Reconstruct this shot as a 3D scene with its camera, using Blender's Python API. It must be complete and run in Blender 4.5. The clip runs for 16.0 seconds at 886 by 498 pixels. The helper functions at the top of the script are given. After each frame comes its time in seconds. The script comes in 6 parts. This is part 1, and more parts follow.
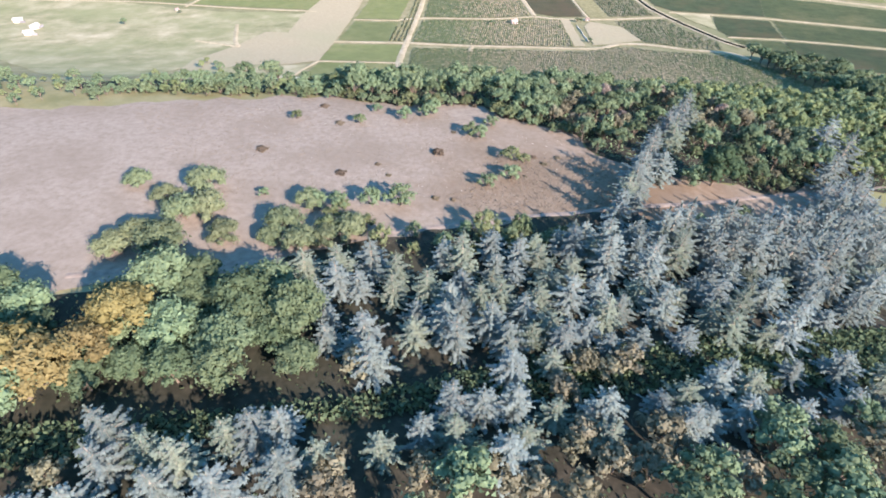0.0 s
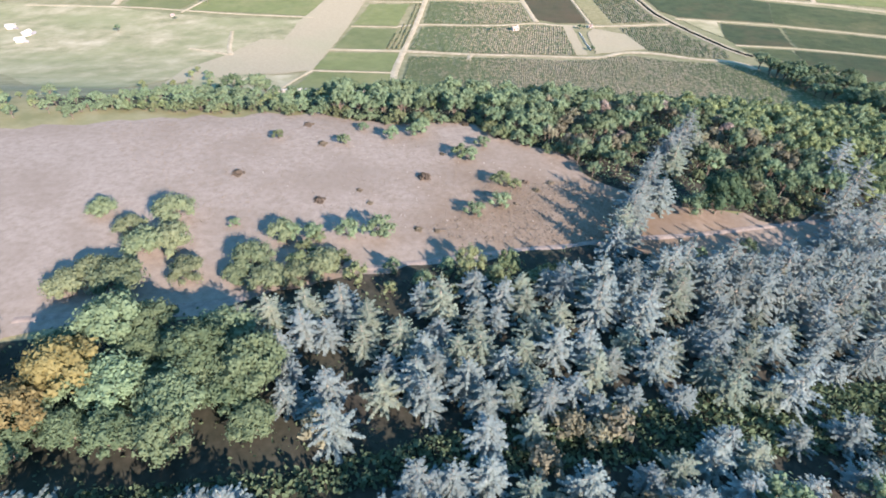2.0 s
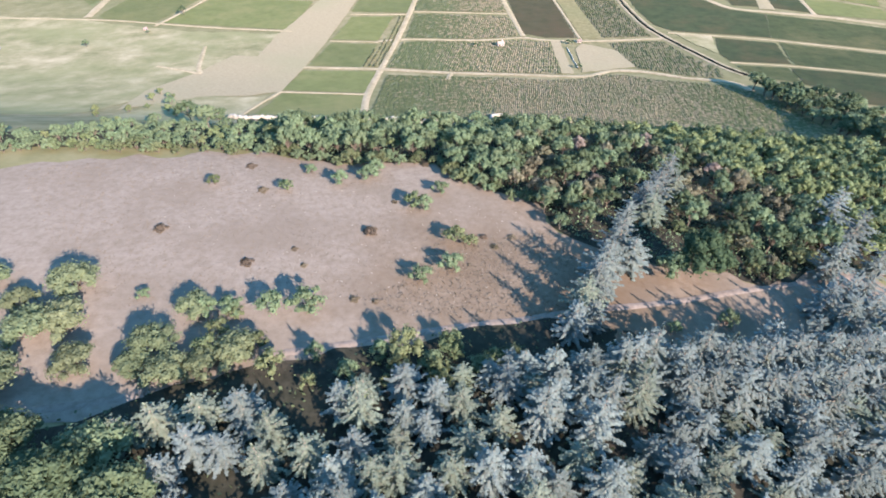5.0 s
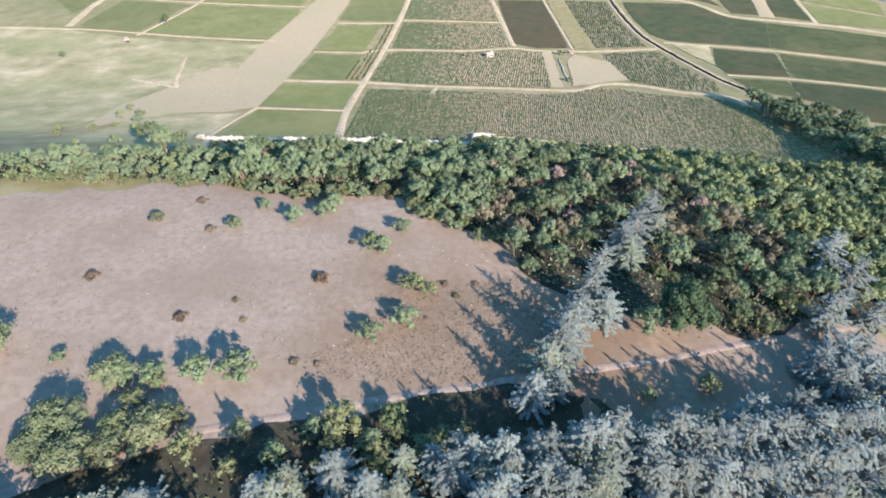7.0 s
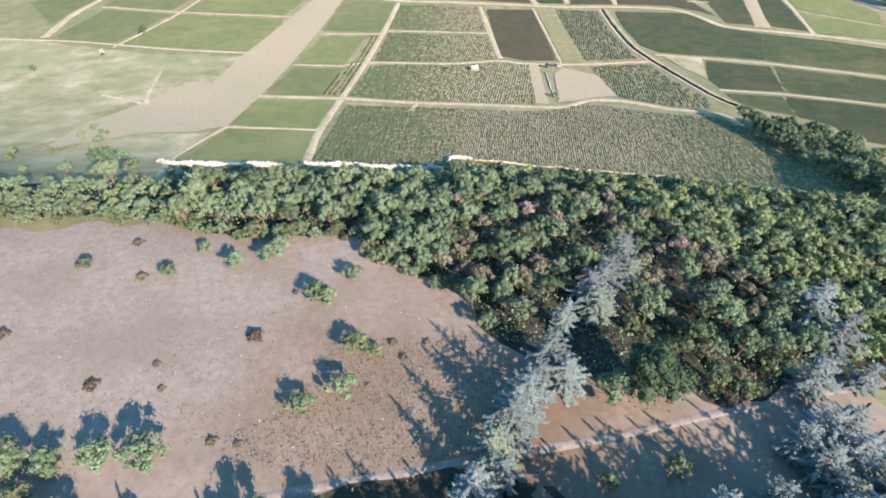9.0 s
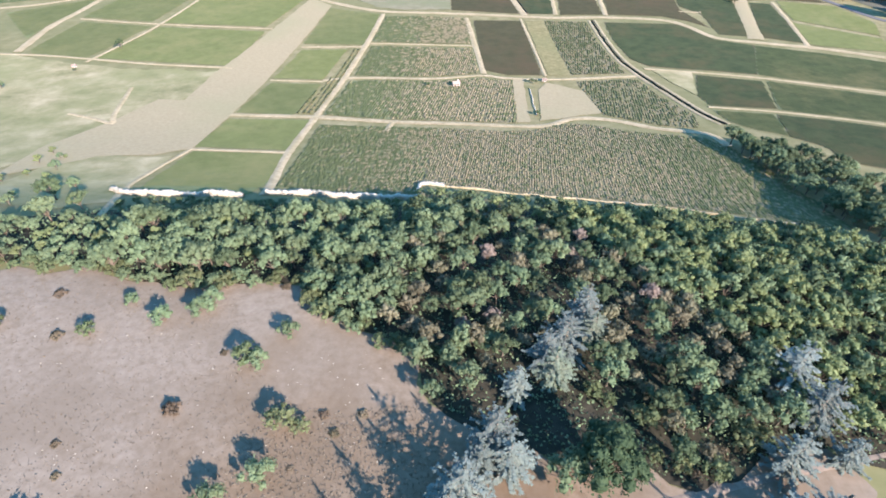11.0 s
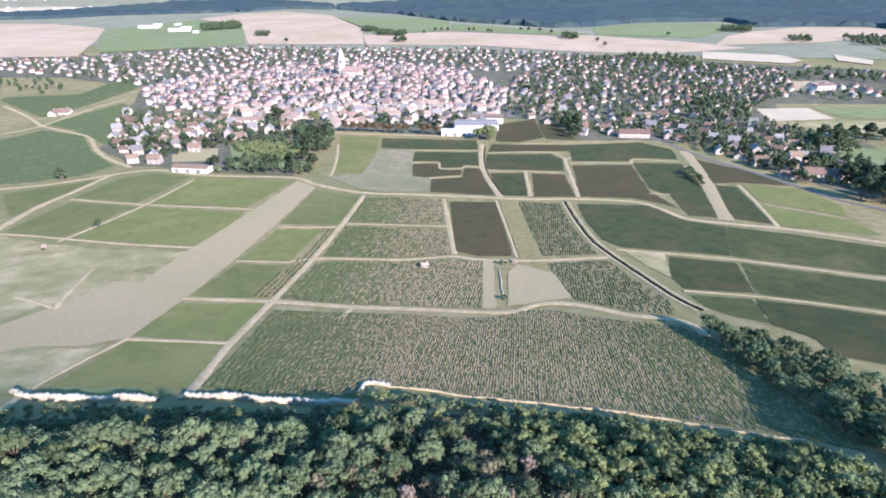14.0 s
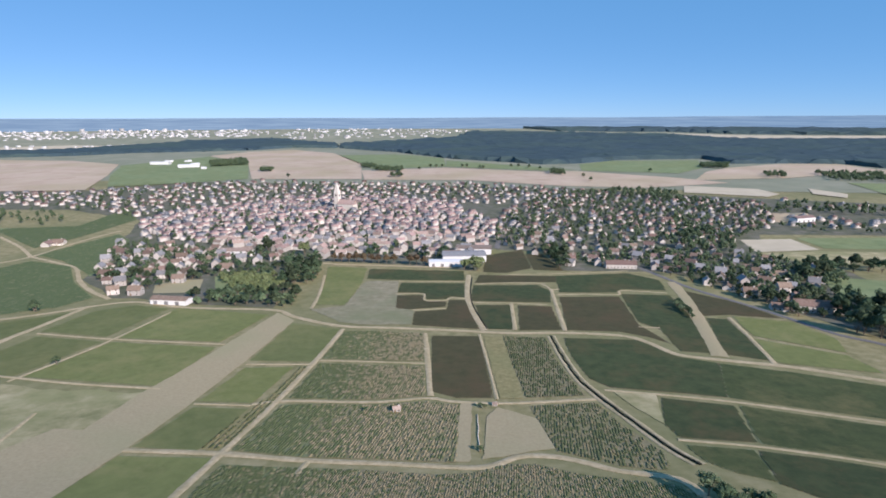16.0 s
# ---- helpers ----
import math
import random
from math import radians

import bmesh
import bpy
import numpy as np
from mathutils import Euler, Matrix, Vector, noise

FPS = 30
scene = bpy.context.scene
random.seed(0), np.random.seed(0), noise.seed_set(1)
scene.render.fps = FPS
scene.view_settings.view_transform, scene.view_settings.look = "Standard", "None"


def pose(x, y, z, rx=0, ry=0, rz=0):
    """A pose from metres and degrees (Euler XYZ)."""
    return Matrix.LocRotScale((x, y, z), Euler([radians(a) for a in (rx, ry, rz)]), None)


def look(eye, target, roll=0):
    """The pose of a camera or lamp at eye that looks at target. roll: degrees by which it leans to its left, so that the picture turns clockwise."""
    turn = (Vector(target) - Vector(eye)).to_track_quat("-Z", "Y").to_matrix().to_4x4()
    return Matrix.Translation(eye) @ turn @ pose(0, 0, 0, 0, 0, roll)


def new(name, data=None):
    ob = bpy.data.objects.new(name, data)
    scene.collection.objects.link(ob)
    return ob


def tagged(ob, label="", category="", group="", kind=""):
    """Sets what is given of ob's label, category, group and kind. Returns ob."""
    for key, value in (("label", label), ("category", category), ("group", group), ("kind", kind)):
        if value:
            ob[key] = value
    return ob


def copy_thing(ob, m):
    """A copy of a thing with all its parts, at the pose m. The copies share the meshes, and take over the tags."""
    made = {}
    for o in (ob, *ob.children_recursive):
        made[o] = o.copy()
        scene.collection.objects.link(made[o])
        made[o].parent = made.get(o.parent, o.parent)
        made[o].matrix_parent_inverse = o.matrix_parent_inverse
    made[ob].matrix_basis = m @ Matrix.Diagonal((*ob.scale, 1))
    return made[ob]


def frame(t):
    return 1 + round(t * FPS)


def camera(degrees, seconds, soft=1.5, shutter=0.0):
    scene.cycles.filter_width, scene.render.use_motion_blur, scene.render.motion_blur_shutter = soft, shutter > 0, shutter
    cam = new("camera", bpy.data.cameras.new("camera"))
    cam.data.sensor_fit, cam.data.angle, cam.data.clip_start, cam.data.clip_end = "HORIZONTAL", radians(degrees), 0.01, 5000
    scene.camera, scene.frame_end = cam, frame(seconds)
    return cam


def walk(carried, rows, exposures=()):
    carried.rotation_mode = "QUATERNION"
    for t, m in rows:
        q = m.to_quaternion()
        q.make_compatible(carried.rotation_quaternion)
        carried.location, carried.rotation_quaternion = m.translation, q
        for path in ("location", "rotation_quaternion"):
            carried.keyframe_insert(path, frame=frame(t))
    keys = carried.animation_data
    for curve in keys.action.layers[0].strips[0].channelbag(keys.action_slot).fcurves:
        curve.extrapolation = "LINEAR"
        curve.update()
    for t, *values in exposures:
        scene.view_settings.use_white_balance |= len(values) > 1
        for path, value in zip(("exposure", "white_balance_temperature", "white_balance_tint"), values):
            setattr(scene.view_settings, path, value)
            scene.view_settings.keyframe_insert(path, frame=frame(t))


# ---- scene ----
cam = camera(78.6, 16.0, soft=1.8)
METRES, EYE, TILT, LEAN, TURN = 120.0, 118.0, -44.4, -0.45, 0.0
ROWS = [
    (0.0, 0.0, 0.0, 0.0, -0.0, -0.0, 0.0),
    (0.5, 0.0071, 0.0131, 0.0133, 0.21, -0.02, -0.18),
    (1.0, 0.0162, 0.0272, 0.0269, 0.42, 0.08, -0.3),
    (1.5, 0.0262, 0.0426, 0.0417, 0.58, -0.02, -0.34),
    (2.0, 0.0377, 0.0588, 0.0572, 0.64, -0.02, -0.34),
    (2.5, 0.0503, 0.0757, 0.0733, 0.64, 0.04, -0.36),
    (3.0, 0.064, 0.0932, 0.0901, 0.66, 0.04, -0.41),
    (3.5, 0.0784, 0.111, 0.1078, 0.68, 0.08, -0.45),
    (4.0, 0.094, 0.1291, 0.1261, 0.71, 0.11, -0.42),
    (6.5, 0.18, 0.2242, 0.2175, 1.17, 0.13, -0.54),
    (7.0, 0.1974, 0.244, 0.2371, 1.24, 0.17, -0.56),
    (7.5, 0.2156, 0.2639, 0.2562, 1.31, 0.22, -0.55),
    (8.0, 0.2335, 0.2842, 0.2753, 1.3, 0.26, -0.54),
    (8.5, 0.2524, 0.304, 0.2946, 1.34, 0.31, -0.55),
    (9.0, 0.2713, 0.3239, 0.3136, 1.38, 0.35, -0.59),
    (11.5, 0.3719, 0.4202, 0.4094, 1.57, 0.92, -0.5),
    (12.0, 0.3928, 0.4396, 0.4281, 1.6, 3.27, -0.51),
    (12.5, 0.4135, 0.4592, 0.4463, 1.6, 7.01, -0.53),
    (13.0, 0.4345, 0.4793, 0.4636, 1.6, 10.52, -0.55),
    (13.5, 0.4559, 0.4987, 0.4817, 1.59, 14.4, -0.57),
    (14.0, 0.4764, 0.5187, 0.4996, 1.57, 17.53, -0.64),
    (14.5, 0.4972, 0.5388, 0.5168, 1.55, 19.98, -0.67),
    (15.0, 0.5195, 0.5552, 0.5356, 1.54, 24.29, -0.66),
    (15.5, 0.5413, 0.5719, 0.5554, 1.45, 27.65, -0.59),
    (16.0, 0.5636, 0.588, 0.5741, 1.4, 30.81, -0.54),
]
walk(cam, [(t, pose(0, 0, EYE, TILT, LEAN, TURN) @ pose(METRES * x, METRES * y, METRES * z, 90 + pitch, roll, yaw)) for t, x, y, z, yaw, pitch, roll in ROWS],
     exposures=[(0.0, 1.52, 6800, 26), (4.0, 1.46, 6850, 26), (8.0, 1.36, 6950, 24), (12.0, 1.43, 6680, 23), (13.5, 1.2, 6450, 25), (14.5, 0.95, 6350, 26), (15.5, 0.58, 6520, 24), (16.0, 0.4, 6650, 21)])

# ---- light: a low afternoon sun behind the camera's right shoulder, and a clear sky ----
SUN_AZ, SUN_EL = 140.0, 28.0
world = bpy.data.worlds.new("sky")
scene.world = world
world.use_nodes = True
wn = world.node_tree
sky = wn.nodes.new("ShaderNodeTexSky")
sky.sky_type = "NISHITA"
sky.sun_disc = False
sky.sun_elevation, sky.sun_rotation = radians(SUN_EL), radians(SUN_AZ)
sky.altitude, sky.air_density, sky.dust_density, sky.ozone_density = 300, 0.5, 0.0, 3.0
wn.nodes["Background"].inputs["Strength"].default_value = 0.079
veil = wn.nodes.new("ShaderNodeMix")
veil.data_type = "RGBA"
veil.inputs[0].default_value = 0.55
veil.inputs[7].default_value = (1.1, 4.7, 9.3, 1)
wn.links.new(sky.outputs[0], veil.inputs[6])
wn.links.new(veil.outputs[2], wn.nodes["Background"].inputs["Color"])
sun_data = bpy.data.lights.new("sun", "SUN")
sun_data.energy, sun_data.angle, sun_data.color = 5.0, radians(0.6), (1.0, 0.94, 0.86)
sun = new("sun", sun_data)
sun.matrix_world = look((math.sin(radians(SUN_AZ)) * 100, math.cos(radians(SUN_AZ)) * 100, math.tan(radians(SUN_EL)) * 100), (0, 0, 0))


# ---- the lie of the land ----
def knots():
    ys = np.array([-1500, -400, 0, 60, 97, 112, 140, 203, 232, 268, 336, 484, 570, 760, 6000.0])
    zs = np.array([90, 75, 56, 48.5, 44.6, 43, 39.5, 14, 7, 0, -9.5, -22, -27, -32, -32.0])
    d = np.diff(zs) / np.diff(ys)
    m = np.concatenate([[d[0]], [0 if a * b <= 0 else 2 * a * b / (a + b) for a, b in zip(d[:-1], d[1:])], [d[-1]]])
    return ys, zs, m


YS, ZS, MS = knots()


def terrain(x, y):
    """Height of the ground: a plateau, a wooded scarp, sloping vineyards, the plain and its far rise."""
    x, y = np.asarray(x, float), np.asarray(y, float)
    i = np.clip(np.searchsorted(YS, y) - 1, 0, len(YS) - 2)
    h = YS[i + 1] - YS[i]
    t = np.clip((y - YS[i]) / h, 0, 1)
    z = (2 * t**3 - 3 * t**2 + 1) * ZS[i] + (t**3 - 2 * t**2 + t) * h * MS[i] + (3 * t**2 - 2 * t**3) * ZS[i + 1] + (t**3 - t**2) * h * MS[i + 1]
    k = np.clip((y - 60) / 200, 0, 1)
    k = 1 - k * k * (3 - 2 * k)
    z = z - (0.06 * np.clip(x, -150, 150) + 0.07 * np.clip(x - 45, 0, 60)) * k
    return z + 118 * np.clip((np.hypot(x, y) - 2600) / 2250, 0, 1.0) ** 1.7


def zt(x, y):
    return float(terrain(x, y))


# ---- materials ----
def shade(name, stops, scale=1.0, rough=0.9, bump=0.3, big=None, big_scale=0.03, big_amount=0.5, rand=0.0, island=0.0, detail=6.0, dist=0.1, metal=0.0, hue=0.0, spec=0.2):
    """A weathered surface: a fine grain between the colours in stops, a broad stain, and a change from piece to piece."""
    m = bpy.data.materials.new(name)
    m.use_nodes = True
    nt = m.node_tree
    bsdf = nt.nodes["Principled BSDF"]
    geo = nt.nodes.new("ShaderNodeNewGeometry")
    n1 = nt.nodes.new("ShaderNodeTexNoise")
    n1.inputs["Scale"].default_value, n1.inputs["Detail"].default_value, n1.inputs["Roughness"].default_value = scale, detail, 0.65
    nt.links.new(geo.outputs["Position"], n1.inputs["Vector"])
    ramp = nt.nodes.new("ShaderNodeValToRGB")
    while len(ramp.color_ramp.elements) < len(stops):
        ramp.color_ramp.elements.new(0.5)
    for k, c in enumerate(stops):
        e = ramp.color_ramp.elements[k]
        e.position = 0.3 + 0.4 * k / max(1, len(stops) - 1)
        e.color = (*c, 1)
    nt.links.new(n1.outputs[0], ramp.inputs[0])
    colour = ramp.outputs[0]
    if big:
        n2 = nt.nodes.new("ShaderNodeTexNoise")
        n2.inputs["Scale"].default_value, n2.inputs["Detail"].default_value = big_scale, 5
        nt.links.new(geo.outputs["Position"], n2.inputs["Vector"])
        r2 = nt.nodes.new("ShaderNodeMapRange")
        r2.inputs[1].default_value, r2.inputs[2].default_value, r2.inputs[4].default_value = 0.42, 0.66, big_amount
        nt.links.new(n2.outputs[0], r2.inputs[0])
        mix = nt.nodes.new("ShaderNodeMix")
        mix.data_type = "RGBA"
        nt.links.new(r2.outputs[0], mix.inputs[0])
        nt.links.new(colour, mix.inputs[6])
        mix.inputs[7].default_value = (*big, 1)
        colour = mix.outputs[2]
    for amount, node, out in ((rand, "ShaderNodeObjectInfo", "Random"), (island, "ShaderNodeNewGeometry", "Random Per Island")):
        if amount:
            src = nt.nodes.new(node)
            val = nt.nodes.new("ShaderNodeMapRange")
            val.inputs[3].default_value, val.inputs[4].default_value = 1 - amount, 1 + amount
            nt.links.new(src.outputs[out], val.inputs[0])
            hsv = nt.nodes.new("ShaderNodeHueSaturation")
            nt.links.new(val.outputs[0], hsv.inputs["Value"])
            if hue and node == "ShaderNodeObjectInfo":
                hv = nt.nodes.new("ShaderNodeMapRange")
                wrap = nt.nodes.new("ShaderNodeMath")
                wrap.operation = "MULTIPLY_ADD"
                wrap.inputs[1].default_value, wrap.inputs[2].default_value = 7.31, 0.0
                fr = nt.nodes.new("ShaderNodeMath")
                fr.operation = "FRACT"
                nt.links.new(src.outputs[out], wrap.inputs[0])
                nt.links.new(wrap.outputs[0], fr.inputs[0])
                nt.links.new(fr.outputs[0], hv.inputs[0])
                hv.inputs[3].default_value, hv.inputs[4].default_value = 0.5 - hue, 0.5 + hue
                nt.links.new(hv.outputs[0], hsv.inputs["Hue"])
            nt.links.new(colour, hsv.inputs["Color"])
            colour = hsv.outputs[0]
    nt.links.new(colour, bsdf.inputs["Base Color"])
    bsdf.inputs["Roughness"].default_value, bsdf.inputs["Metallic"].default_value = rough, metal
    bsdf.inputs["Specular IOR Level"].default_value = spec
    if bump:
        b = nt.nodes.new("ShaderNodeBump")
        b.inputs["Strength"].default_value, b.inputs["Distance"].default_value = bump, dist
        nt.links.new(n1.outputs[0], b.inputs["Height"])
        nt.links.new(b.outputs[0], bsdf.inputs["Normal"])
    return m


def leafy(name, c1, c2, rand=0.25, island=0.12, hue=0.02, through_light=0.36):
    """Foliage: two tones, a change from spray to spray and tree to tree, some light through the leaf."""
    m = shade(name, [c1, c2], scale=0.8, rough=0.75, bump=0, rand=rand, island=island, hue=hue, detail=3, spec=0.15)
    nt = m.node_tree
    bsdf = nt.nodes["Principled BSDF"]
    tr = nt.nodes.new("ShaderNodeBsdfTranslucent")
    nt.links.new(bsdf.inputs["Base Color"].links[0].from_socket, tr.inputs["Color"])
    mix = nt.nodes.new("ShaderNodeMixShader")
    mix.inputs[0].default_value = through_light
    nt.links.new(bsdf.outputs[0], mix.inputs[1])
    nt.links.new(tr.outputs[0], mix.inputs[2])
    nt.links.new(mix.outputs[0], nt.nodes["Material Output"].inputs["Surface"])
    return m


M_GROUND = shade("rough_grass", [(0.1683, 0.16, 0.0725), (0.2499, 0.22, 0.1135), (0.3264, 0.28, 0.1628)], scale=0.12, big=(0.153, 0.165, 0.0744), big_scale=0.008, big_amount=0.8)
M_MEADOW = shade("dry_meadow", [(0.206, 0.164, 0.122), (0.256, 0.21, 0.163), (0.298, 0.249, 0.198)], scale=0.7, big=(0.2, 0.158, 0.116), big_scale=0.07, big_amount=0.65, bump=0.15, dist=0.1, detail=9)


def bracken_patch(m, x, y, size, colour):
    """A rust-brown stretch of dry bracken, with a frayed edge, round one place of the meadow."""
    nt = m.node_tree
    base = nt.nodes["Principled BSDF"].inputs["Base Color"]
    old = base.links[0].from_socket
    geo = nt.nodes.new("ShaderNodeNewGeometry")
    far = nt.nodes.new("ShaderNodeVectorMath")
    far.operation = "DISTANCE"
    flat = nt.nodes.new("ShaderNodeVectorMath")
    flat.operation = "MULTIPLY"
    flat.inputs[1].default_value = (0.75, 1.0, 0.0)
    nt.links.new(geo.outputs["Position"], flat.inputs[0])
    nt.links.new(flat.outputs[0], far.inputs[0])
    far.inputs[1].default_value = (x * 0.75, y, 0)
    n = nt.nodes.new("ShaderNodeTexNoise")
    n.inputs["Scale"].default_value, n.inputs["Detail"].default_value, n.inputs["Roughness"].default_value = 0.13, 8, 0.75
    nt.links.new(geo.outputs["Position"], n.inputs["Vector"])
    add = nt.nodes.new("ShaderNodeMath")
    add.operation = "MULTIPLY_ADD"
    add.inputs[1].default_value = size * 1.6
    nt.links.new(n.outputs[0], add.inputs[0])
    nt.links.new(far.outputs["Value"], add.inputs[2])
    r = nt.nodes.new("ShaderNodeMapRange")
    r.inputs[1].default_value, r.inputs[2].default_value, r.inputs[3].default_value, r.inputs[4].default_value = size * 1.3, size * 2.1, 0.85, 0.0
    nt.links.new(add.outputs[0], r.inputs[0])
    mix = nt.nodes.new("ShaderNodeMix")
    mix.data_type = "RGBA"
    mix.blend_type = "MULTIPLY"
    nt.links.new(r.outputs[0], mix.inputs[0])
    nt.links.new(old, mix.inputs[6])
    mix.inputs[7].default_value = (*colour, 1)
    nt.links.new(mix.outputs[2], base)


bracken_patch(M_MEADOW, 30, 95, 26, (0.8, 0.72, 0.63))
bracken_patch(M_MEADOW, 72, 86, 30, (0.84, 0.79, 0.73))
# Humus and leaf litter, darkened further: tree shade put into the colour.
M_SHADE_LITTER = shade("shade_darkened_litter", [(0.022, 0.021, 0.015), (0.042, 0.038, 0.027), (0.07, 0.06, 0.043)], scale=0.6, big=(0.028, 0.034, 0.018), big_scale=0.05)
M_SCRUBLAND = shade("scrubland_grass", [(0.1785, 0.18, 0.0818), (0.3162, 0.28, 0.1535), (0.4896, 0.41, 0.2651)], scale=0.07, big=(0.2295, 0.235, 0.107), big_scale=0.02, big_amount=0.8)
M_SOIL = shade("vineyard_soil", [(0.16, 0.14, 0.078), (0.21, 0.185, 0.108), (0.265, 0.228, 0.14)], scale=0.5, big=(0.172, 0.179, 0.0785), big_scale=0.03)
M_DARK_SOIL = shade("brown_vineyard_soil", [(0.1, 0.085, 0.05), (0.14, 0.115, 0.07), (0.18, 0.15, 0.095)], scale=0.4, big=(0.1, 0.11, 0.055), big_scale=0.03)
M_GRASS_SOIL = shade("grassed_vineyard_soil", [(0.13, 0.15, 0.075), (0.18, 0.19, 0.1), (0.25, 0.24, 0.14)], scale=0.4, big=(0.14, 0.18, 0.08), big_scale=0.03)
M_GREEN_SOIL = shade("green_vineyard_soil", [(0.134, 0.162, 0.0718), (0.17, 0.2, 0.0897), (0.21, 0.237, 0.112)], scale=0.3, big=(0.187, 0.21, 0.0987), big_scale=0.03)
M_YELLOW_GRASS = shade("dry_yellow_grass", [(0.17, 0.155, 0.07), (0.24, 0.21, 0.1), (0.31, 0.265, 0.14)], scale=0.4, big=(0.2, 0.2, 0.09), big_scale=0.04)
M_OLD_FALLOW = shade("old_fallow_earth", [(0.2, 0.18, 0.11), (0.26, 0.23, 0.15), (0.32, 0.28, 0.19)], scale=0.15, big=(0.19, 0.2, 0.11), big_scale=0.02, big_amount=0.8)
M_PLOUGH = shade("fallow_earth", [(0.3213, 0.26, 0.1581), (0.3672, 0.302, 0.186), (0.408, 0.336, 0.212)], scale=0.8, big=(0.3029, 0.288, 0.1609), big_scale=0.02)
M_PATH = shade("trodden_earth", [(0.19, 0.148, 0.115), (0.25, 0.2, 0.16), (0.3, 0.245, 0.2)], scale=0.9)
M_TRACK = shade("pale_track", [(0.3366, 0.268, 0.1628), (0.4386, 0.353, 0.2232), (0.5304, 0.433, 0.293)], scale=0.5, big=(0.306, 0.26, 0.1395), big_scale=0.09, big_amount=0.5)
M_ROAD = shade("worn_asphalt", [(0.13, 0.125, 0.12), (0.2, 0.19, 0.18)], scale=0.6)
M_STONE = shade("white_limestone", [(0.32, 0.28, 0.21), (0.52, 0.46, 0.37), (0.66, 0.6, 0.5)], scale=1.6, big=(0.4, 0.36, 0.28), big_scale=0.15, bump=0.8, dist=0.2)
M_GREEN_FIELD = shade("green_field", [(0.1326, 0.18, 0.0837), (0.1836, 0.23, 0.1116), (0.2346, 0.27, 0.1395)], scale=0.05, big=(0.1836, 0.2, 0.0837), big_scale=0.012, bump=0)
M_TAN_FIELD = shade("stubble_field", [(0.41, 0.305, 0.22), (0.48, 0.37, 0.28), (0.54, 0.43, 0.33)], scale=0.02, big=(0.34, 0.29, 0.16), big_scale=0.005, bump=0)
M_PALE_FIELD = shade("pale_stubble", [(0.44, 0.38, 0.28), (0.54, 0.47, 0.35)], scale=0.03, bump=0)
# Plain grass greyed and paled: distance haze put into the colour.
M_FAR = shade("haze_paled_plain_grass", [(0.19, 0.2, 0.14), (0.24, 0.245, 0.175), (0.3, 0.29, 0.22)], scale=0.01, big=(0.17, 0.2, 0.14), big_scale=0.002, bump=0)
M_BLOCKS = shade("distant_town_walls", [(0.36, 0.36, 0.36), (0.5, 0.5, 0.5)], scale=0.02, island=0.4, bump=0)
M_TOWN = shade("town_ground", [(0.065, 0.08, 0.04), (0.11, 0.115, 0.075), (0.19, 0.175, 0.15)], scale=0.06, big=(0.15, 0.14, 0.115), big_scale=0.02, bump=0)
M_BARK = shade("grey_bark", [(0.12, 0.09, 0.065), (0.22, 0.18, 0.14)], scale=3)
M_BARK_PALE = shade("pale_bark", [(0.22, 0.18, 0.14), (0.36, 0.31, 0.25)], scale=3)
M_CEDAR = leafy("blue_cedar_needles", (0.142, 0.18, 0.158), (0.198, 0.24, 0.214), rand=0.2, island=0.1, hue=0.02, through_light=0.06)
M_FIR = leafy("grey_green_needles", (0.132, 0.165, 0.118), (0.195, 0.232, 0.17), rand=0.2, island=0.1, hue=0.02, through_light=0.06)
M_OAK = leafy("oak_leaves", (0.136, 0.196, 0.106), (0.21, 0.282, 0.16), rand=0.16, hue=0.012)
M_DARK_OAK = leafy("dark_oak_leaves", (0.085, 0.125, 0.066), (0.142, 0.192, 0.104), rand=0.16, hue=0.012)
M_DEEP_OAK = leafy("deep_green_oak_leaves", (0.05, 0.09, 0.046), (0.092, 0.146, 0.076), rand=0.1, hue=0.01)
M_LIME = leafy("bright_leaves", (0.165, 0.21, 0.095), (0.245, 0.292, 0.145), rand=0.16, hue=0.012)
M_OLIVE = leafy("olive_brown_leaves", (0.165, 0.158, 0.1), (0.25, 0.235, 0.155), rand=0.2, hue=0.015)
M_AMBER = leafy("amber_leaves", (0.18, 0.15, 0.06), (0.26, 0.22, 0.095), rand=0.15, hue=0.01)
M_RUST = leafy("rust_brown_leaves", (0.12, 0.088, 0.055), (0.17, 0.128, 0.08), rand=0.15, hue=0.01)
M_BUSH = leafy("shrub_leaves", (0.12, 0.155, 0.075), (0.19, 0.225, 0.115), rand=0.25, hue=0.02)
M_THORN = leafy("hawthorn_leaves", (0.14, 0.178, 0.095), (0.215, 0.255, 0.145), rand=0.2, hue=0.02)
M_THICKET = leafy("thicket_leaves", (0.165, 0.215, 0.095), (0.27, 0.32, 0.155), rand=0.1, hue=0.01)
M_PINK = leafy("withered_leaves", (0.23, 0.185, 0.15), (0.31, 0.262, 0.22), rand=0.15, hue=0.01)
M_TOWN_LEAF = leafy("garden_tree_leaves", (0.048, 0.08, 0.045), (0.095, 0.135, 0.075), rand=0.4, hue=0.03)
# Far forest: distance haze put into the canopy colour as extra blue.
M_FOREST = shade("haze_blue_forest_canopy", [(0.028, 0.052, 0.062), (0.038, 0.066, 0.08), (0.05, 0.08, 0.09)], scale=0.02, big=(0.06, 0.095, 0.075), big_scale=0.003, bump=0.6, dist=6.0)
M_STRAW = leafy("straw_tufts", (0.2, 0.163, 0.122), (0.265, 0.22, 0.17), rand=0.1, hue=0.01)
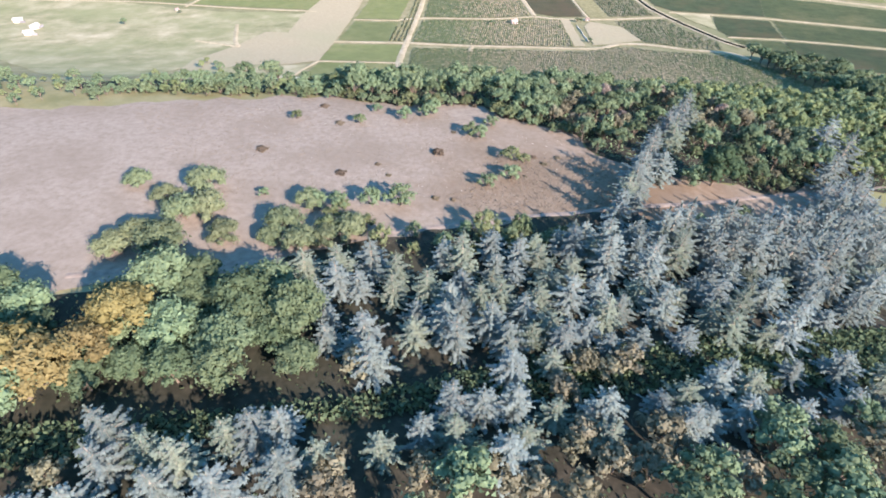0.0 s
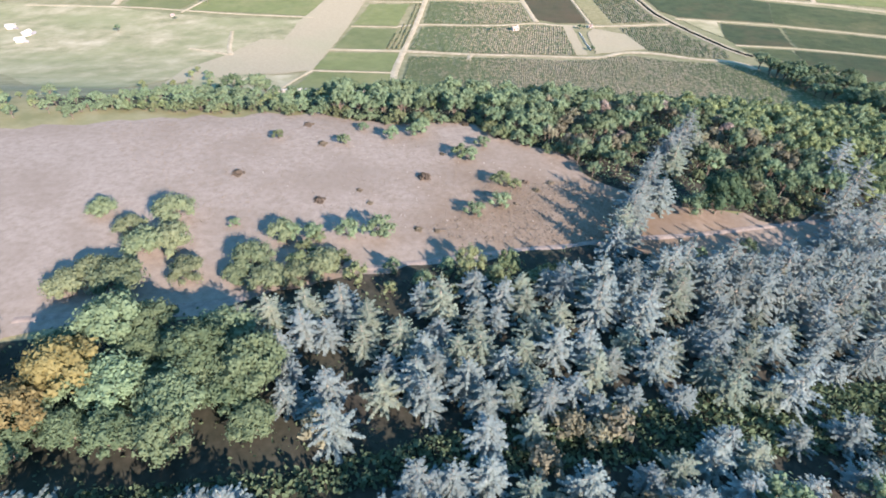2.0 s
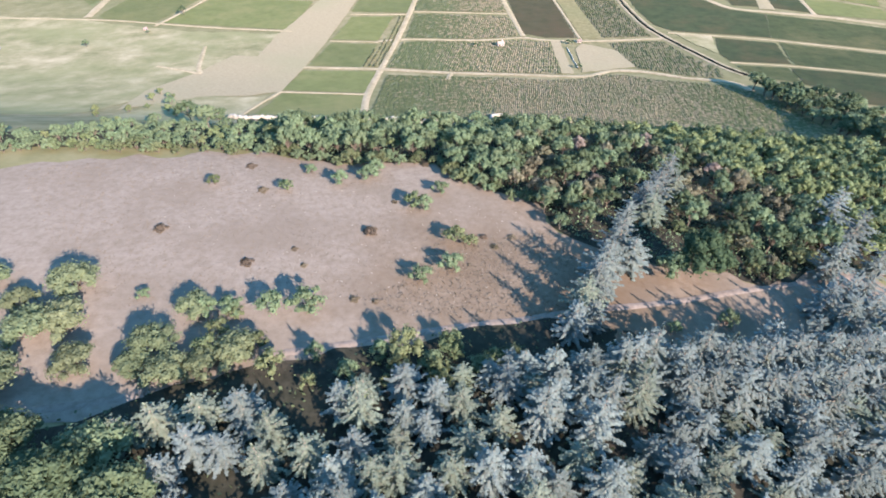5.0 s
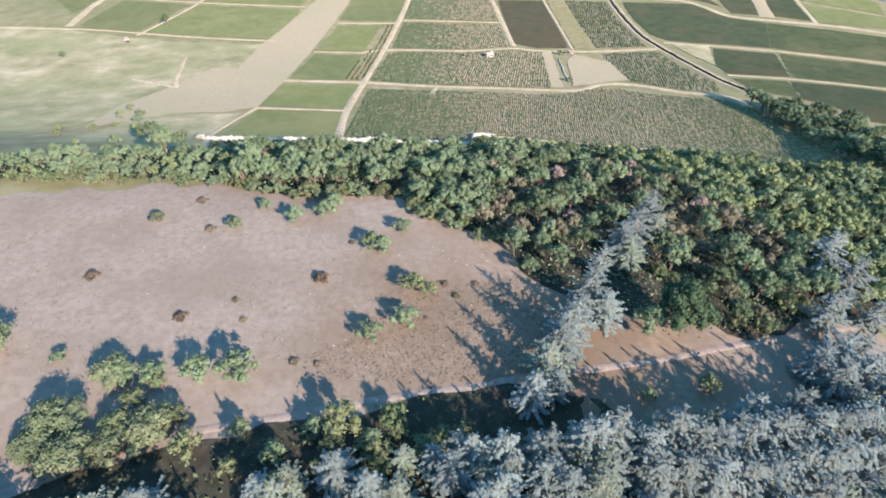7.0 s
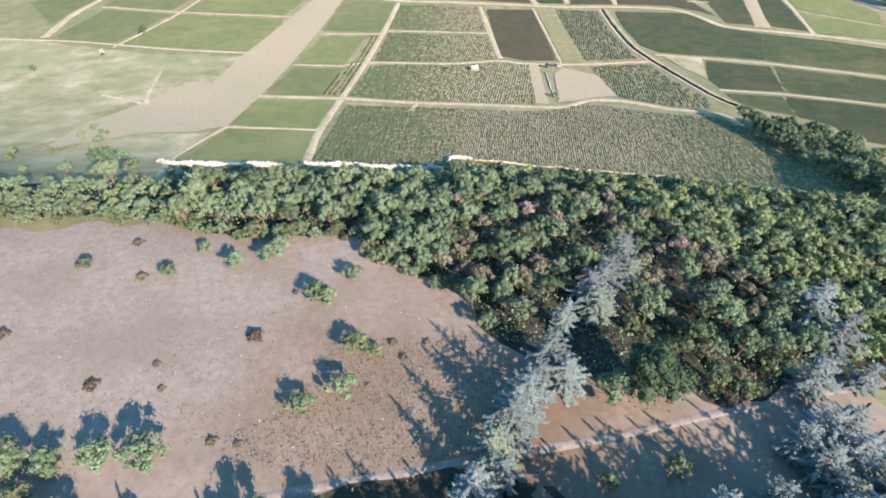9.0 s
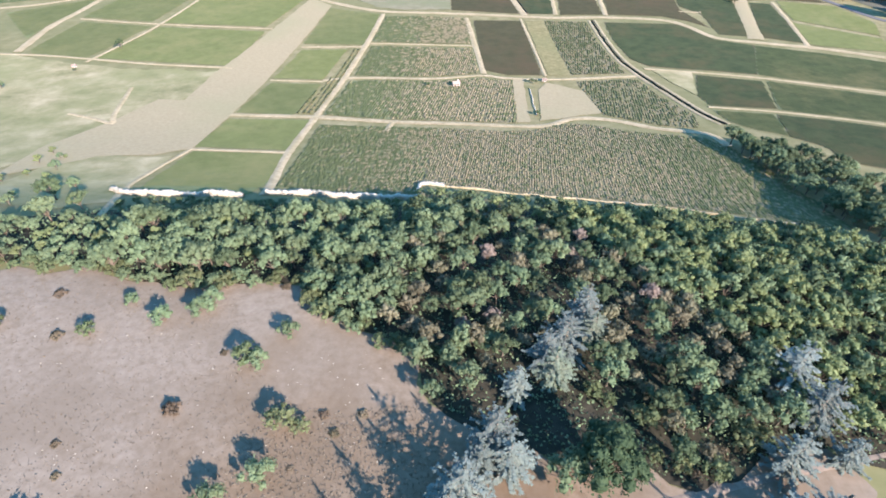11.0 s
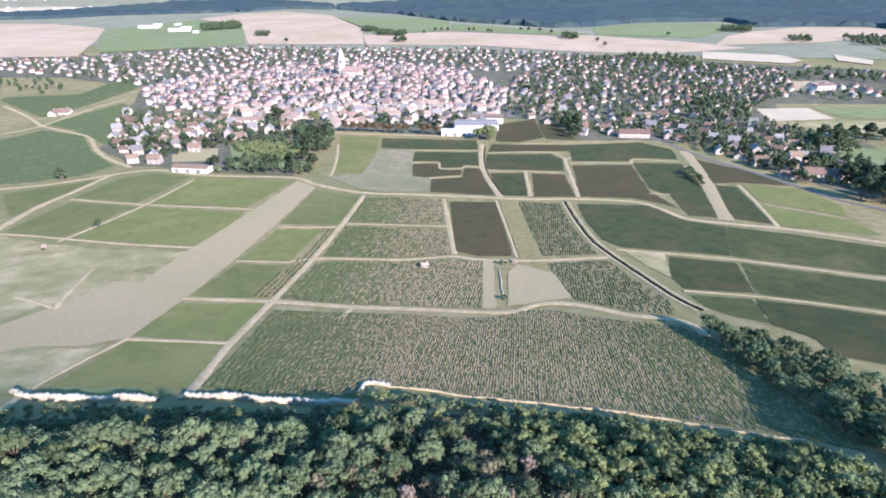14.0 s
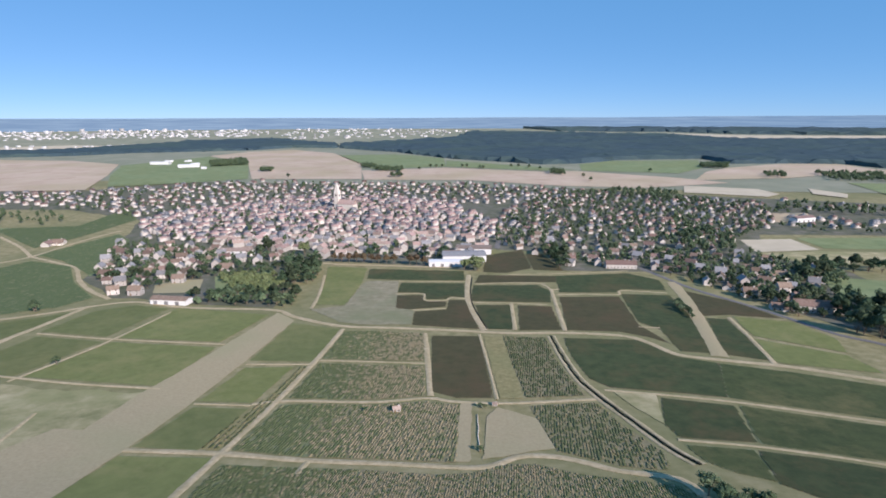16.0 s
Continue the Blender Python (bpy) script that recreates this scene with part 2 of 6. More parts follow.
M_DRY = leafy("dry_scrub", (0.14, 0.115, 0.075), (0.23, 0.19, 0.135), rand=0.3, hue=0.02)


def vine_material(name, c1, c2, dry, amount, scale=0.12, spotty=0.0, grain=0.8, belt=False):
    m = leafy(name, c1, c2, rand=0.06, island=0.0, hue=0, through_light=0.2)
    nt = m.node_tree
    ramp = [n for n in nt.nodes if n.bl_idname == "ShaderNodeValToRGB"][0]
    ramp.inputs[0].links[0].from_node.inputs["Scale"].default_value = grain
    geo = nt.nodes.new("ShaderNodeNewGeometry")
    n2 = nt.nodes.new("ShaderNodeTexNoise")
    n2.inputs["Scale"].default_value, n2.inputs["Detail"].default_value, n2.inputs["Roughness"].default_value = scale, 6, 0.75
    nt.links.new(geo.outputs["Position"], n2.inputs["Vector"])
    plant_by_plant = nt.nodes.new("ShaderNodeMath")
    plant_by_plant.operation = "MULTIPLY_ADD"
    plant_by_plant.inputs[1].default_value = spotty
    nt.links.new(geo.outputs["Random Per Island"], plant_by_plant.inputs[0])
    nt.links.new(n2.outputs[0], plant_by_plant.inputs[2])
    r2 = nt.nodes.new("ShaderNodeMapRange")
    shift = 0.3 * amount - 0.5 * spotty
    r2.inputs[1].default_value, r2.inputs[2].default_value, r2.inputs[4].default_value = 0.62 - shift, 0.8 - shift, 1
    dryness = plant_by_plant.outputs[0]
    if belt:
        # the vines wither in a belt across the slope and stay green on both sides of it
        place = nt.nodes.new("ShaderNodeSeparateXYZ")
        nt.links.new(geo.outputs["Position"], place.inputs[0])
        for x0, x1 in ((-2.0, 38.0), (132.0, 96.0)):
            side = nt.nodes.new("ShaderNodeMapRange")
            side.inputs[1].default_value, side.inputs[2].default_value, side.inputs[3].default_value, side.inputs[4].default_value = min(x0, x1), max(x0, x1), *((-0.3, 0.0) if x0 < x1 else (0.0, -0.2))
            nt.links.new(place.outputs["X"], side.inputs[0])
            add = nt.nodes.new("ShaderNodeMath")
            nt.links.new(dryness, add.inputs[0])
            nt.links.new(side.outputs[0], add.inputs[1])
            dryness = add.outputs[0]
    nt.links.new(dryness, r2.inputs[0])
    mix = nt.nodes.new("ShaderNodeMix")
    mix.data_type = "RGBA"
    old = ramp.outputs[0].links[0].to_socket
    nt.links.new(r2.outputs[0], mix.inputs[0])
    nt.links.new(ramp.outputs[0], mix.inputs[6])
    mix.inputs[7].default_value = (*dry, 1)
    nt.links.new(mix.outputs[2], old)
    return m


VINES = {
    "green": vine_material("green_vines", (0.1008, 0.136, 0.0558), (0.1491, 0.186, 0.0791), (0.2625, 0.25, 0.1348), 0.12, scale=0.2, spotty=0.3),
    "grassy": vine_material("smooth_green_vines", (0.147, 0.168, 0.0642), (0.1848, 0.203, 0.08), (0.2226, 0.222, 0.093), 0.5, scale=0.03, grain=0.16),
    "fresh": vine_material("fresh_green_vines", (0.1743, 0.196, 0.0716), (0.2226, 0.242, 0.0911), (0.2678, 0.26, 0.1097), 0.45, scale=0.03, grain=0.16),
    "dark": vine_material("dark_green_vines", (0.0672, 0.088, 0.0363), (0.105, 0.125, 0.0512), (0.168, 0.158, 0.0698), 0.45, scale=0.03, grain=0.16),
    "mottled": vine_material("mottled_vines", (0.1092, 0.134, 0.0558), (0.1596, 0.178, 0.0781), (0.336, 0.268, 0.1562), 0.92, scale=0.25, spotty=0.42, belt=True),
    "thinning": vine_material("thinning_green_vines", (0.0966, 0.114, 0.0493), (0.1386, 0.15, 0.067), (0.2625, 0.215, 0.1209), 0.32, scale=0.2, spotty=0.4),
    "brown": vine_material("brown_green_vines", (0.0735, 0.072, 0.0344), (0.105, 0.093, 0.0465), (0.1176, 0.088, 0.0465), 0.5, scale=0.03, grain=0.16),
    "deep": vine_material("deep_green_vines", (0.0525, 0.072, 0.0316), (0.0861, 0.106, 0.0465), (0.1176, 0.102, 0.0484), 0.5, scale=0.03, grain=0.16),
    "yellow": vine_material("yellow_green_vines", (0.1785, 0.2, 0.0698), (0.231, 0.245, 0.093), (0.2835, 0.265, 0.1209), 0.4, scale=0.03, grain=0.16),
}
M_WALL = shade("rendered_house_wall", [(0.4, 0.37, 0.34), (0.56, 0.53, 0.5)], scale=0.5, bump=0.1, rand=0.25, island=0.25, hue=0.01)
M_ROOF = shade("clay_tile_roof", [(0.13, 0.09, 0.072), (0.19, 0.135, 0.11), (0.25, 0.185, 0.155)], scale=0.9, rand=0.35, island=0.25, hue=0.02, bump=0.3)
M_OLD_ROOF = shade("old_pink_tile_roof", [(0.24, 0.165, 0.14), (0.32, 0.235, 0.205), (0.4, 0.31, 0.28)], scale=0.8, rand=0.35, island=0.3, hue=0.02, bump=0.3)
M_SLATE = shade("grey_slate_roof", [(0.16, 0.16, 0.165), (0.26, 0.26, 0.27)], scale=0.8, rand=0.25, bump=0.2)
M_WHITE = shade("white_sheet_cladding", [(0.58, 0.59, 0.6), (0.7, 0.7, 0.7)], scale=0.5, rough=0.5)
M_GLASS = shade("dark_window_glass", [(0.03, 0.035, 0.045), (0.05, 0.055, 0.065)], scale=1, rough=0.15, bump=0, spec=0.5)
M_WOOD = shade("brown_painted_wood", [(0.14, 0.09, 0.055), (0.2, 0.13, 0.08)], scale=2)
M_SPIRE = shade("pale_church_stone", [(0.55, 0.5, 0.44), (0.68, 0.63, 0.56)], scale=0.6)


# ---- mesh helpers ----
def part(name, bm, material, parent=None, label=""):
    me = bpy.data.meshes.new(name)
    bm.to_mesh(me)
    bm.free()
    me.materials.append(material)
    ob = new(name, me)
    ob.parent = parent
    if label:
        ob["label"] = label
    return ob


def array_mesh(name, verts, faces, material):
    """A mesh object from numpy arrays of vertices and of faces with the same count of corners."""
    me = bpy.data.meshes.new(name)
    n, k = faces.shape
    me.vertices.add(len(verts))
    me.vertices.foreach_set("co", np.ascontiguousarray(verts, dtype=np.float32).ravel())
    me.loops.add(n * k)
    me.loops.foreach_set("vertex_index", np.ascontiguousarray(faces, dtype=np.int32).ravel())
    me.polygons.add(n)
    me.polygons.foreach_set("loop_start", np.arange(0, n * k, k, dtype=np.int32))
    me.update(calc_edges=True)
    me.materials.append(material)
    return new(name, me)


def inside(poly, x, y):
    """Which of the points lie in the polygon."""
    x, y = np.asarray(x, float), np.asarray(y, float)
    hit = np.zeros(x.shape, bool)
    for (x0, y0), (x1, y1) in zip(poly, poly[1:] + poly[:1]):
        if y0 != y1:
            hit ^= ((y0 > y) != (y1 > y)) & (x < (x1 - x0) * (y - y0) / (y1 - y0) + x0)
    return hit


def drape(name, poly, material, lift=0.1, step=6.0, ragged=0.5, label="", category="", kind="structure"):
    """A sheet over the ground, cut to a polygon, with an uneven edge."""
    bm = bmesh.new()
    f = bm.faces.new([bm.verts.new((x, y, 0)) for x, y in poly])
    bmesh.ops.triangulate(bm, faces=[f])
    xs, ys = [p[0] for p in poly], [p[1] for p in poly]
    for axis, lo, hi in ((0, min(xs), max(xs)), (1, min(ys), max(ys))):
        no = (1, 0, 0) if axis == 0 else (0, 1, 0)
        for k in range(math.floor(lo / step) + 1, math.ceil(hi / step)):
            co = (k * step, 0, 0) if axis == 0 else (0, k * step, 0)
            bmesh.ops.bisect_plane(bm, geom=bm.verts[:] + bm.edges[:] + bm.faces[:], plane_co=co, plane_no=no, dist=1e-4)
    for v in bm.verts:
        x, y = v.co.x, v.co.y
        if ragged and v.is_boundary:
            d = noise.noise_vector(Vector((x * 0.21, y * 0.21, 3.3)))
            x, y = x + d.x * ragged * 2, y + d.y * ragged * 2
        v.co = (x, y, zt(x, y) + lift)
    bmesh.ops.recalc_face_normals(bm, faces=bm.faces[:])
    if sum(f.normal.z for f in bm.faces) < 0:
        bmesh.ops.reverse_faces(bm, faces=bm.faces[:])
    ob = part(name, bm, material)
    return tagged(ob, label, category or "ground", kind=kind)


def smooth_line(pts, step):
    """Points along a soft curve through pts."""
    p = [Vector(q) for q in pts]
    p = [p[0] * 2 - p[1]] + p + [p[-1] * 2 - p[-2]]
    out = []
    for a, b, c, d in zip(p, p[1:], p[2:], p[3:]):
        n = max(1, round((c - b).length / step))
        for k in range(n):
            t = k / n
            out.append(0.5 * (2 * b + (c - a) * t + (2 * a - 5 * b + 4 * c - d) * t * t + (3 * b - a - 3 * c + d) * t**3))
    return out + [p[-2]]


def ribbon(name, pts, width, material, lift=0.25, step=4.0, crown=0.06, label="", category="track"):
    """A track or road laid over the ground along a line."""
    line = smooth_line(pts, step)
    rows = []
    for k, p in enumerate(line):
        d = (line[min(k + 1, len(line) - 1)] - line[max(k - 1, 0)]).normalized()
        side = Vector((-d.y, d.x))
        w = width * (0.5 + 0.13 * noise.noise(Vector((p.x * 0.12, p.y * 0.12, 1.7))))
        row = []
        for s in (-1.0, -0.5, 0.0, 0.5, 1.0):
            q = p + side * w * s
            row.append((q.x, q.y, zt(q.x, q.y) + lift + crown * (1 - s * s) - (0.12 if abs(s) == 1 else 0)))
        rows.append(row)
    verts = np.array(rows).reshape(-1, 3)
    faces = np.array([(5 * k + j + 1, 5 * k + j, 5 * k + j + 5, 5 * k + j + 6) for k in range(len(rows) - 1) for j in range(4)])
    ob = array_mesh(name, verts, faces, material)
    return tagged(ob, label, category, kind="structure")


def scatter(poly, spacing, seed, gap=None):
    """Uneven places inside a polygon, no two nearer than spacing. gap: a test that leaves places out."""
    rng = np.random.default_rng(seed)
    xs, ys = [p[0] for p in poly], [p[1] for p in poly]
    nx, ny = max(1, int((max(xs) - min(xs)) / spacing * 1.25)), max(1, int((max(ys) - min(ys)) / spacing * 1.25))
    gx, gy = np.meshgrid(np.linspace(min(xs), max(xs), nx + 1), np.linspace(min(ys), max(ys), ny + 1))
    x = (gx + rng.uniform(-0.45, 0.45, gx.shape) * spacing).ravel()
    y = (gy + rng.uniform(-0.45, 0.45, gy.shape) * spacing).ravel()
    keep = inside(poly, x, y)
    x, y = x[keep], y[keep]
    order = rng.permutation(len(x))
    cells, out = {}, []
    for i in order:
        c = (int(x[i] // spacing), int(y[i] // spacing))
        near = [q for a in (-1, 0, 1) for b in (-1, 0, 1) for q in cells.get((c[0] + a, c[1] + b), ())]
        if all((x[i] - q[0]) ** 2 + (y[i] - q[1]) ** 2 > (spacing * 0.72) ** 2 for q in near) and not (gap and gap(x[i], y[i])):
            cells.setdefault(c, []).append((x[i], y[i]))
            out.append((float(x[i]), float(y[i])))
    return out


class Kind:
    """A thing built once with its parts and set down many times."""

    def __init__(self, maker, *args):
        self.maker, self.args, self.first = maker, args, None

    def put(self, x, y, turn=0.0, size=1.0, tall=1.0, sink=0.15, tilt=0.0):
        m = pose(x, y, zt(x, y) - sink, tilt, 0, turn) @ Matrix.Diagonal((size, size, size * tall, 1))
        if self.first is None:
            self.first = self.maker(*self.args)
            self.first.matrix_basis = Matrix.LocRotScale(m.to_translation(), m.to_quaternion(), None)
            return self.first
        return copy_thing(self.first, m)


def crowd(name, makings, label, category):
    """Many alike things, past counting, in one mesh. makings: pairs of a kind already set down once and a pose."""
    verts, faces, mats, marks, n, cache = [], [], [], [], 0, {}
    for kind, m in makings:
        if kind.first is None:
            kind.put(m.translation.x, m.translation.y)
            continue
        if id(kind) not in cache:
            pieces = []
            for ob in kind.first.children_recursive:
                me = ob.data
                me.calc_loop_triangles()
                co = np.empty(len(me.vertices) * 3, np.float32)
                me.vertices.foreach_get("co", co)
                own, above = ob.matrix_basis.copy(), ob.parent
                while above != kind.first:
                    own, above = above.matrix_basis @ own, above.parent
                co = co.reshape(-1, 3) @ np.array(own.to_3x3()).T + np.array(own.translation)
                tri = np.empty(len(me.loop_triangles) * 3, np.int32)
                me.loop_triangles.foreach_get("vertices", tri)
                if me.materials[0] not in mats:
                    mats.append(me.materials[0])
                pieces.append((co, tri.reshape(-1, 3), mats.index(me.materials[0])))
            cache[id(kind)] = pieces
        turn, shift = np.array(m.to_3x3()).T, np.array(m.translation)
        for co, tri, mark in cache[id(kind)]:
            verts.append(co @ turn + shift)
            faces.append(tri + n)
            marks.append(np.full(len(tri), mark, np.int32))
            n += len(co)
    ob = array_mesh(name, np.concatenate(verts), np.concatenate(faces), mats[0])
    for m in mats[1:]:
        ob.data.materials.append(m)
    ob.data.polygons.foreach_set("material_index", np.concatenate(marks))
    return tagged(ob, label, category, kind="stuff")


def set_down(kind, x, y, turn=0.0, size=1.0, tall=1.0, sink=0.15):
    """The pose that put() would give, for a crowd."""
    return kind, pose(x, y, zt(x, y) - sink, 0, 0, turn) @ Matrix.Diagonal((size, size, size * tall, 1))


# ---- makers: trees ----
def limb(verts, faces, a, b, r0, r1, sides=5):
    """A tapered round piece from a to b."""
    a, b = Vector(a), Vector(b)
    u = (b - a).normalized()
    s = u.orthogonal().normalized()
    t = u.cross(s)
    n = len(verts)
    for c, r in ((a, r0), (b, r1)):
        for k in range(sides):
            g = 2 * math.pi * k / sides
            verts.append(tuple(c + (s * math.cos(g) + t * math.sin(g)) * r))
    for k in range(sides):
        faces.append((n + k, n + (k + 1) % sides, n + sides + (k + 1) % sides, n + sides + k))


def tree_root(name, label, category, group):
    root = new(name)
    root.empty_display_size = 0.3
    return tagged(root, label, category, group)


def conifer(seed, h, r, needles, label, group="cedars of the plantation"):
    """A cedar: a straight trunk and whorls of level, drooping boughs in flat sprays."""
    rng = random.Random(seed)
    root = tree_root("cedar_tree", label, "conifer", group)
    tv, tf = [], []
    limb(tv, tf, (0, 0, 0), (0, 0, h * 0.5), 0.022 * h, 0.014 * h, 7)
    limb(tv, tf, (0, 0, h * 0.5), (0, 0, h * 0.97), 0.014 * h, 0.002 * h, 7)
    v, f = [], []

    def spray(p, u, size, lift):
        """A fan of narrow drooping twigs."""
        for g in (-0.7, 0.0, 0.7):
            g += rng.uniform(-0.2, 0.2)
            d = Vector((u.x * math.cos(g) - u.y * math.sin(g), u.x * math.sin(g) + u.y * math.cos(g), u.z + lift))
            s = Vector((-d.y, d.x, rng.uniform(-0.3, 0.3))).normalized() * size * 0.36
            n = len(v)
            tip = p + d * size * rng.uniform(0.7, 1.15) * (1.1 - 0.3 * abs(g))
            v.extend((tuple(p + s), tuple(p - s), tuple(tip)))
            f.append((n, n + 1, n + 2))

    levels = 13
    for k in range(levels):
        q = max(0.0, (k + rng.uniform(-0.3, 0.3)) / levels)
        z = h * (0.08 + 0.88 * q)
        reach = r * (1 - q) ** 0.68 * rng.uniform(0.8, 1.15) + 0.03 * r
        if q < 0.1:
            reach *= 0.75
        count = 7 if q < 0.5 else 5
        base = rng.uniform(0, 6.3)
        for j in range(count):
            a = base + 2 * math.pi * (j + rng.uniform(-0.3, 0.3)) / count
            long = reach * rng.uniform(0.6, 1.2)
            rise = rng.uniform(0.05, 0.4) * (0.4 + q)
            u = Vector((math.cos(a), math.sin(a), rise)).normalized()
            foot = Vector((0, 0, z))
            limb(tv, tf, foot, foot + u * long * 0.8, 0.004 * h * (1.2 - q), 0.001 * h, 3)
            steps = max(1, round(long / 0.44))
            for i in range(steps):
                c = (i + 0.6) / steps
                p = foot + u * long * c + Vector((0, 0, -0.1 * long * c * c))
                size = (0.46 + 0.32 * (1 - c) * long / r) * rng.uniform(0.7, 1.3) * (h / 12) * (1 - 0.3 * q)
                for side in ((-0.75, 0.75) if c < 0.8 else (-0.5, 0.0, 0.5)):
                    b = a + side + rng.uniform(-0.3, 0.3)
                    spray(p, Vector((math.cos(b), math.sin(b), 0.1)).normalized(), size, rng.uniform(-0.75, 0.0))
    for _ in range(8):
        a = rng.uniform(0, 6.3)
        spray(Vector((0, 0, h * rng.uniform(0.9, 0.99))), Vector((math.cos(a) * 0.35, math.sin(a) * 0.35, 0.9)).normalized(), 0.05 * h, 0.3)
    for name, vv, ff, m in (("trunk", tv, tf, M_BARK_PALE), ("crown", v, f, needles)):
        me = bpy.data.meshes.new(name)
        me.from_pydata(vv, [], ff)
        me.materials.append(m)
        new(name, me).parent = root
    return root


def broadleaf(seed, h, r, leaves, label, name="oak_tree", category="tree", group="trees of the wood", lobes=18, sprays=52, low=0.3, leaf=0.34, bark=None):
    """A broad tree: a forked trunk, and a crown of many uneven leafy clumps with gaps between them."""
    rng = random.Random(seed)
    root = tree_root(name, label, category, group)
    tv, tf, v, f = [], [], [], []
    fork = h * low
    limb(tv, tf, (0, 0, 0), (0, 0, fork), 0.03 * h, 0.02 * h, 7)
    mid = fork + (h - fork) * 0.42
    ring = 6
    for k in range(lobes):
        a = 2.4 * k + rng.uniform(-0.5, 0.5)
        q = math.sqrt((k + 0.4) / lobes)
        out = r * 0.82 * q * rng.uniform(0.75, 1.15)
        dome = math.sqrt(max(0.0, 1 - (0.92 * q) ** 2))
        c = Vector((math.cos(a) * out, math.sin(a) * out, mid + (h - mid) * dome * rng.uniform(0.5, 0.95) - 0.12 * h * q))
        size = r * rng.uniform(0.2, 0.38) * math.sqrt(15 / min(lobes, 15))
        tall = rng.uniform(0.7, 1.1)
        if lobes > 5:
            limb(tv, tf, (0, 0, fork * 0.95), c, 0.012 * h, 0.003 * h, 4)
        # the dense heart of the clump
        n = len(v)
        v.append((c.x, c.y, c.z + size * 0.6 * tall))
        for zz, rr in ((0.25, 0.6), (-0.3, 0.56)):
            for j in range(ring):
                g = 2 * math.pi * (j + (0.5 if zz < 0 else 0)) / ring + a
                w = size * rr * rng.uniform(0.75, 1.12)
                v.append((c.x + math.cos(g) * w, c.y + math.sin(g) * w, c.z + (zz + rng.uniform(-0.1, 0.1)) * size * tall))
        v.append((c.x, c.y, c.z - size * 0.7))
        for j in range(ring):
            j2 = (j + 1) % ring
            f.append((n, n + 1 + j, n + 1 + j2))
            f.append((n + 1 + j, n + 1 + ring + j, n + 1 + j2))
            f.append((n + 1 + ring + j, n + 1 + ring + j2, n + 1 + j2))
            f.append((n + 1 + ring + j, n + 1 + 2 * ring, n + 1 + ring + j2))
        # leaf sprays that face outwards, with stragglers
        for _ in range(sprays):
            d = Vector((rng.gauss(0, 1), rng.gauss(0, 1), rng.gauss(0.4, 0.8))).normalized()
            far = rng.uniform(0.58, 1.0) if rng.random() < 0.82 else rng.uniform(1.0, 1.4)
            p = c + Vector((d.x, d.y, d.z * tall)) * size * far
            o = (d * 1.25 + Vector((rng.uniform(-0.7, 0.7), rng.uniform(-0.7, 0.7), rng.uniform(-0.4, 0.8)))).normalized()
            s = o.orthogonal().normalized()
            s.rotate(Matrix.Rotation(rng.uniform(0, 6.3), 3, o))
            t = o.cross(s)
            w = leaf * rng.uniform(0.6, 1.25)
            n = len(v)
            v.extend(tuple(x) for x in (p + s * w * 1.05, p - s * w * 0.5 + t * w * 0.85, p - s * w * 0.65 - t * w * 0.8))
            f.append((n, n + 1, n + 2))
    for pname, vv, ff, m in (("trunk", tv, tf, bark or M_BARK), ("crown", v, f, leaves)):
        me = bpy.data.meshes.new(pname)
        me.from_pydata(vv, [], ff)
        me.materials.append(m)
        new(pname, me).parent = root
    return root


def shrub(seed, h, r, leaves, label, name="shrub", group="shrubs of the meadow"):
    return broadleaf(seed, h, r, leaves, label, name, "shrub", group, lobes=15, sprays=42, low=0.1, leaf=0.2)


def undergrowth(name, poly, count, seed, material, low, high, size, label, gap=None):
    """Tufts of leaf too many to count, over a stretch of ground."""
    rng = np.random.default_rng(seed)
    xs, ys = [p[0] for p in poly], [p[1] for p in poly]
    x, y = rng.uniform(min(xs), max(xs), count * 3), rng.uniform(min(ys), max(ys), count * 3)
    keep = inside(poly, x, y)
    x, y = x[keep][:count], y[keep][:count]
    n = len(x)
    c = np.stack([x, y, terrain(x, y) + rng.uniform(low, high, n)], -1)
    s = rng.normal(size=(n, 3))
    s /= np.linalg.norm(s, axis=1, keepdims=True)
    t = np.cross(s, rng.normal(size=(n, 3)))
    t /= np.linalg.norm(t, axis=1, keepdims=True)
    w = (size * rng.uniform(0.5, 1.3, n))[:, None]
    verts = np.stack([c + s * w, c + t * w * 0.6, c - s * w * 0.9, c - t * w * 0.7], 1).reshape(-1, 3)
    return tagged(array_mesh(name, verts, np.arange(4 * n).reshape(-1, 4), material), label, "undergrowth", kind="stuff")


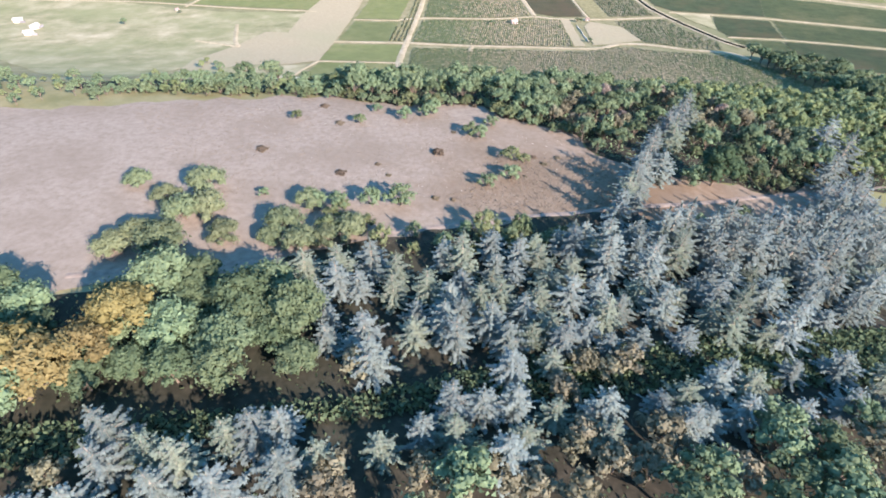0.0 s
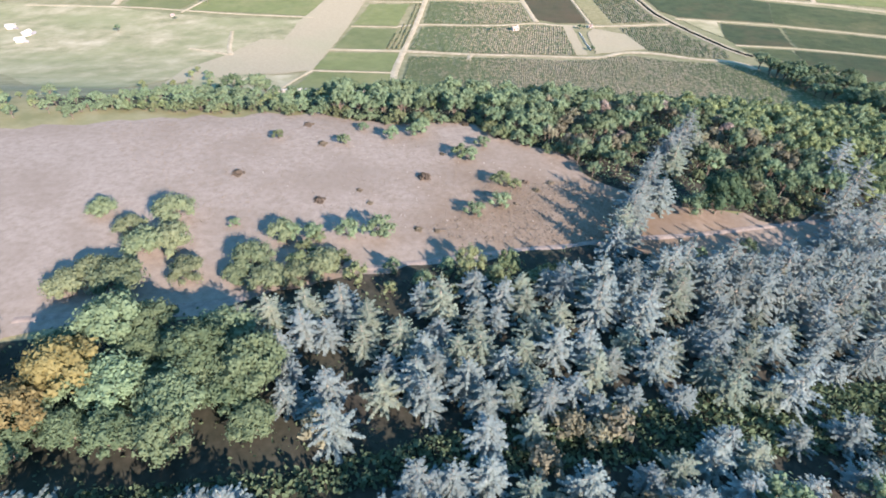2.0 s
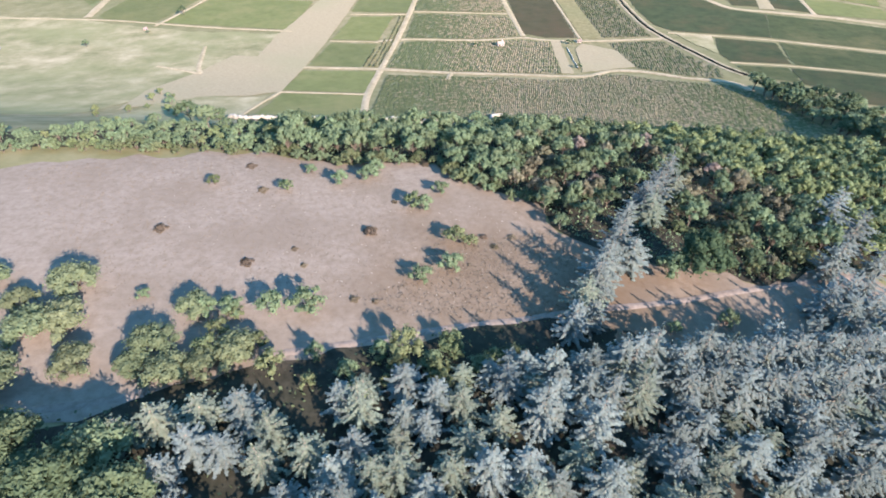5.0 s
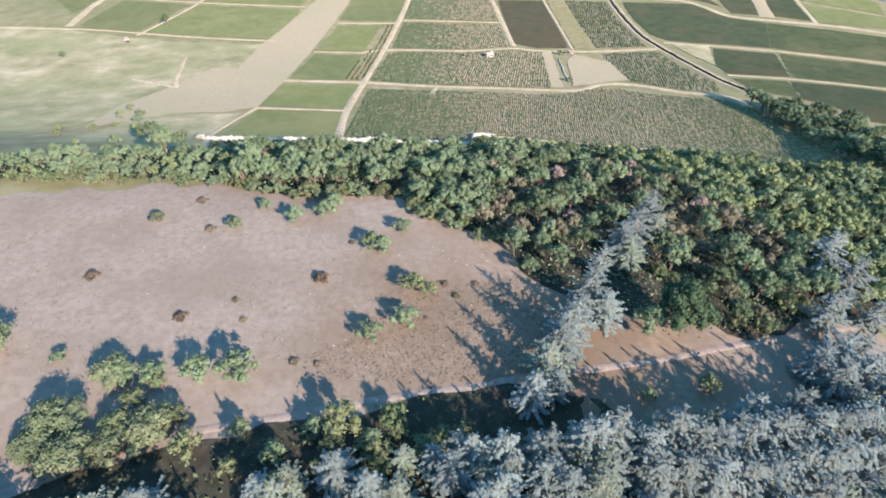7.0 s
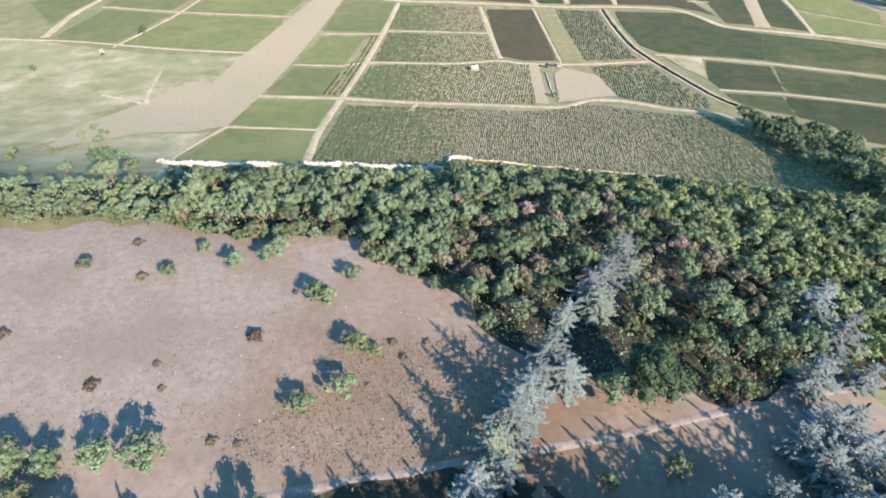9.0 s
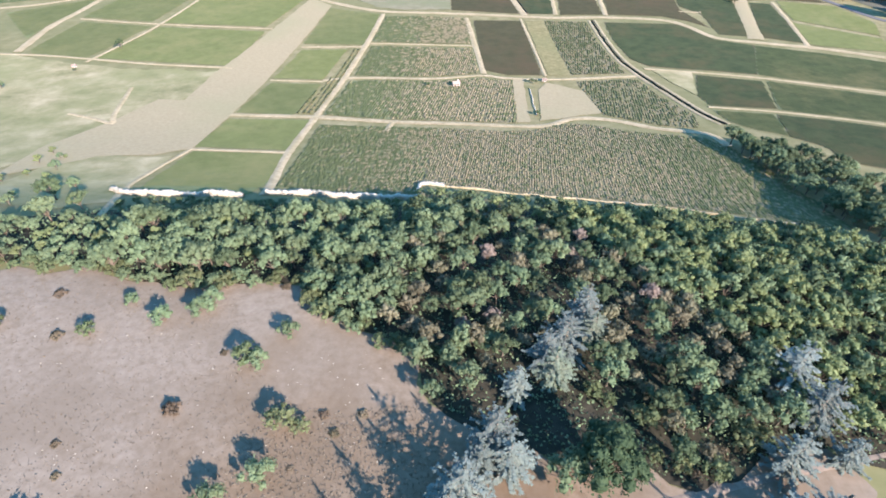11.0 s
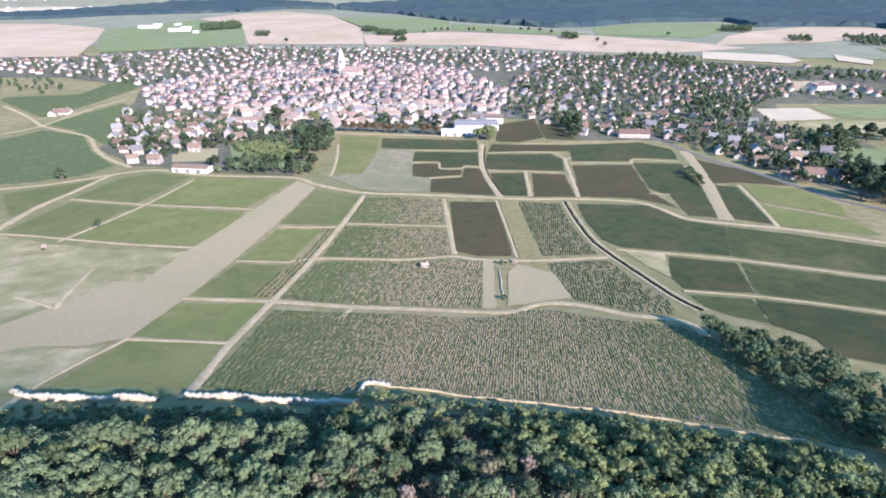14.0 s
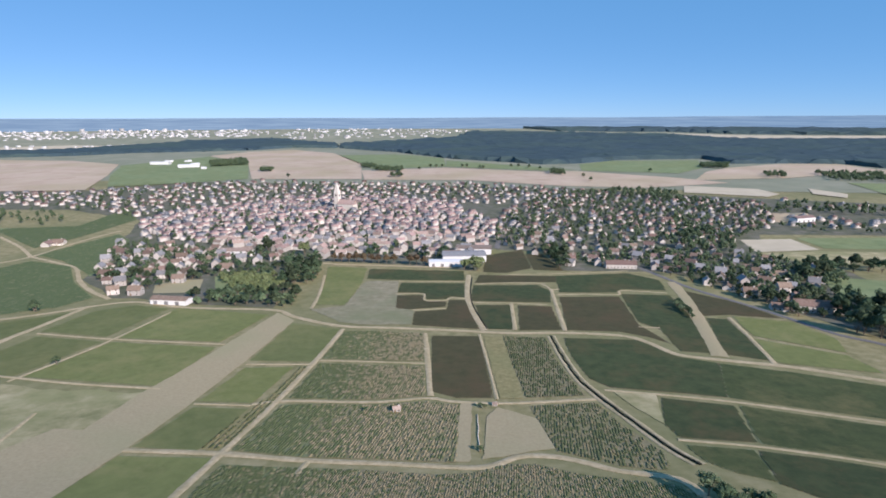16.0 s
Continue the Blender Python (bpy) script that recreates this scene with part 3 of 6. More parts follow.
# ---- makers: vineyards, walls, houses ----
def vines(poly, look_of="green", spacing=1.15, seed=0, seg=2.0, high=0.3, wide=1.22, gaps=0.06, turn=-9.0, soil=None, label="", inset=0.5):
    """One parcel: its soil, and rows of trellised vines on it."""
    drape("vineyard_soil", poly, soil or (M_SOIL if look_of in ("mottled", "thinning") else M_DARK_SOIL if look_of in ("deep", "brown") else M_GRASS_SOIL), lift=0.12, step=7.0, ragged=0.25, label="bare stony soil between rows of vines", category="soil")
    rng = np.random.default_rng(seed + 11)
    ca, sa = math.cos(radians(turn)), math.sin(radians(turn))
    loc = [(x * ca + y * sa, -x * sa + y * ca) for x, y in poly]
    vs, fs, n = [], [], 0
    for x in np.arange(min(p[0] for p in loc) + 0.6, max(p[0] for p in loc) - 0.4, spacing):
        cuts = sorted(y0 + (x - x0) * (y1 - y0) / (x1 - x0) for (x0, y0), (x1, y1) in zip(loc, loc[1:] + loc[:1]) if (x0 > x) != (x1 > x))
        for y0, y1 in zip(cuts[::2], cuts[1::2]):
            y0, y1 = y0 + inset * rng.uniform(0.6, 1.3), y1 - inset * rng.uniform(0.6, 1.3)
            k = int((y1 - y0) / seg)
            if k < 2:
                continue
            carpet = high < 0.25
            profile = ((-1, 0.92), (-0.6, 1.0), (0.6, 1.0), (1, 0.92)) if carpet else ((-1, 0.15), (-0.75, 1.0), (0.75, 1.0), (1, 0.15))
            w = wide * (rng.uniform(0.95, 1.05, k) if carpet else rng.uniform(0.6, 1.3, k)) * 0.5
            h = high * (rng.uniform(0.97, 1.03, k) if carpet else rng.uniform(0.6, 1.2, k) * np.where(rng.uniform(size=k) < gaps, 0.3, 1.0))
            xc = x + (0.0 if carpet else rng.normal(0, 0.07, k))
            ends = []
            for y in (np.linspace(y0, y1, k + 1)[:-1], np.linspace(y0, y1, k + 1)[1:]):
                gx = xc * ca - y * sa
                gy = xc * sa + y * ca
                z = terrain(gx, gy)
                ends.append(np.stack([np.stack([gx + o * w * ca, gy + o * w * sa, z + q * h], -1) for o, q in profile], 1))
            vs.append(np.concatenate(ends, 1).reshape(-1, 3))
            i = n + 8 * np.arange(k)
            for j in range(3):
                fs.append(np.stack([i + j, i + j + 4, i + j + 5, i + j + 1], -1))
            n += 8 * k
    ob = array_mesh("vine_rows", np.concatenate(vs), np.concatenate(fs), VINES[look_of])
    return tagged(ob, label or "rows of " + VINES[look_of].name.replace("_", " ") + " in a vineyard parcel", "vineyard", kind="stuff")


def stone_wall(pts, high, thick, label, material=None, seed=0, name="dry_stone_wall"):
    """A rubble wall with an uneven top and face."""
    line = smooth_line(pts, 0.5)
    rng = random.Random(seed)
    rows = []
    for k, p in enumerate(line):
        d = (line[min(k + 1, len(line) - 1)] - line[max(k - 1, 0)]).normalized()
        s = Vector((-d.y, d.x))
        h = high * (1 + 0.35 * noise.noise(Vector((p.x * 0.22, p.y * 0.22, seed)))) + rng.uniform(-0.15, 0.15) * high
        row = []
        for o, q in ((-0.6, -0.2), (-0.55, 0.35), (-0.5, 0.75), (-0.4, 1.0), (0.4, 1.0), (0.55, 0.5), (0.6, -0.2)):
            w = p + s * (thick * (o + rng.uniform(-0.16, 0.16)) + 0.9 * thick * noise.noise(Vector((p.x * 0.13, p.y * 0.13, seed + 5))))
            row.append((w.x, w.y, zt(p.x, p.y) + h * q + rng.uniform(-0.12, 0.12)))
        rows.append(row)
    verts = np.array(rows).reshape(-1, 3)
    faces = [(7 * k + j, 7 * k + j + 1, 7 * k + j + 8, 7 * k + j + 7) for k in range(len(rows) - 1) for j in range(6)]
    return tagged(array_mesh(name, verts, np.array(faces), material or M_STONE), label, "wall", kind="structure")


def box(bm, x0, y0, z0, x1, y1, z1):
    v = [bm.verts.new((x, y, z)) for z in (z0, z1) for x, y in ((x0, y0), (x1, y0), (x1, y1), (x0, y1))]
    for q in ((3, 2, 1, 0), (4, 5, 6, 7), (0, 1, 5, 4), (1, 2, 6, 5), (2, 3, 7, 6), (3, 0, 4, 7)):
        bm.faces.new([v[i] for i in q])


def house(length, depth, eaves, pitch, roof_mat, label, detailed, wall_mat=None, group="houses of the village", name="house", wing=0.0, hip=False):
    """A village house: rendered walls with gables, a tiled roof with eaves, a chimney, windows and a door."""
    root = tree_root(name, label, "house", group)
    a, b = length / 2, depth / 2
    top = eaves + b * pitch
    bm = bmesh.new()
    low = [bm.verts.new((x, y, -1.5)) for x, y in ((-a, -b), (a, -b), (a, b), (-a, b))]
    up = [bm.verts.new((x, y, eaves)) for x, y in ((-a, -b), (a, -b), (a, b), (-a, b))]
    g0, g1 = bm.verts.new((-a, 0, top - 0.05)), bm.verts.new((a, 0, top - 0.05))
    for i in range(4):
        bm.faces.new((low[i], low[(i + 1) % 4], up[(i + 1) % 4], up[i]))
    bm.faces.new((up[1], up[2], g1))
    bm.faces.new((up[3], up[0], g0))
    if wing:
        box(bm, a * 0.2, -b - wing, -1.5, a * 0.9, -b + 0.05, eaves * 0.75)
    part("wall", bm, wall_mat or M_WALL, root)
    bm = bmesh.new()
    e, th = 0.4, 0.22
    rx = a + e
    inset = b * 0.9 if hip else 0.0
    ey, ez = b + e, eaves - e * pitch
    for sgn in (-1, 1):
        c = [(-rx, sgn * ey, ez), (rx, sgn * ey, ez), (rx - inset, 0, top), (-rx + inset, 0, top)]
        lo = [bm.verts.new(q) for q in c]
        hi = [bm.verts.new((q[0], q[1], q[2] + th)) for q in c]
        for q in ((0, 1, 2, 3),):
            bm.faces.new([lo[i] for i in q])
            bm.faces.new([hi[i] for i in reversed(q)])
        for i in range(4):
            bm.faces.new((lo[i], lo[(i + 1) % 4], hi[(i + 1) % 4], hi[i]))
    if hip:
        for sgn in (-1, 1):
            tri = [bm.verts.new(q) for q in ((sgn * rx, -ey, ez + th), (sgn * rx, ey, ez + th), (sgn * (rx - inset), 0, top + th))]
            bm.faces.new(tri)
    if wing:
        v = [bm.verts.new(q) for q in ((a * 0.15, -b - wing - e, eaves * 0.75), (a * 0.95, -b - wing - e, eaves * 0.75), (a * 0.95, -b, eaves * 0.98), (a * 0.15, -b, eaves * 0.98))]
        bm.faces.new(v)
    bmesh.ops.recalc_face_normals(bm, faces=bm.faces[:])
    roof = part("roof", bm, roof_mat, root)
    bm = bmesh.new()
    cx = a * 0.55
    box(bm, cx - 0.35, -0.3, top - 0.8, cx + 0.35, 0.3, top + 0.9)
    box(bm, cx - 0.42, -0.37, top + 0.9, cx + 0.42, 0.37, top + 1.02)
    chimney = part("chimney", bm, wall_mat or M_WALL, root)
    if detailed:
        bm = bmesh.new()
        box(bm, -rx + inset, -0.14, top + th - 0.06, rx - inset, 0.14, top + th + 0.1)
        part("ridge_tiles", bm, roof_mat, roof)
        bm = bmesh.new()
        bmesh.ops.create_cone(bm, cap_ends=True, segments=8, radius1=0.16, radius2=0.12, depth=0.4, matrix=Matrix.Translation((cx, 0, top + 1.2)))
        part("chimney_pot", bm, M_ROOF, chimney, "small clay chimney pot")
        sill = None
        shared = None
        places = []
        count = max(2, int(length // 3.2))
        floors = (0.9, 3.6) if eaves > 4.8 else (0.9,)
        for z in floors:
            for k in range(count):
                places.append((-a + length * (k + 0.5) / count, -b, z, 0))
        places.append((a, 0, floors[-1], 90))
        for x, y, z, turn in places[1:]:
            if wing and turn == 0 and a * 0.15 < x < a * 0.95 and z < 2:
                continue
            if shared is None:
                bm = bmesh.new()
                box(bm, -0.5, -0.05, 0, 0.5, 0.02, 1.35)
                shared = part("window", bm, M_GLASS, root)
                ob = shared
            else:
                ob = new("window", shared.data)
                ob.parent = root
            ob.matrix_basis = pose(x, y, z, 0, 0, turn)
            if sill is None:
                bm = bmesh.new()
                box(bm, -0.62, -0.16, -0.12, 0.62, 0.0, 0.0)
                box(bm, -0.62, -0.1, 0.0, -0.5, 0.0, 1.45)
                box(bm, 0.5, -0.1, 0.0, 0.62, 0.0, 1.45)
                box(bm, -0.5, -0.1, 1.35, 0.5, 0.0, 1.45)
                sill = part("window_frame", bm, M_SPIRE, ob)
            else:
                new("window_frame", sill.data).parent = ob
        bm = bmesh.new()
        box(bm, -0.5, -0.06, -0.2, 0.5, 0.02, 2.05)
        part("door", bm, M_WOOD, root).matrix_basis = pose(places[0][0], -b, 0.1)
    return root


def shed(length, depth, high, wall_mat, roof_mat, label, name="warehouse", slope=0.12):
    """A long low hall with a shallow roof and a roller door."""
    root = tree_root(name, label, "building", "")
    a, b = length / 2, depth / 2
    bm = bmesh.new()
    box(bm, -a, -b, -1.5, a, b, high)
    part("wall", bm, wall_mat, root)
    bm = bmesh.new()
    top = high + b * slope
    for sgn in (-1, 1):
        v = [bm.verts.new(q) for q in ((-a - 0.3, sgn * (b + 0.3), high + 0.02), (a + 0.3, sgn * (b + 0.3), high + 0.02), (a + 0.3, 0, top + 0.1), (-a - 0.3, 0, top + 0.1))]
        bm.faces.new(v)
        w = [bm.verts.new((q.co.x, q.co.y, q.co.z + 0.25)) for q in v]
        bm.faces.new(list(reversed(w)))
        for i in range(4):
            bm.faces.new((v[i], v[(i + 1) % 4], w[(i + 1) % 4], w[i]))
    bmesh.ops.recalc_face_normals(bm, faces=bm.faces[:])
    part("roof", bm, roof_mat, root)
    for k in range(max(1, int(length // 9))):
        bm = bmesh.new()
        box(bm, -1.6, -0.08, 0, 1.6, 0.02, min(3.4, high - 0.6))
        part("roller_door", bm, M_SLATE, root).matrix_basis = pose(-a + (k + 0.5) * 9, -b, 0)
    return root


def church(label):
    """A village church: a tower with a spire over a long nave."""
    root = tree_root("church", label, "church", "")
    bm = bmesh.new()
    box(bm, -4, -4, -1.5, 4, 4, 30)
    part("tower", bm, M_SPIRE, root)
    bm = bmesh.new()
    lo = [bm.verts.new((math.cos(g) * 5.6, math.sin(g) * 5.6, 30)) for g in (0.785, 2.356, 3.927, 5.498)]
    tip = bm.verts.new((0, 0, 47))
    for i in range(4):
        bm.faces.new((lo[i], lo[(i + 1) % 4], tip))
    bm.faces.new(lo[::-1])
    part("spire", bm, M_SPIRE, root, "pale pointed stone spire")
    bm = bmesh.new()
    box(bm, 4, -7, -1.5, 34, 7, 12)
    part("nave", bm, M_SPIRE, root)
    bm = bmesh.new()
    v = [bm.verts.new(q) for q in ((3.9, -7.6, 11.6), (34.5, -7.6, 11.6), (34.5, 0, 18.5), (3.9, 0, 18.5), (3.9, 7.6, 11.6), (34.5, 7.6, 11.6))]
    for q in ((0, 1, 2, 3), (3, 2, 5, 4), (0, 3, 4), (1, 5, 2)):
        bm.faces.new([v[i] for i in q])
    part("nave_roof", bm, M_OLD_ROOF, root)
    for side in (0, 90, 180, 270):
        bm = bmesh.new()
        box(bm, -0.9, -0.1, 0, 0.9, 0.05, 4.2)
        part("belfry_opening", bm, M_GLASS, root).matrix_basis = pose(0, 0, 23, 0, 0, side) @ pose(0, -4, 0)
    return root


# ---- the ground: one sheet from behind the camera to the horizon ----
def stretch(lo, hi, fine, end):
    out = list(np.arange(lo, hi + 0.1, fine))
    for sgn in (-1, 1):
        p, s = (lo, fine) if sgn < 0 else (hi, fine)
        extra = []
        while abs(p) < end:
            s = min(s * 1.22, 160)
            p += sgn * s
            extra.append(p)
        out = extra[::-1] + out if sgn < 0 else out + extra
    return np.array(out)


gx, gy = np.meshgrid(stretch(-300, 330, 5.0, 5200), stretch(-60, 620, 5.0, 5200))
gv = np.stack([gx, gy, terrain(gx, gy)], -1).reshape(-1, 3)
rows_n, cols_n = gx.shape
gi = (np.arange(rows_n - 1)[:, None] * cols_n + np.arange(cols_n - 1)[None]).ravel()
ground = array_mesh("ground", gv, np.stack([gi, gi + 1, gi + cols_n + 1, gi + cols_n], -1), M_GROUND)
ground.data.polygons.foreach_set("use_smooth", np.ones(len(ground.data.polygons), bool))
tagged(ground, "rough grassy ground falling from plateau to plain", "ground", kind="structure")

# ---- plateau: meadow, woodland floor, the stony track ----
MEADOW = [(-97.0, 44.5), (-166.0, 110.9), (-126.9, 117.8), (-109.6, 121.8)] + [(-47.1, 138.3), (-28.7, 140.9), (-16.2, 137.1), (0.7, 137.6), (13.3, 139.6), (17.3, 131.0), (23.3, 128.6), (35.7, 121.8), (38.5, 113.0), (46.2, 108.1), (57.4, 104.3), (71.9, 103.4), (77.8, 100.6), (90.5, 106.5), (102.3, 108.9), (105.4, 102.1), (93.6, 83.5), (45.6, 78.6), (-3.3, 72.2), (-31.1, 65.7)]
drape("meadow", MEADOW, M_MEADOW, lift=0.1, step=5.0, ragged=1.6, label="dry pinkish-brown grassland of the plateau", category="meadow")
WOOD_FLOOR = [(-140, 50), (-60, 54), (-40, 62)] + [(-12.6, 74.8), (-1.9, 77.6), (8.2, 80.4), (19.7, 83.6), (27.5, 85.0), (37.1, 87.5), (43.5, 85.7), (50.7, 81.3)] + [(62, 72), (75, 76), (100, 82), (190, 90), (190, -50), (-140, -50)]
drape("woodland_floor", WOOD_FLOOR, M_SHADE_LITTER, lift=0.16, step=6.0, ragged=1.5, label="leaf litter under the trees, darkened in colour for shade", category="ground")
SCARP = [(-98.9, 137.0), (-66.0, 140.0), (-47.1, 142.0), (-28.5, 143.0), (-16.2, 137.1), (0.7, 137.6), (13.3, 139.6), (17.3, 131.0), (23.3, 128.6), (35.7, 121.8), (38.5, 113.0), (46.2, 108.1), (57.4, 104.3), (71.9, 103.4), (77.8, 100.6), (90.5, 106.5), (102.3, 108.9), (119.0, 102.8), (156.8, 154.7), (137.8, 172.4), (115.6, 184.9), (83.4, 192.0), (31.5, 188.5), (-11.8, 186.4), (-50.0, 174.0), (-69.4, 158.0), (-109.9, 143.9)]
drape("scarp_floor", SCARP, M_SHADE_LITTER, lift=0.18, step=6.0, ragged=1.5, label="leaf litter on the wooded slope, shade put into its colour", category="ground")
ribbon("stony_track", [(-13.2, 75.9), (-2.3, 78.6), (7.9, 81.4), (19.6, 84.6), (27.4, 86.1), (37.2, 88.9), (47.5, 91.0), (58.7, 94.0), (68.9, 97.3), (80.8, 100.9), (94.8, 104.8), (117.7, 110.0)], 1.5, M_PATH, lift=0.19, step=2.0, crown=0.0, label="narrow pale stony track along the meadow", category="track")
ribbon("stony_track", [(-61.3, 60.3), (-51.5, 62.6), (-43.0, 64.1), (-35.0, 65.8), (-27.6, 67.8)], 1.5, M_PATH, lift=0.19, step=2.0, crown=0.0, label="narrow pale stony track beside the plantation", category="track")

# ---- vineyard tracks ----
TRACK = "pale earth track between vineyard parcels"
ribbon("track", [(-15.6, 195.3), (-19.0, 231.1), (-17.9, 270.5), (-14.2, 325.3), (-10.5, 381.0), (-7.6, 436.1)], 3.2, M_TRACK, label=TRACK)
ribbon("track", [(-55.0, 272.7), (-18.7, 271.1), (13.9, 266.7), (44.9, 265.0), (72.0, 262.8), (81.8, 265.2), (87.8, 270.0), (93.7, 272.4), (104.7, 271.6), (114.6, 267.2), (123.8, 261.9), (141.7, 256.6), (145.3, 244.3)], 3.4, M_TRACK, label=TRACK)
ribbon("track", [(-292, 440), (-256, 452), (-229, 472), (-214, 487), (-187, 501), (-138, 486), (-71, 481), (-49, 464), (-11.9, 443.2), (27.2, 439.0), (65.2, 434.9), (102.1, 429.8), (139, 431), (174, 426), (187, 412), (196.2, 391.6), (223.2, 381.2), (249.3, 373.1), (285, 354), (313, 344)], 4.4, M_TRACK, label=TRACK)
ribbon("track", [(-206.1, 358.2), (-215, 405), (-215, 441), (-216, 484)], 5.0, M_TRACK, label=TRACK)
ribbon("track", [(-405, 671), (-345, 637), (-318, 619), (-281, 571), (-247, 536), (-213, 509)], 4.0, M_TRACK, label=TRACK)
ribbon("track", [(-431, 605), (-415, 641), (-405, 671), (-407, 722), (-405, 770), (-395, 821)], 4.0, M_TRACK, label=TRACK)
ribbon("track", [(-405, 671), (-461, 724), (-531, 779)], 4.0, M_TRACK, label=TRACK)
ribbon("track", [(80, 598), (77, 533), (79, 490), (83, 458), (86.8, 434.2)], 4.2, M_TRACK, label="pale stony lane with a dark ditch")
ribbon("track", [(47.5, 428.6), (52.1, 377.2), (55.9, 329.5)], 3.2, M_TRACK, label=TRACK)
ribbon("track", [(82.8, 427.0), (85.6, 369.3), (86.9, 326.3)], 1.7, M_TRACK, label=TRACK)
ribbon("track", [(-24.6, 318.1), (-9.2, 322.4), (29.8, 322.0), (54.5, 327.3), (65.6, 323.8), (84.8, 322.1), (101.3, 323.3), (132.6, 328.0)], 2.6, M_TRACK, label=TRACK)
ribbon("track", [(139.7, 339.0), (170.3, 332.9), (202.0, 324.0), (250.8, 304.0), (274.4, 294.0)], 2.2, M_TRACK, label=TRACK)
ribbon("track", [(153.9, 287.3), (180.5, 282.3), (203.3, 275.2), (222.9, 267.0), (243.4, 258.9)], 2.0, M_TRACK, label=TRACK)
ribbon("track", [(-261.1, 356.4), (-193.8, 353.6), (-157.4, 347.5), (-122.0, 340.7), (-75.7, 335.4)], 2.4, M_TRACK, label=TRACK)
ribbon("track", [(-158.2, 342.2), (-154.2, 366.1), (-148.2, 407.2), (-144, 473)], 2.2, M_TRACK, label=TRACK)
ribbon("track", [(-205, 422), (-150.9, 412.0), (-73.0, 403.3)], 2.2, M_TRACK, label=TRACK)
ribbon("track", [(-47.4, 370.0), (-11.6, 370.9)], 1.8, M_TRACK, label=TRACK)
ribbon("track", [(-8.6, 377.0), (20.4, 375.7), (51.8, 373.6)], 1.8, M_TRACK, label=TRACK)
ribbon("track", [(-50.9, 318.1), (-24.2, 316.7)], 1.8, M_TRACK, label=TRACK)
ribbon("track", [(-55.3, 235.2), (-35.6, 234.2), (-17.7, 233.2)], 2.2, M_TRACK, label=TRACK)
ribbon("track", [(14.1, 256.4), (15.5, 265.7)], 2.6, M_TRACK, label=TRACK)
ribbon("track", [(-44.7, 163.2), (-59.1, 195.8), (-60.0, 213.8), (-55.9, 236.0)], 2.0, M_TRACK, label=TRACK)
ribbon("track", [(264, 575), (254, 519), (238, 458), (218.8, 388.4)], 9.0, M_PLOUGH, lift=0.28, label="broad pale grassy headland between parcels")
ribbon("track", [(111, 502), (107.1, 435.9)], 3.0, M_TRACK, label=TRACK)
ribbon("track", [(80, 505), (111, 504), (139, 500)], 1.6, M_TRACK, label=TRACK)
ribbon("track", [(85, 565), (115, 570), (143, 568), (150, 549), (157, 549)], 1.8, M_TRACK, label=TRACK)
ribbon("track", [(150, 547), (145, 492), (140, 435)], 3.0, M_TRACK, label=TRACK)
ribbon("track", [(152, 531), (178, 533), (203, 532), (210, 545), (246, 538)], 2.2, M_TRACK, label=TRACK)
ribbon("track", [(118, 601), (173, 605), (237, 617)], 1.8, M_TRACK, label=TRACK)
ribbon("track", [(15, 574), (43, 573), (80, 573)], 1.6, M_TRACK, label=TRACK)
ribbon("track", [(17, 530), (40, 532), (43, 511), (60, 511), (62, 518), (76, 517)], 2.0, M_TRACK, label=TRACK)
ribbon("track", [(35, 483), (60, 488)], 1.8, M_TRACK, label=TRACK)
ribbon("track", [(-100, 654), (-54, 641), (5, 635), (64, 628)], 5.0, M_TRACK, label="pale lane along the village edge")
ribbon("track", [(191, 445), (205, 443)], 2.4, M_TRACK, label=TRACK)
ribbon("track", [(263, 468), (254, 422), (243.3, 377.2)], 2.8, M_TRACK, label=TRACK)
ribbon("track", [(-58, 594), (-47, 530), (-42, 485)], 2.6, M_TRACK, label=TRACK)
ribbon("road", [(250, 642), (262, 595), (274, 550), (293, 503), (305, 466), (314, 432), (329, 411), (341, 375)], 5.0, M_ROAD, lift=0.32, label="grey asphalt road past the village edge", category="road")
ribbon("road", [(116, 723), (135, 863), (162, 1013), (207, 1188)], 7.0, M_ROAD, lift=0.32, label="grey asphalt street into the village", category="road")
# sunken lane: two pale wheel tracks, dark wall added for a shaded bushy ditch
LANE = [(128.7, 424.2), (128.7, 389.9), (130.3, 354.5), (134.5, 333.4), (142.1, 304.0), (147.8, 280.7), (153.3, 266.9)]
for side in (-1.9, 1.9):
    ribbon("track", [(x + side, y + 0.25 * side) for x, y in LANE], 1.7, M_TRACK, lift=0.27, label="pale lane along a dark wall added for a shaded ditch")
stone_wall(LANE, 0.6, 0.7, "dark wall added for a shaded ditch between two lanes", material=M_SHADE_LITTER, seed=5, name="bank_wall")
stone_wall([(83, 588), (80, 533), (82, 490), (86, 458), (88.5, 437.9)], 0.5, 0.6, "low dark wall beside a stony lane", material=M_SHADE_LITTER, seed=8, name="bank_wall")

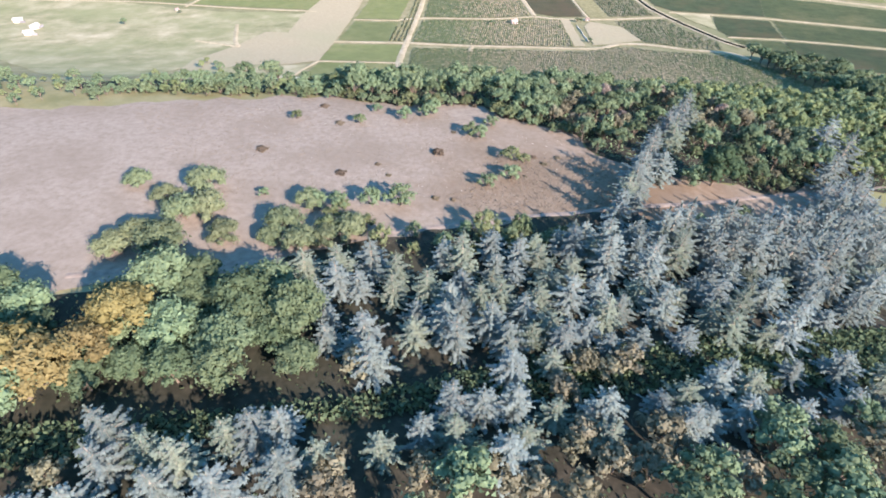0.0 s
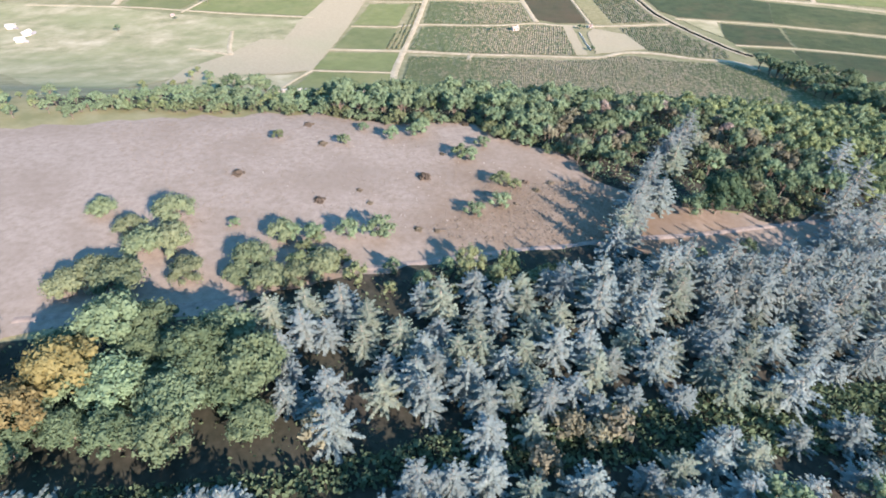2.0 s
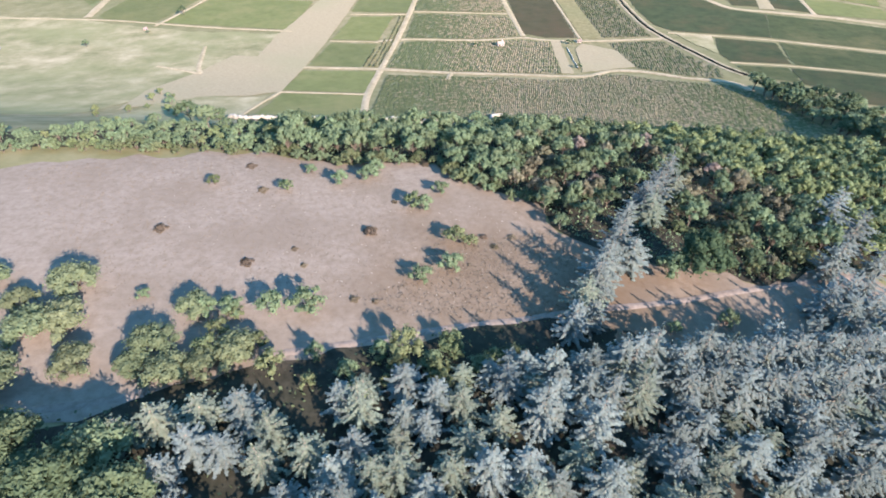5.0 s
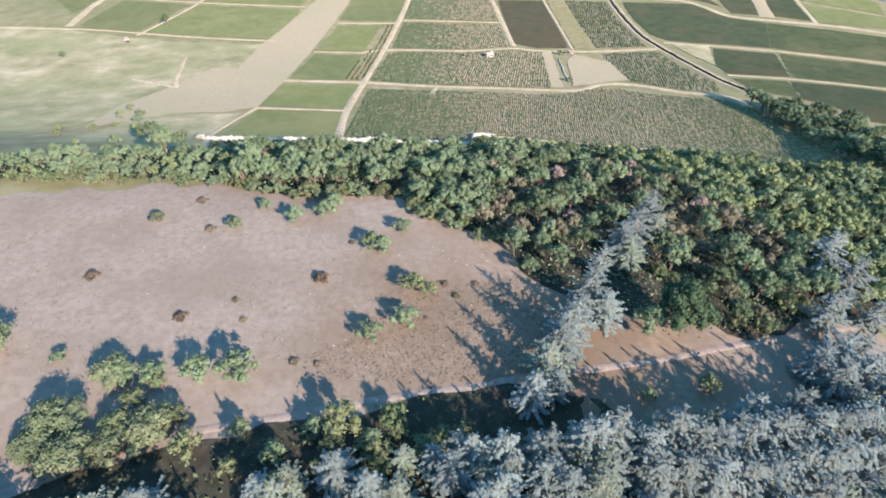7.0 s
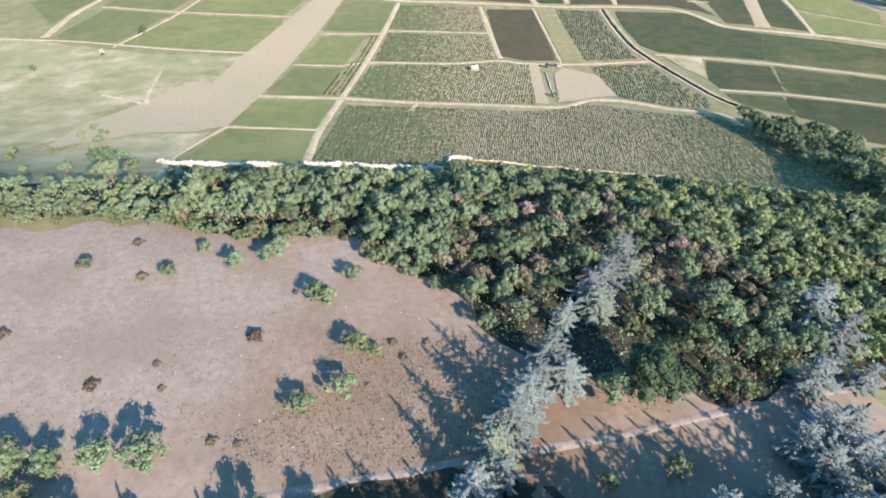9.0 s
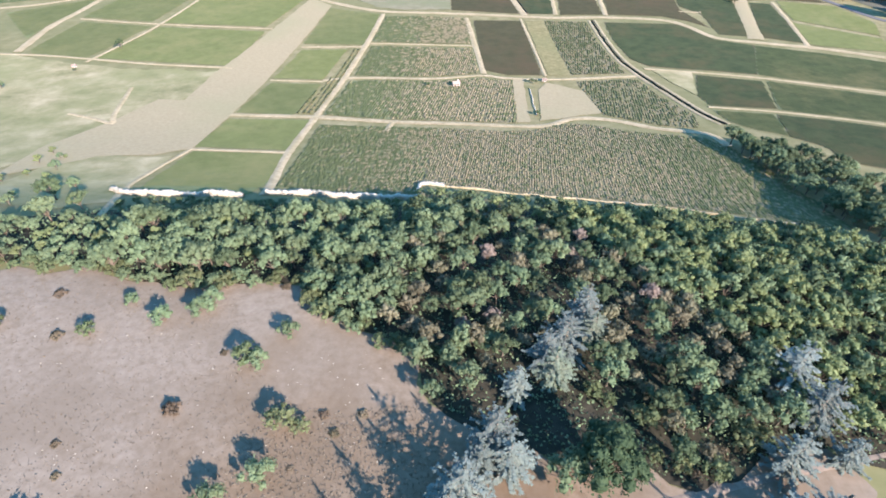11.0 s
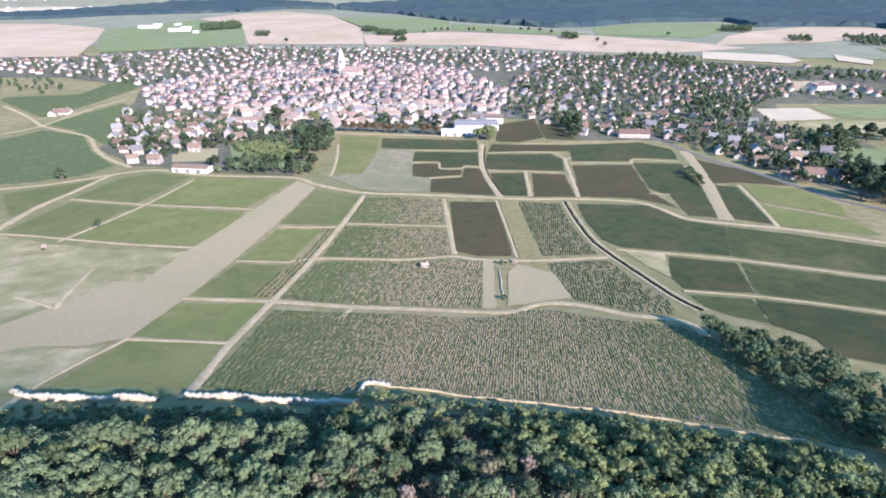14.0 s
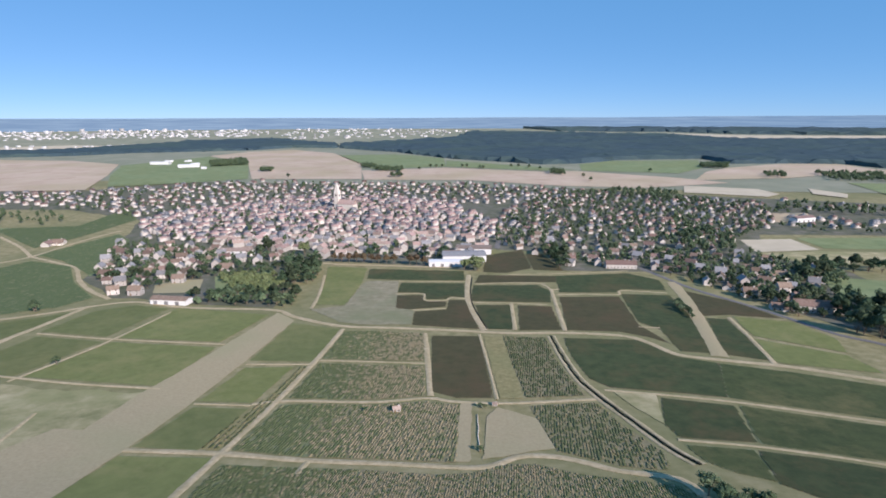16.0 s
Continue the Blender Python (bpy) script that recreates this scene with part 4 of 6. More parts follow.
# ---- vineyard parcels, nearest first ----
vines([(-14.7, 202.7), (-14.5, 221.3), (-14.3, 262.7), (2.0, 261.9), (35.3, 260.4), (32.5, 232.3), (30.7, 208.9), (30.1, 199.2), (8.2, 199.6)], "mottled", seed=1, turn=-10.5, seg=1.3, gaps=0.1, spacing=0.82, high=0.29, wide=0.88, label="deep green vine rows with a few yellow leaves", soil=M_GRASS_SOIL)
vines([(35.3, 260.4), (61.2, 257.6), (73.6, 259.0), (84.6, 265.8), (96.1, 266.0), (110.5, 259.4), (107.0, 226.3), (102.8, 197.0), (82.1, 200.3), (57.1, 203.5), (41.5, 206.5), (31.6, 208.5), (32.5, 232.3)], "mottled", seed=2, turn=-6.5, seg=1.3, gaps=0.2, spacing=0.82, high=0.29, wide=0.88, label="vine rows mottled tan and green by drought")
vines([(110.5, 259.4), (124.9, 255.8), (139.4, 252.9), (144.6, 244.8), (149.5, 229.8), (155.2, 200.1), (152.0, 179.5), (139.8, 185.4), (128.4, 189.5), (102.8, 197.0), (107.0, 226.3)], "mottled", turn=-6.0, seed=3, seg=1.3, gaps=0.1, spacing=0.82, high=0.29, wide=0.88, label="dark green vine rows thinning to dry grass")
vines([(-55.7, 195.3), (-56.5, 211.5), (-54.2, 233.5), (-18.2, 231.5), (-18.5, 204.4), (-21.3, 194.9), (-39.4, 193.5)], "fresh", seed=4, seg=1.8, high=0.16, wide=1.24, soil=M_GREEN_SOIL)
vines([(-56.0, 237.8), (-53.9, 268.3), (-19.4, 267.8), (-18.6, 235.3)], "fresh", seed=5, seg=2.0, high=0.16, wide=1.24, soil=M_GREEN_SOIL)
vines([(-53.5, 275.6), (-49.4, 314.4), (-24.4, 313.0), (-27.7, 273.6)], "grassy", seed=6, seg=2.2, high=0.16, wide=1.24, soil=M_GREEN_SOIL)
vines([(-50.2, 321.2), (-45.9, 365.2), (-20.4, 366.8), (-25.1, 319.6)], "yellow", seed=7, seg=2.2, high=0.16, wide=1.24, soil=M_GREEN_SOIL)
vines([(-27.0, 274.7), (-23.7, 315.2), (-20.3, 325.1), (-16.2, 366.9), (-10.8, 367.1), (-17.5, 273.9)], "thinning", spacing=2.4, seed=8, seg=1.6, gaps=0.3, high=0.5, wide=1.0, soil=M_YELLOW_GRASS, turn=-3.5, label="widely spaced brown vines on bare reddish soil")
vines([(-47.7, 375.9), (-45, 449), (-10.3, 436.0), (-11.2, 374.9)], "grassy", seed=9, seg=2.4, high=0.16, wide=1.24, soil=M_GREEN_SOIL)
vines([(-15.0, 273.4), (-10.8, 317.8), (2.5, 319.7), (14.6, 268.8)], "mottled", seed=10, seg=2.0, soil=M_GRASS_SOIL)
vines([(2.5, 319.7), (30.1, 319.0), (54.5, 323.5), (69.6, 320.2), (67.8, 266.3), (44.7, 267.7), (14.6, 268.8)], "mottled", seed=11, seg=2.0, gaps=0.12, label="vine rows mottled tan and green by drought")
vines([(-10.0, 325.4), (-7.5, 373.0), (14.4, 371.6), (15.5, 324.6)], "mottled", seed=12, seg=2.2, soil=M_GRASS_SOIL)
vines([(15.5, 324.6), (14.4, 371.6), (50.3, 369.7), (53.3, 329.5), (29.4, 325.0)], "mottled", seed=13, seg=2.2, gaps=0.12)
vines([(-7.9, 380.0), (-5.5, 430.8), (13.6, 432.6), (18.4, 378.7)], "mottled", seed=14, seg=2.4, soil=M_GRASS_SOIL)
vines([(13.6, 432.6), (47.7, 428.4), (50.4, 377.5), (18.4, 378.7)], "mottled", seed=15, seg=2.4)
vines([(52.4, 423.4), (83.1, 423.0), (85.3, 328.1), (68.5, 327.7), (56.3, 335.1)], "brown", seed=16, seg=2.2, high=0.2, wide=1.24)
vines([(97.3, 423.3), (124.9, 421.6), (124.0, 386.7), (126.6, 351.8), (129.3, 331.7), (100.7, 328.6)], "thinning", seed=17, seg=2.2, gaps=0.18)
vines([(100.8, 319.6), (131.6, 324.2), (137.6, 299.3), (144.7, 275.6), (140.8, 262.5), (125.8, 265.0), (105.6, 276.0), (103.6, 296.9)], "thinning", seed=18, seg=2.0, gaps=0.2, label="patchy green vine rows above a sunken lane")
vines([(135.8, 420.7), (181, 418), (194.5, 387.5), (213.4, 378.0), (194.7, 331.3), (171.8, 336.8), (143.5, 342.3), (136.1, 353.8), (134.2, 386.9)], "deep", seed=19, seg=2.6, high=0.2, wide=1.24)
vines([(213.4, 378.0), (244.8, 365.7), (282.1, 346.2), (306, 331), (277.8, 297.8), (253.3, 307.4), (203.6, 327.0), (194.7, 331.3)], "dark", seed=20, seg=3.0, spacing=1.3, high=0.2, wide=1.40)
vines([(163.8, 330.4), (193.1, 322.3), (183.2, 285.3), (155.8, 289.2), (154.6, 301.7)], "deep", seed=21, seg=2.4, high=0.2, wide=1.24)
vines([(195.9, 322.4), (248.3, 300.7), (271.7, 290.9), (246.0, 261.9), (224.9, 269.6), (183.7, 284.1)], "dark", seed=22, seg=2.6, spacing=1.3, high=0.2, wide=1.40)
vines([(154.5, 283.2), (179.0, 279.4), (173.4, 255.3), (163.3, 261.2), (156.6, 269.6)], "dark", seed=23, seg=2.2, high=0.2, wide=1.24)
vines([(179.8, 278.9), (201.5, 272.5), (221.0, 264.5), (240.8, 256.0), (215.0, 217.9), (192.1, 226.5), (182.0, 231.3), (181.7, 244.6), (173.6, 253.9)], "deep", seed=24, seg=2.4, spacing=1.3, high=0.2, wide=1.40)
vines([(-206, 426), (-155.6, 416.8), (-151, 483), (-181, 492), (-202, 475)], "grassy", seed=25, seg=3.0, high=0.16, wide=1.40, soil=M_GREEN_SOIL, spacing=1.3)
vines([(-148.6, 414.5), (-78.3, 407.9), (-69, 469), (-145, 485)], "fresh", seed=26, seg=3.0, high=0.16, wide=1.40, soil=M_GREEN_SOIL, spacing=1.3)
vines([(-201, 416), (-151.8, 407.1), (-161.7, 349.1), (-196.0, 356.4), (-201.4, 362.8)], "grassy", seed=27, seg=2.6, high=0.16, wide=1.40, soil=M_GREEN_SOIL, spacing=1.3)
vines([(-145.0, 406.1), (-76.6, 398.6), (-78.1, 338.6), (-124.6, 344.9), (-155.6, 349.3)], "fresh", seed=28, seg=2.6, high=0.16, wide=1.40, soil=M_GREEN_SOIL, spacing=1.3)
drape("rough_grassland", [(-224.1, 335.3), (-223.5, 351.0), (-192.5, 348.3), (-155.8, 329.1), (-139.6, 335.2), (-77.8, 330.5), (-83.2, 290.6), (-97.2, 292.7), (-101.7, 281.2), (-138.6, 306.7)], M_SCRUBLAND, lift=0.15, step=8.0, ragged=2.5, label="patchy yellow-green rough grass below the vines", category="grassland")
vines([(-396, 618), (-390, 652), (-329, 627), (-282, 565), (-230, 514), (-238, 484), (-265, 464), (-301, 449), (-432, 583)], "green", seed=30, soil=M_GREEN_FIELD, seg=4.0, high=0.2, wide=1.62, spacing=1.5)
vines([(-405, 680), (-397, 748), (-385, 799), (-349, 764), (-294, 632), (-281, 586), (-304, 608), (-356, 652)], "green", seed=31, soil=M_GREEN_FIELD, seg=4.0, high=0.2, wide=1.62, spacing=1.5)
vines([(-578, 835), (-479, 856), (-496, 995), (-462, 979), (-422, 902), (-424, 787), (-436, 715), (-555, 808)], "green", seed=32, soil=M_GREEN_FIELD, seg=5.0, high=0.2, wide=2.16, spacing=2.0)
vines([(-263, 434), (-249, 445), (-230, 459), (-215, 476), (-215, 432), (-220, 411), (-215.7, 382.1)], "grassy", seed=33, seg=4.0, high=0.16, wide=1.62, soil=M_GREEN_SOIL, spacing=1.5)
vines([(-64, 631), (-22, 625), (-18, 570), (-19, 496), (-41, 496), (-55, 590)], "fresh", seed=34, seg=4.0, high=0.2, wide=1.51, spacing=1.4)
vines([(-19, 622), (75, 614), (76, 577), (14, 578), (-15, 582)], "deep", seed=35, seg=4.0, spacing=1.4, high=0.2, wide=1.51)
vines([(18, 568), (75, 567), (75, 520), (63, 524), (60, 515), (44, 514), (41, 534), (18, 535)], "deep", seed=36, seg=4.0, spacing=1.4, high=0.2, wide=1.51)
vines([(19, 526), (40, 527), (43, 508), (60, 508), (60, 493), (35, 485), (21, 485)], "brown", seed=37, seg=3.0, spacing=1.4, high=0.2, wide=1.51)
vines([(62, 513), (75, 512), (78, 483), (83.3, 437.8), (38.0, 445.6), (37, 479), (61, 485)], "brown", seed=38, seg=3.0, spacing=1.3, high=0.2, wide=1.40)
vines([(83, 498), (110, 499), (105.8, 437.1), (89.7, 437.9), (85, 461)], "deep", seed=39, seg=3.0, spacing=1.3, high=0.2, wide=1.40)
vines([(83, 560), (140, 563), (148, 544), (143, 506), (80, 510)], "deep", seed=40, seg=3.0, spacing=1.4, high=0.2, wide=1.51)
vines([(116, 498), (141, 495), (138, 437), (110.1, 435.9)], "brown", seed=41, seg=3.0, spacing=1.3, high=0.2, wide=1.40)
vines([(153, 524), (202, 526), (193, 450), (200, 410), (191, 423), (176, 434), (142, 437)], "brown", seed=42, seg=3.0, spacing=1.3, high=0.2, wide=1.40)
vines([(206, 534), (245, 531), (240, 486), (216.7, 394.0), (200.2, 397.5), (204, 438), (195, 457)], "deep", seed=43, seg=3.0, spacing=1.3, high=0.2, wide=1.40)
vines([(163, 596), (234, 608), (255, 582), (248, 546), (211, 551), (203, 539), (155, 538)], "deep", seed=44, seg=4.0, spacing=1.5, high=0.2, wide=1.62)
vines([(102, 688), (145, 715), (144, 627), (116, 606), (94, 610)], "brown", seed=45, seg=4.0, spacing=1.5, high=0.2, wide=1.62)
vines([(146, 694), (165, 694), (175, 616), (145, 620)], "brown", seed=46, seg=4.0, spacing=1.5, high=0.2, wide=1.62)
vines([(91, 599), (113, 597), (163, 596), (159, 573), (84, 569)], "brown", seed=47, seg=4.0, spacing=1.5, high=0.2, wide=1.62)
vines([(260, 551), (288, 511), (301, 466), (266, 475), (247, 472)], "brown", seed=48, seg=3.0, spacing=1.4, high=0.2, wide=1.51)
vines([(247, 467), (260, 464), (244, 382), (224, 392)], "deep", seed=49, seg=3.0, spacing=1.3, high=0.2, wide=1.40)
vines([(267, 472), (301, 459), (308, 423), (296, 397), (259, 427)], "yellow", seed=50, seg=3.0, spacing=1.4, high=0.2, wide=1.5)
vines([(256, 422), (293, 392), (293, 364), (252, 377), (246, 380)], "fresh", seed=51, seg=3.0, spacing=1.4, high=0.2, wide=1.5)

# ---- fallow strips and rough grass among the vines ----
drape("fallow_field", [(-108.6, 205.6), (-112.2, 233.8), (-102.0, 264.1), (-94.7, 290.9), (-82.4, 289.3), (-82.8, 323.3), (-64, 474), (-46, 455), (-51.0, 344.4), (-54.2, 282.7), (-55.9, 236.0), (-66.3, 229.1), (-86.9, 227.0), (-96.4, 217.7)], M_PLOUGH, lift=0.2, step=8.0, label="long pale fallow strip of bare earth", category="field")
drape("fallow_field", [(-42, 483), (-18, 493), (-17, 560), (-14, 574), (15, 574), (22, 489), (36, 482), (37.2, 446.9), (3.0, 446.1), (-14, 452)], M_OLD_FALLOW, lift=0.2, step=12.0, label="pale fallow field with a darker patch", category="field")
drape("fallow_field", [(69.9, 322.0), (75.1, 323.4), (72.9, 267.2), (67.7, 267.1)], M_PLOUGH, lift=0.2, step=6.0, label="pale mown strip beside the vines", category="field")
drape("fallow_field", [(81.2, 307.5), (86.3, 317.3), (102.1, 305.7), (105.4, 278.3), (95.6, 275.7), (86.9, 271.9), (77.6, 269.0)], M_PLOUGH, lift=0.2, step=6.0, label="pale bare parcel beside a small hut", category="field")
drape("fallow_field", [(85.2, 422.4), (97.1, 422.7), (98.5, 392.3), (99.0, 328.5), (88.4, 327.6), (87.1, 369.3)], M_YELLOW_GRASS, lift=0.2, step=8.0, label="strip of dry yellow grass", category="field")
drape("fallow_field", [(143.1, 336.3), (162.9, 335.5), (154.6, 301.4), (148.7, 317.0)], M_SCRUBLAND, lift=0.2, step=8.0, label="small parcel of dry grass", category="field")
drape("rough_grassland", [(-120.2, 191.0), (-114.5, 232.4), (-108.5, 240.9), (-102.0, 243.9), (-99.7, 264.8), (-95.5, 287.7), (-80.2, 288.1), (-120.9, 329.8), (-167.7, 341.8), (-208.6, 354.7), (-298, 363), (-267.6, 290.8), (-149.3, 194.2)], M_SCRUBLAND, lift=0.14, step=8.0, ragged=1.5, label="rough dry grassland with bare patches", category="grassland")
drape("rough_grassland", [(-107.3, 180.5), (-98.6, 212.9), (-98.4, 232.9), (-69.6, 226.3), (-59.2, 229.2), (-60.6, 195.9), (-54.6, 186.0), (-64.2, 174.6)], M_SCRUBLAND, lift=0.16, step=6.0, ragged=1.2, label="rough dry grass above the wall", category="grassland")
ribbon("footpath", [(-125.2, 272.3), (-110.3, 266.3), (-100.2, 261.7), (-104.7, 270.8), (-114.8, 305.7)], 2.2, M_TRACK, lift=0.3, label="pale bare path in rough grass", category="path")

# ---- dry stone walls at the foot of the wood ----
stone_wall([(-62.6, 196.8), (-55.0, 192.8), (-44.7, 192.1), (-32.6, 193.5), (-20.8, 192.9)], 1.6, 1.3, "white limestone retaining wall above a vineyard", seed=1)
stone_wall([(-15.4, 197.2), (-4.3, 196.5), (9.4, 195.1), (22.6, 194.2), (30.7, 194.3)], 1.6, 1.3, "white limestone retaining wall above a vineyard", seed=2)
stone_wall([(30.6, 195.7), (30.7, 203.9), (31.5, 207.6), (38.8, 206.4)], 1.1, 1.0, "white limestone wall end with fallen stones", seed=3)
stone_wall([(38.8, 206.4), (57.0, 202.7), (81.9, 199.1), (105.4, 194.9), (127.2, 187.2), (141.8, 183.8)], 0.35, 0.7, "low tumbled limestone wall along the vines", seed=4, material=M_TRACK)

# ---- the cedar plantation and the woods of the plateau ----
CEDAR = "blue-grey cedar with level drooping boughs"
cedars = [Kind(conifer, 10 + k, 12.5, 4.1, M_CEDAR, CEDAR) for k in range(4)]
firs = [Kind(conifer, 20 + k, 11.5, 3.9, M_FIR, "grey-green cedar with level drooping boughs") for k in range(2)]
big_cedars = [Kind(conifer, 30 + k, 12.0, 5.0, M_CEDAR, "large spreading blue-grey cedar beside the track") for k in range(2)]
crng = random.Random(4)


def plant_cedars(places, low=0.75, high=1.15, fir=0.33):
    for x, y in places:
        kinds = firs if crng.random() < fir else cedars
        crng.choice(kinds).put(x, y, crng.uniform(0, 360), crng.uniform(low, high), crng.uniform(0.66, 0.88), tilt=crng.uniform(-2, 2))


PLOT_A = [(-26.8, 62.2), (-14.0, 64.7), (-1.3, 67.2), (12.5, 72.4), (31.3, 75.8), (46.6, 74.7), (68.0, 80.1), (81.0, 82.3), (90.3, 83.8), (88.8, 67.0), (71.5, 56.5), (56.9, 51.1), (38.8, 49.3), (32.1, 46.7), (27.2, 43.4), (17.9, 47.0), (15.7, 42.8), (9.6, 41.5), (6.9, 46.3), (-5.1, 43.5), (-12.6, 40.3), (-16.4, 44.9), (-24.3, 55.7)]
PLOT_B = [(-47.5, 23.8), (-42.9, 26.3), (-37.5, 30.5), (-27.7, 29.6), (-21.5, 34.2), (-13.3, 34.6), (-8.0, 32.6), (-3.1, 35.1), (9.2, 40.0), (16.2, 39.5), (19.9, 37.1), (25.5, 34.9), (25.2, 31.8), (14.5, 29.9), (11.2, 28.4), (2.1, 26.2), (-6.5, 25.2), (-14.8, 24.9), (-20.3, 21.4), (-37.5, 17.9), (-43.0, 17.7)]
PLOT_C = [(30.7, 42.1), (39.1, 42.6), (52.0, 44.7), (63.4, 47.0), (76.1, 48.4), (65.6, 35.9), (56.1, 36.8), (42.2, 34.1), (30.2, 31.3), (28.6, 34.2)]
plant_cedars(scatter(PLOT_A, 4.4, 1), 0.66, 1.02)
plant_cedars(scatter(PLOT_B, 4.4, 2), 0.72, 1.05)
plant_cedars(scatter(PLOT_C, 4.4, 3), 0.66, 1.0, fir=0.4)
for (x, y), s in zip([(48.4, 104.8), (43.8, 96.5), (65.9, 131.0), (61.5, 124.3), (99.3, 119.9), (101.2, 113.8), (92.5, 104.6), (89.7, 95.7)], (1.1, 1.0, 1.15, 1.0, 1.15, 1.1, 0.95, 0.9)):
    big_cedars[int(s * 20) % 2].put(x, y, 70 * s + x, s * 1.1, 0.9)
for (x, y), s in zip([(41.3, 92.4), (36.0, 83.0), (52.3, 114.0), (57.7, 120.7), (39.4, 84.8), (84.6, 93.2), (91.9, 91.5), (86.1, 89.6)], (0.8, 0.75, 0.7, 0.8, 0.65, 0.75, 0.85, 0.8)):
    cedars[int(s * 20) % 4].put(x, y, 130 * s, s * 1.2, 0.9)

oaks = [Kind(broadleaf, 40 + k, 8.5, 3.6, M_OAK, "green oak with a rounded leafy crown", "oak_tree", "tree", "trees of the wood", 14, 40) for k in range(4)]
dark_oaks = [Kind(broadleaf, 50 + k, 8.5, 3.7, M_DARK_OAK, "dark green beech with a dense crown", "beech_tree", "tree", "trees of the wood", 13, 36) for k in range(3)]
limes = [Kind(broadleaf, 60 + k, 6.0, 2.6, M_LIME, "bright green hazel with a loose crown", "hazel_tree", "tree", "trees of the wood", 11, 34, 0.2, 0.3) for k in range(2)]
olives = [Kind(broadleaf, 70 + k, 6.5, 2.8, M_OLIVE, "olive-brown hornbeam with thin autumn leaves", "hornbeam_tree", "tree", "trees of the wood", 12, 34) for k in range(2)]
amber = [Kind(broadleaf, 80, 8.5, 4.0, M_AMBER, "maple turning amber yellow at the wood's edge", "maple_tree", "tree", "trees of the wood", 26, 85, 0.25, 0.28)]
pinks = [Kind(broadleaf, 85, 6.0, 2.2, M_PINK, "withered pinkish tree among green ones", "withered_tree")]
bushes = [Kind(shrub, 90 + k, 4.0, 2.5, M_BUSH, "rounded green shrub on dry grass") for k in range(2)]
bright_bushes = [Kind(shrub, 95 + k, 3.8, 2.3, M_OAK, "fresh green shrub on dry grass") for k in range(2)]
dry_bushes = [Kind(shrub, 98, 1.3, 1.5, M_DRY, "low brown withered shrub on dry grass")]


def plant(places, seed, mix, low=0.75, high=1.2, tall=(0.75, 1.02)):
    """Sets trees down; mix: pairs of a list of kinds and its share."""
    rng = random.Random(seed)
    for x, y in places:
        kinds = rng.choices([m[0] for m in mix], [m[1] for m in mix])[0]
        rng.choice(kinds).put(x, y, rng.uniform(0, 360), rng.uniform(low, high), rng.uniform(*tall))


plant_cedars([(46.3, 101.0), (42.1, 93.8), (38.4, 88.0), (50.4, 101.4), (67.1, 127.4), (59.0, 118.3)], 0.95, 1.2)
plant_cedars([(26.5, 73.3), (30.9, 73.1), (35.3, 73.1), (41.4, 73.7), (47.3, 75.9), (52.1, 77.3), (57.3, 77.2), (64.9, 79.5), (69.9, 77.7), (76.3, 80.2), (59.6, 74.9), (43.9, 71.7), (37.1, 70.6)], 0.85, 1.05)
plant_cedars([(61.1, 80.0), (67.7, 81.4), (75.8, 83.4), (81.3, 81.8), (55.2, 78.2), (49.2, 76.9), (69.8, 78.5), (88.7, 85.8)], 0.85, 1.05)
plant_cedars([(94.3, 97.2), (86.9, 86.8), (76.7, 75.9), (83.3, 78.4), (76.0, 80.5), (103.4, 106.6), (96.2, 92.5)], 0.8, 1.0)
for q in smooth_line([(41.0, 75.5), (46.7, 75.0), (53.4, 75.2), (60.4, 75.8), (67.8, 77.0), (75.6, 78.3), (88.2, 80.7)], 3.2):
    crng.choice(big_cedars + cedars).put(q.x + crng.uniform(-0.8, 0.8), q.y + crng.uniform(-1.2, 1.2), crng.uniform(0, 360), crng.uniform(0.95, 1.2), 0.95)
for q in smooth_line([(50, 71), (58, 71.5), (66, 72.5), (75, 74), (85, 76.5), (94, 81), (97, 87)], 3.4):
    crng.choice(big_cedars).put(q.x + crng.uniform(-0.8, 0.8), q.y + crng.uniform(-0.8, 0.8), crng.uniform(0, 360), crng.uniform(0.95, 1.15), 0.85)
LEFT_WOOD = [(-78.8, 55.1), (-61.6, 52.7), (-56.5, 51.9), (-49.9, 47.7), (-50.8, 54.9), (-39.5, 58.2), (-31.1, 58.6), (-24.8, 58.7), (-19.9, 50.8), (-18.5, 42.6), (-23.0, 40.0), (-30.0, 38.6), (-40.7, 39.0), (-48.7, 36.5), (-60.5, 33.3)]
broad_oaks = [Kind(broadleaf, 180 + k, 9.5, 5.0, m, "broad green oak with layered leafy boughs", "oak_tree", "tree", "trees of the wood", 30, 95, 0.25, 0.3) for k, m in enumerate((M_OAK, M_DARK_OAK, M_DARK_OAK))]
plant(scatter(LEFT_WOOD, 4.9, 5), 5, [(broad_oaks, 6), (limes, 1)], 0.62, 1.0)
for x, y in [(-47.0, 41.9), (-44.6, 48.2), (-49.5, 38.1), (-54.5, 39.6)]:
    amber[0].put(x, y, x * 31, 1.15)
plant(scatter([(20.0, 33.8), (26.1, 33.3), (31.9, 32.0), (44.5, 34.8), (59.3, 37.7), (70.9, 38.7), (56.6, 21.9), (13.5, 20.5), (15.0, 29.2)], 5.6, 6), 6, [(olives, 4), (oaks, 2), (dark_oaks, 3)])
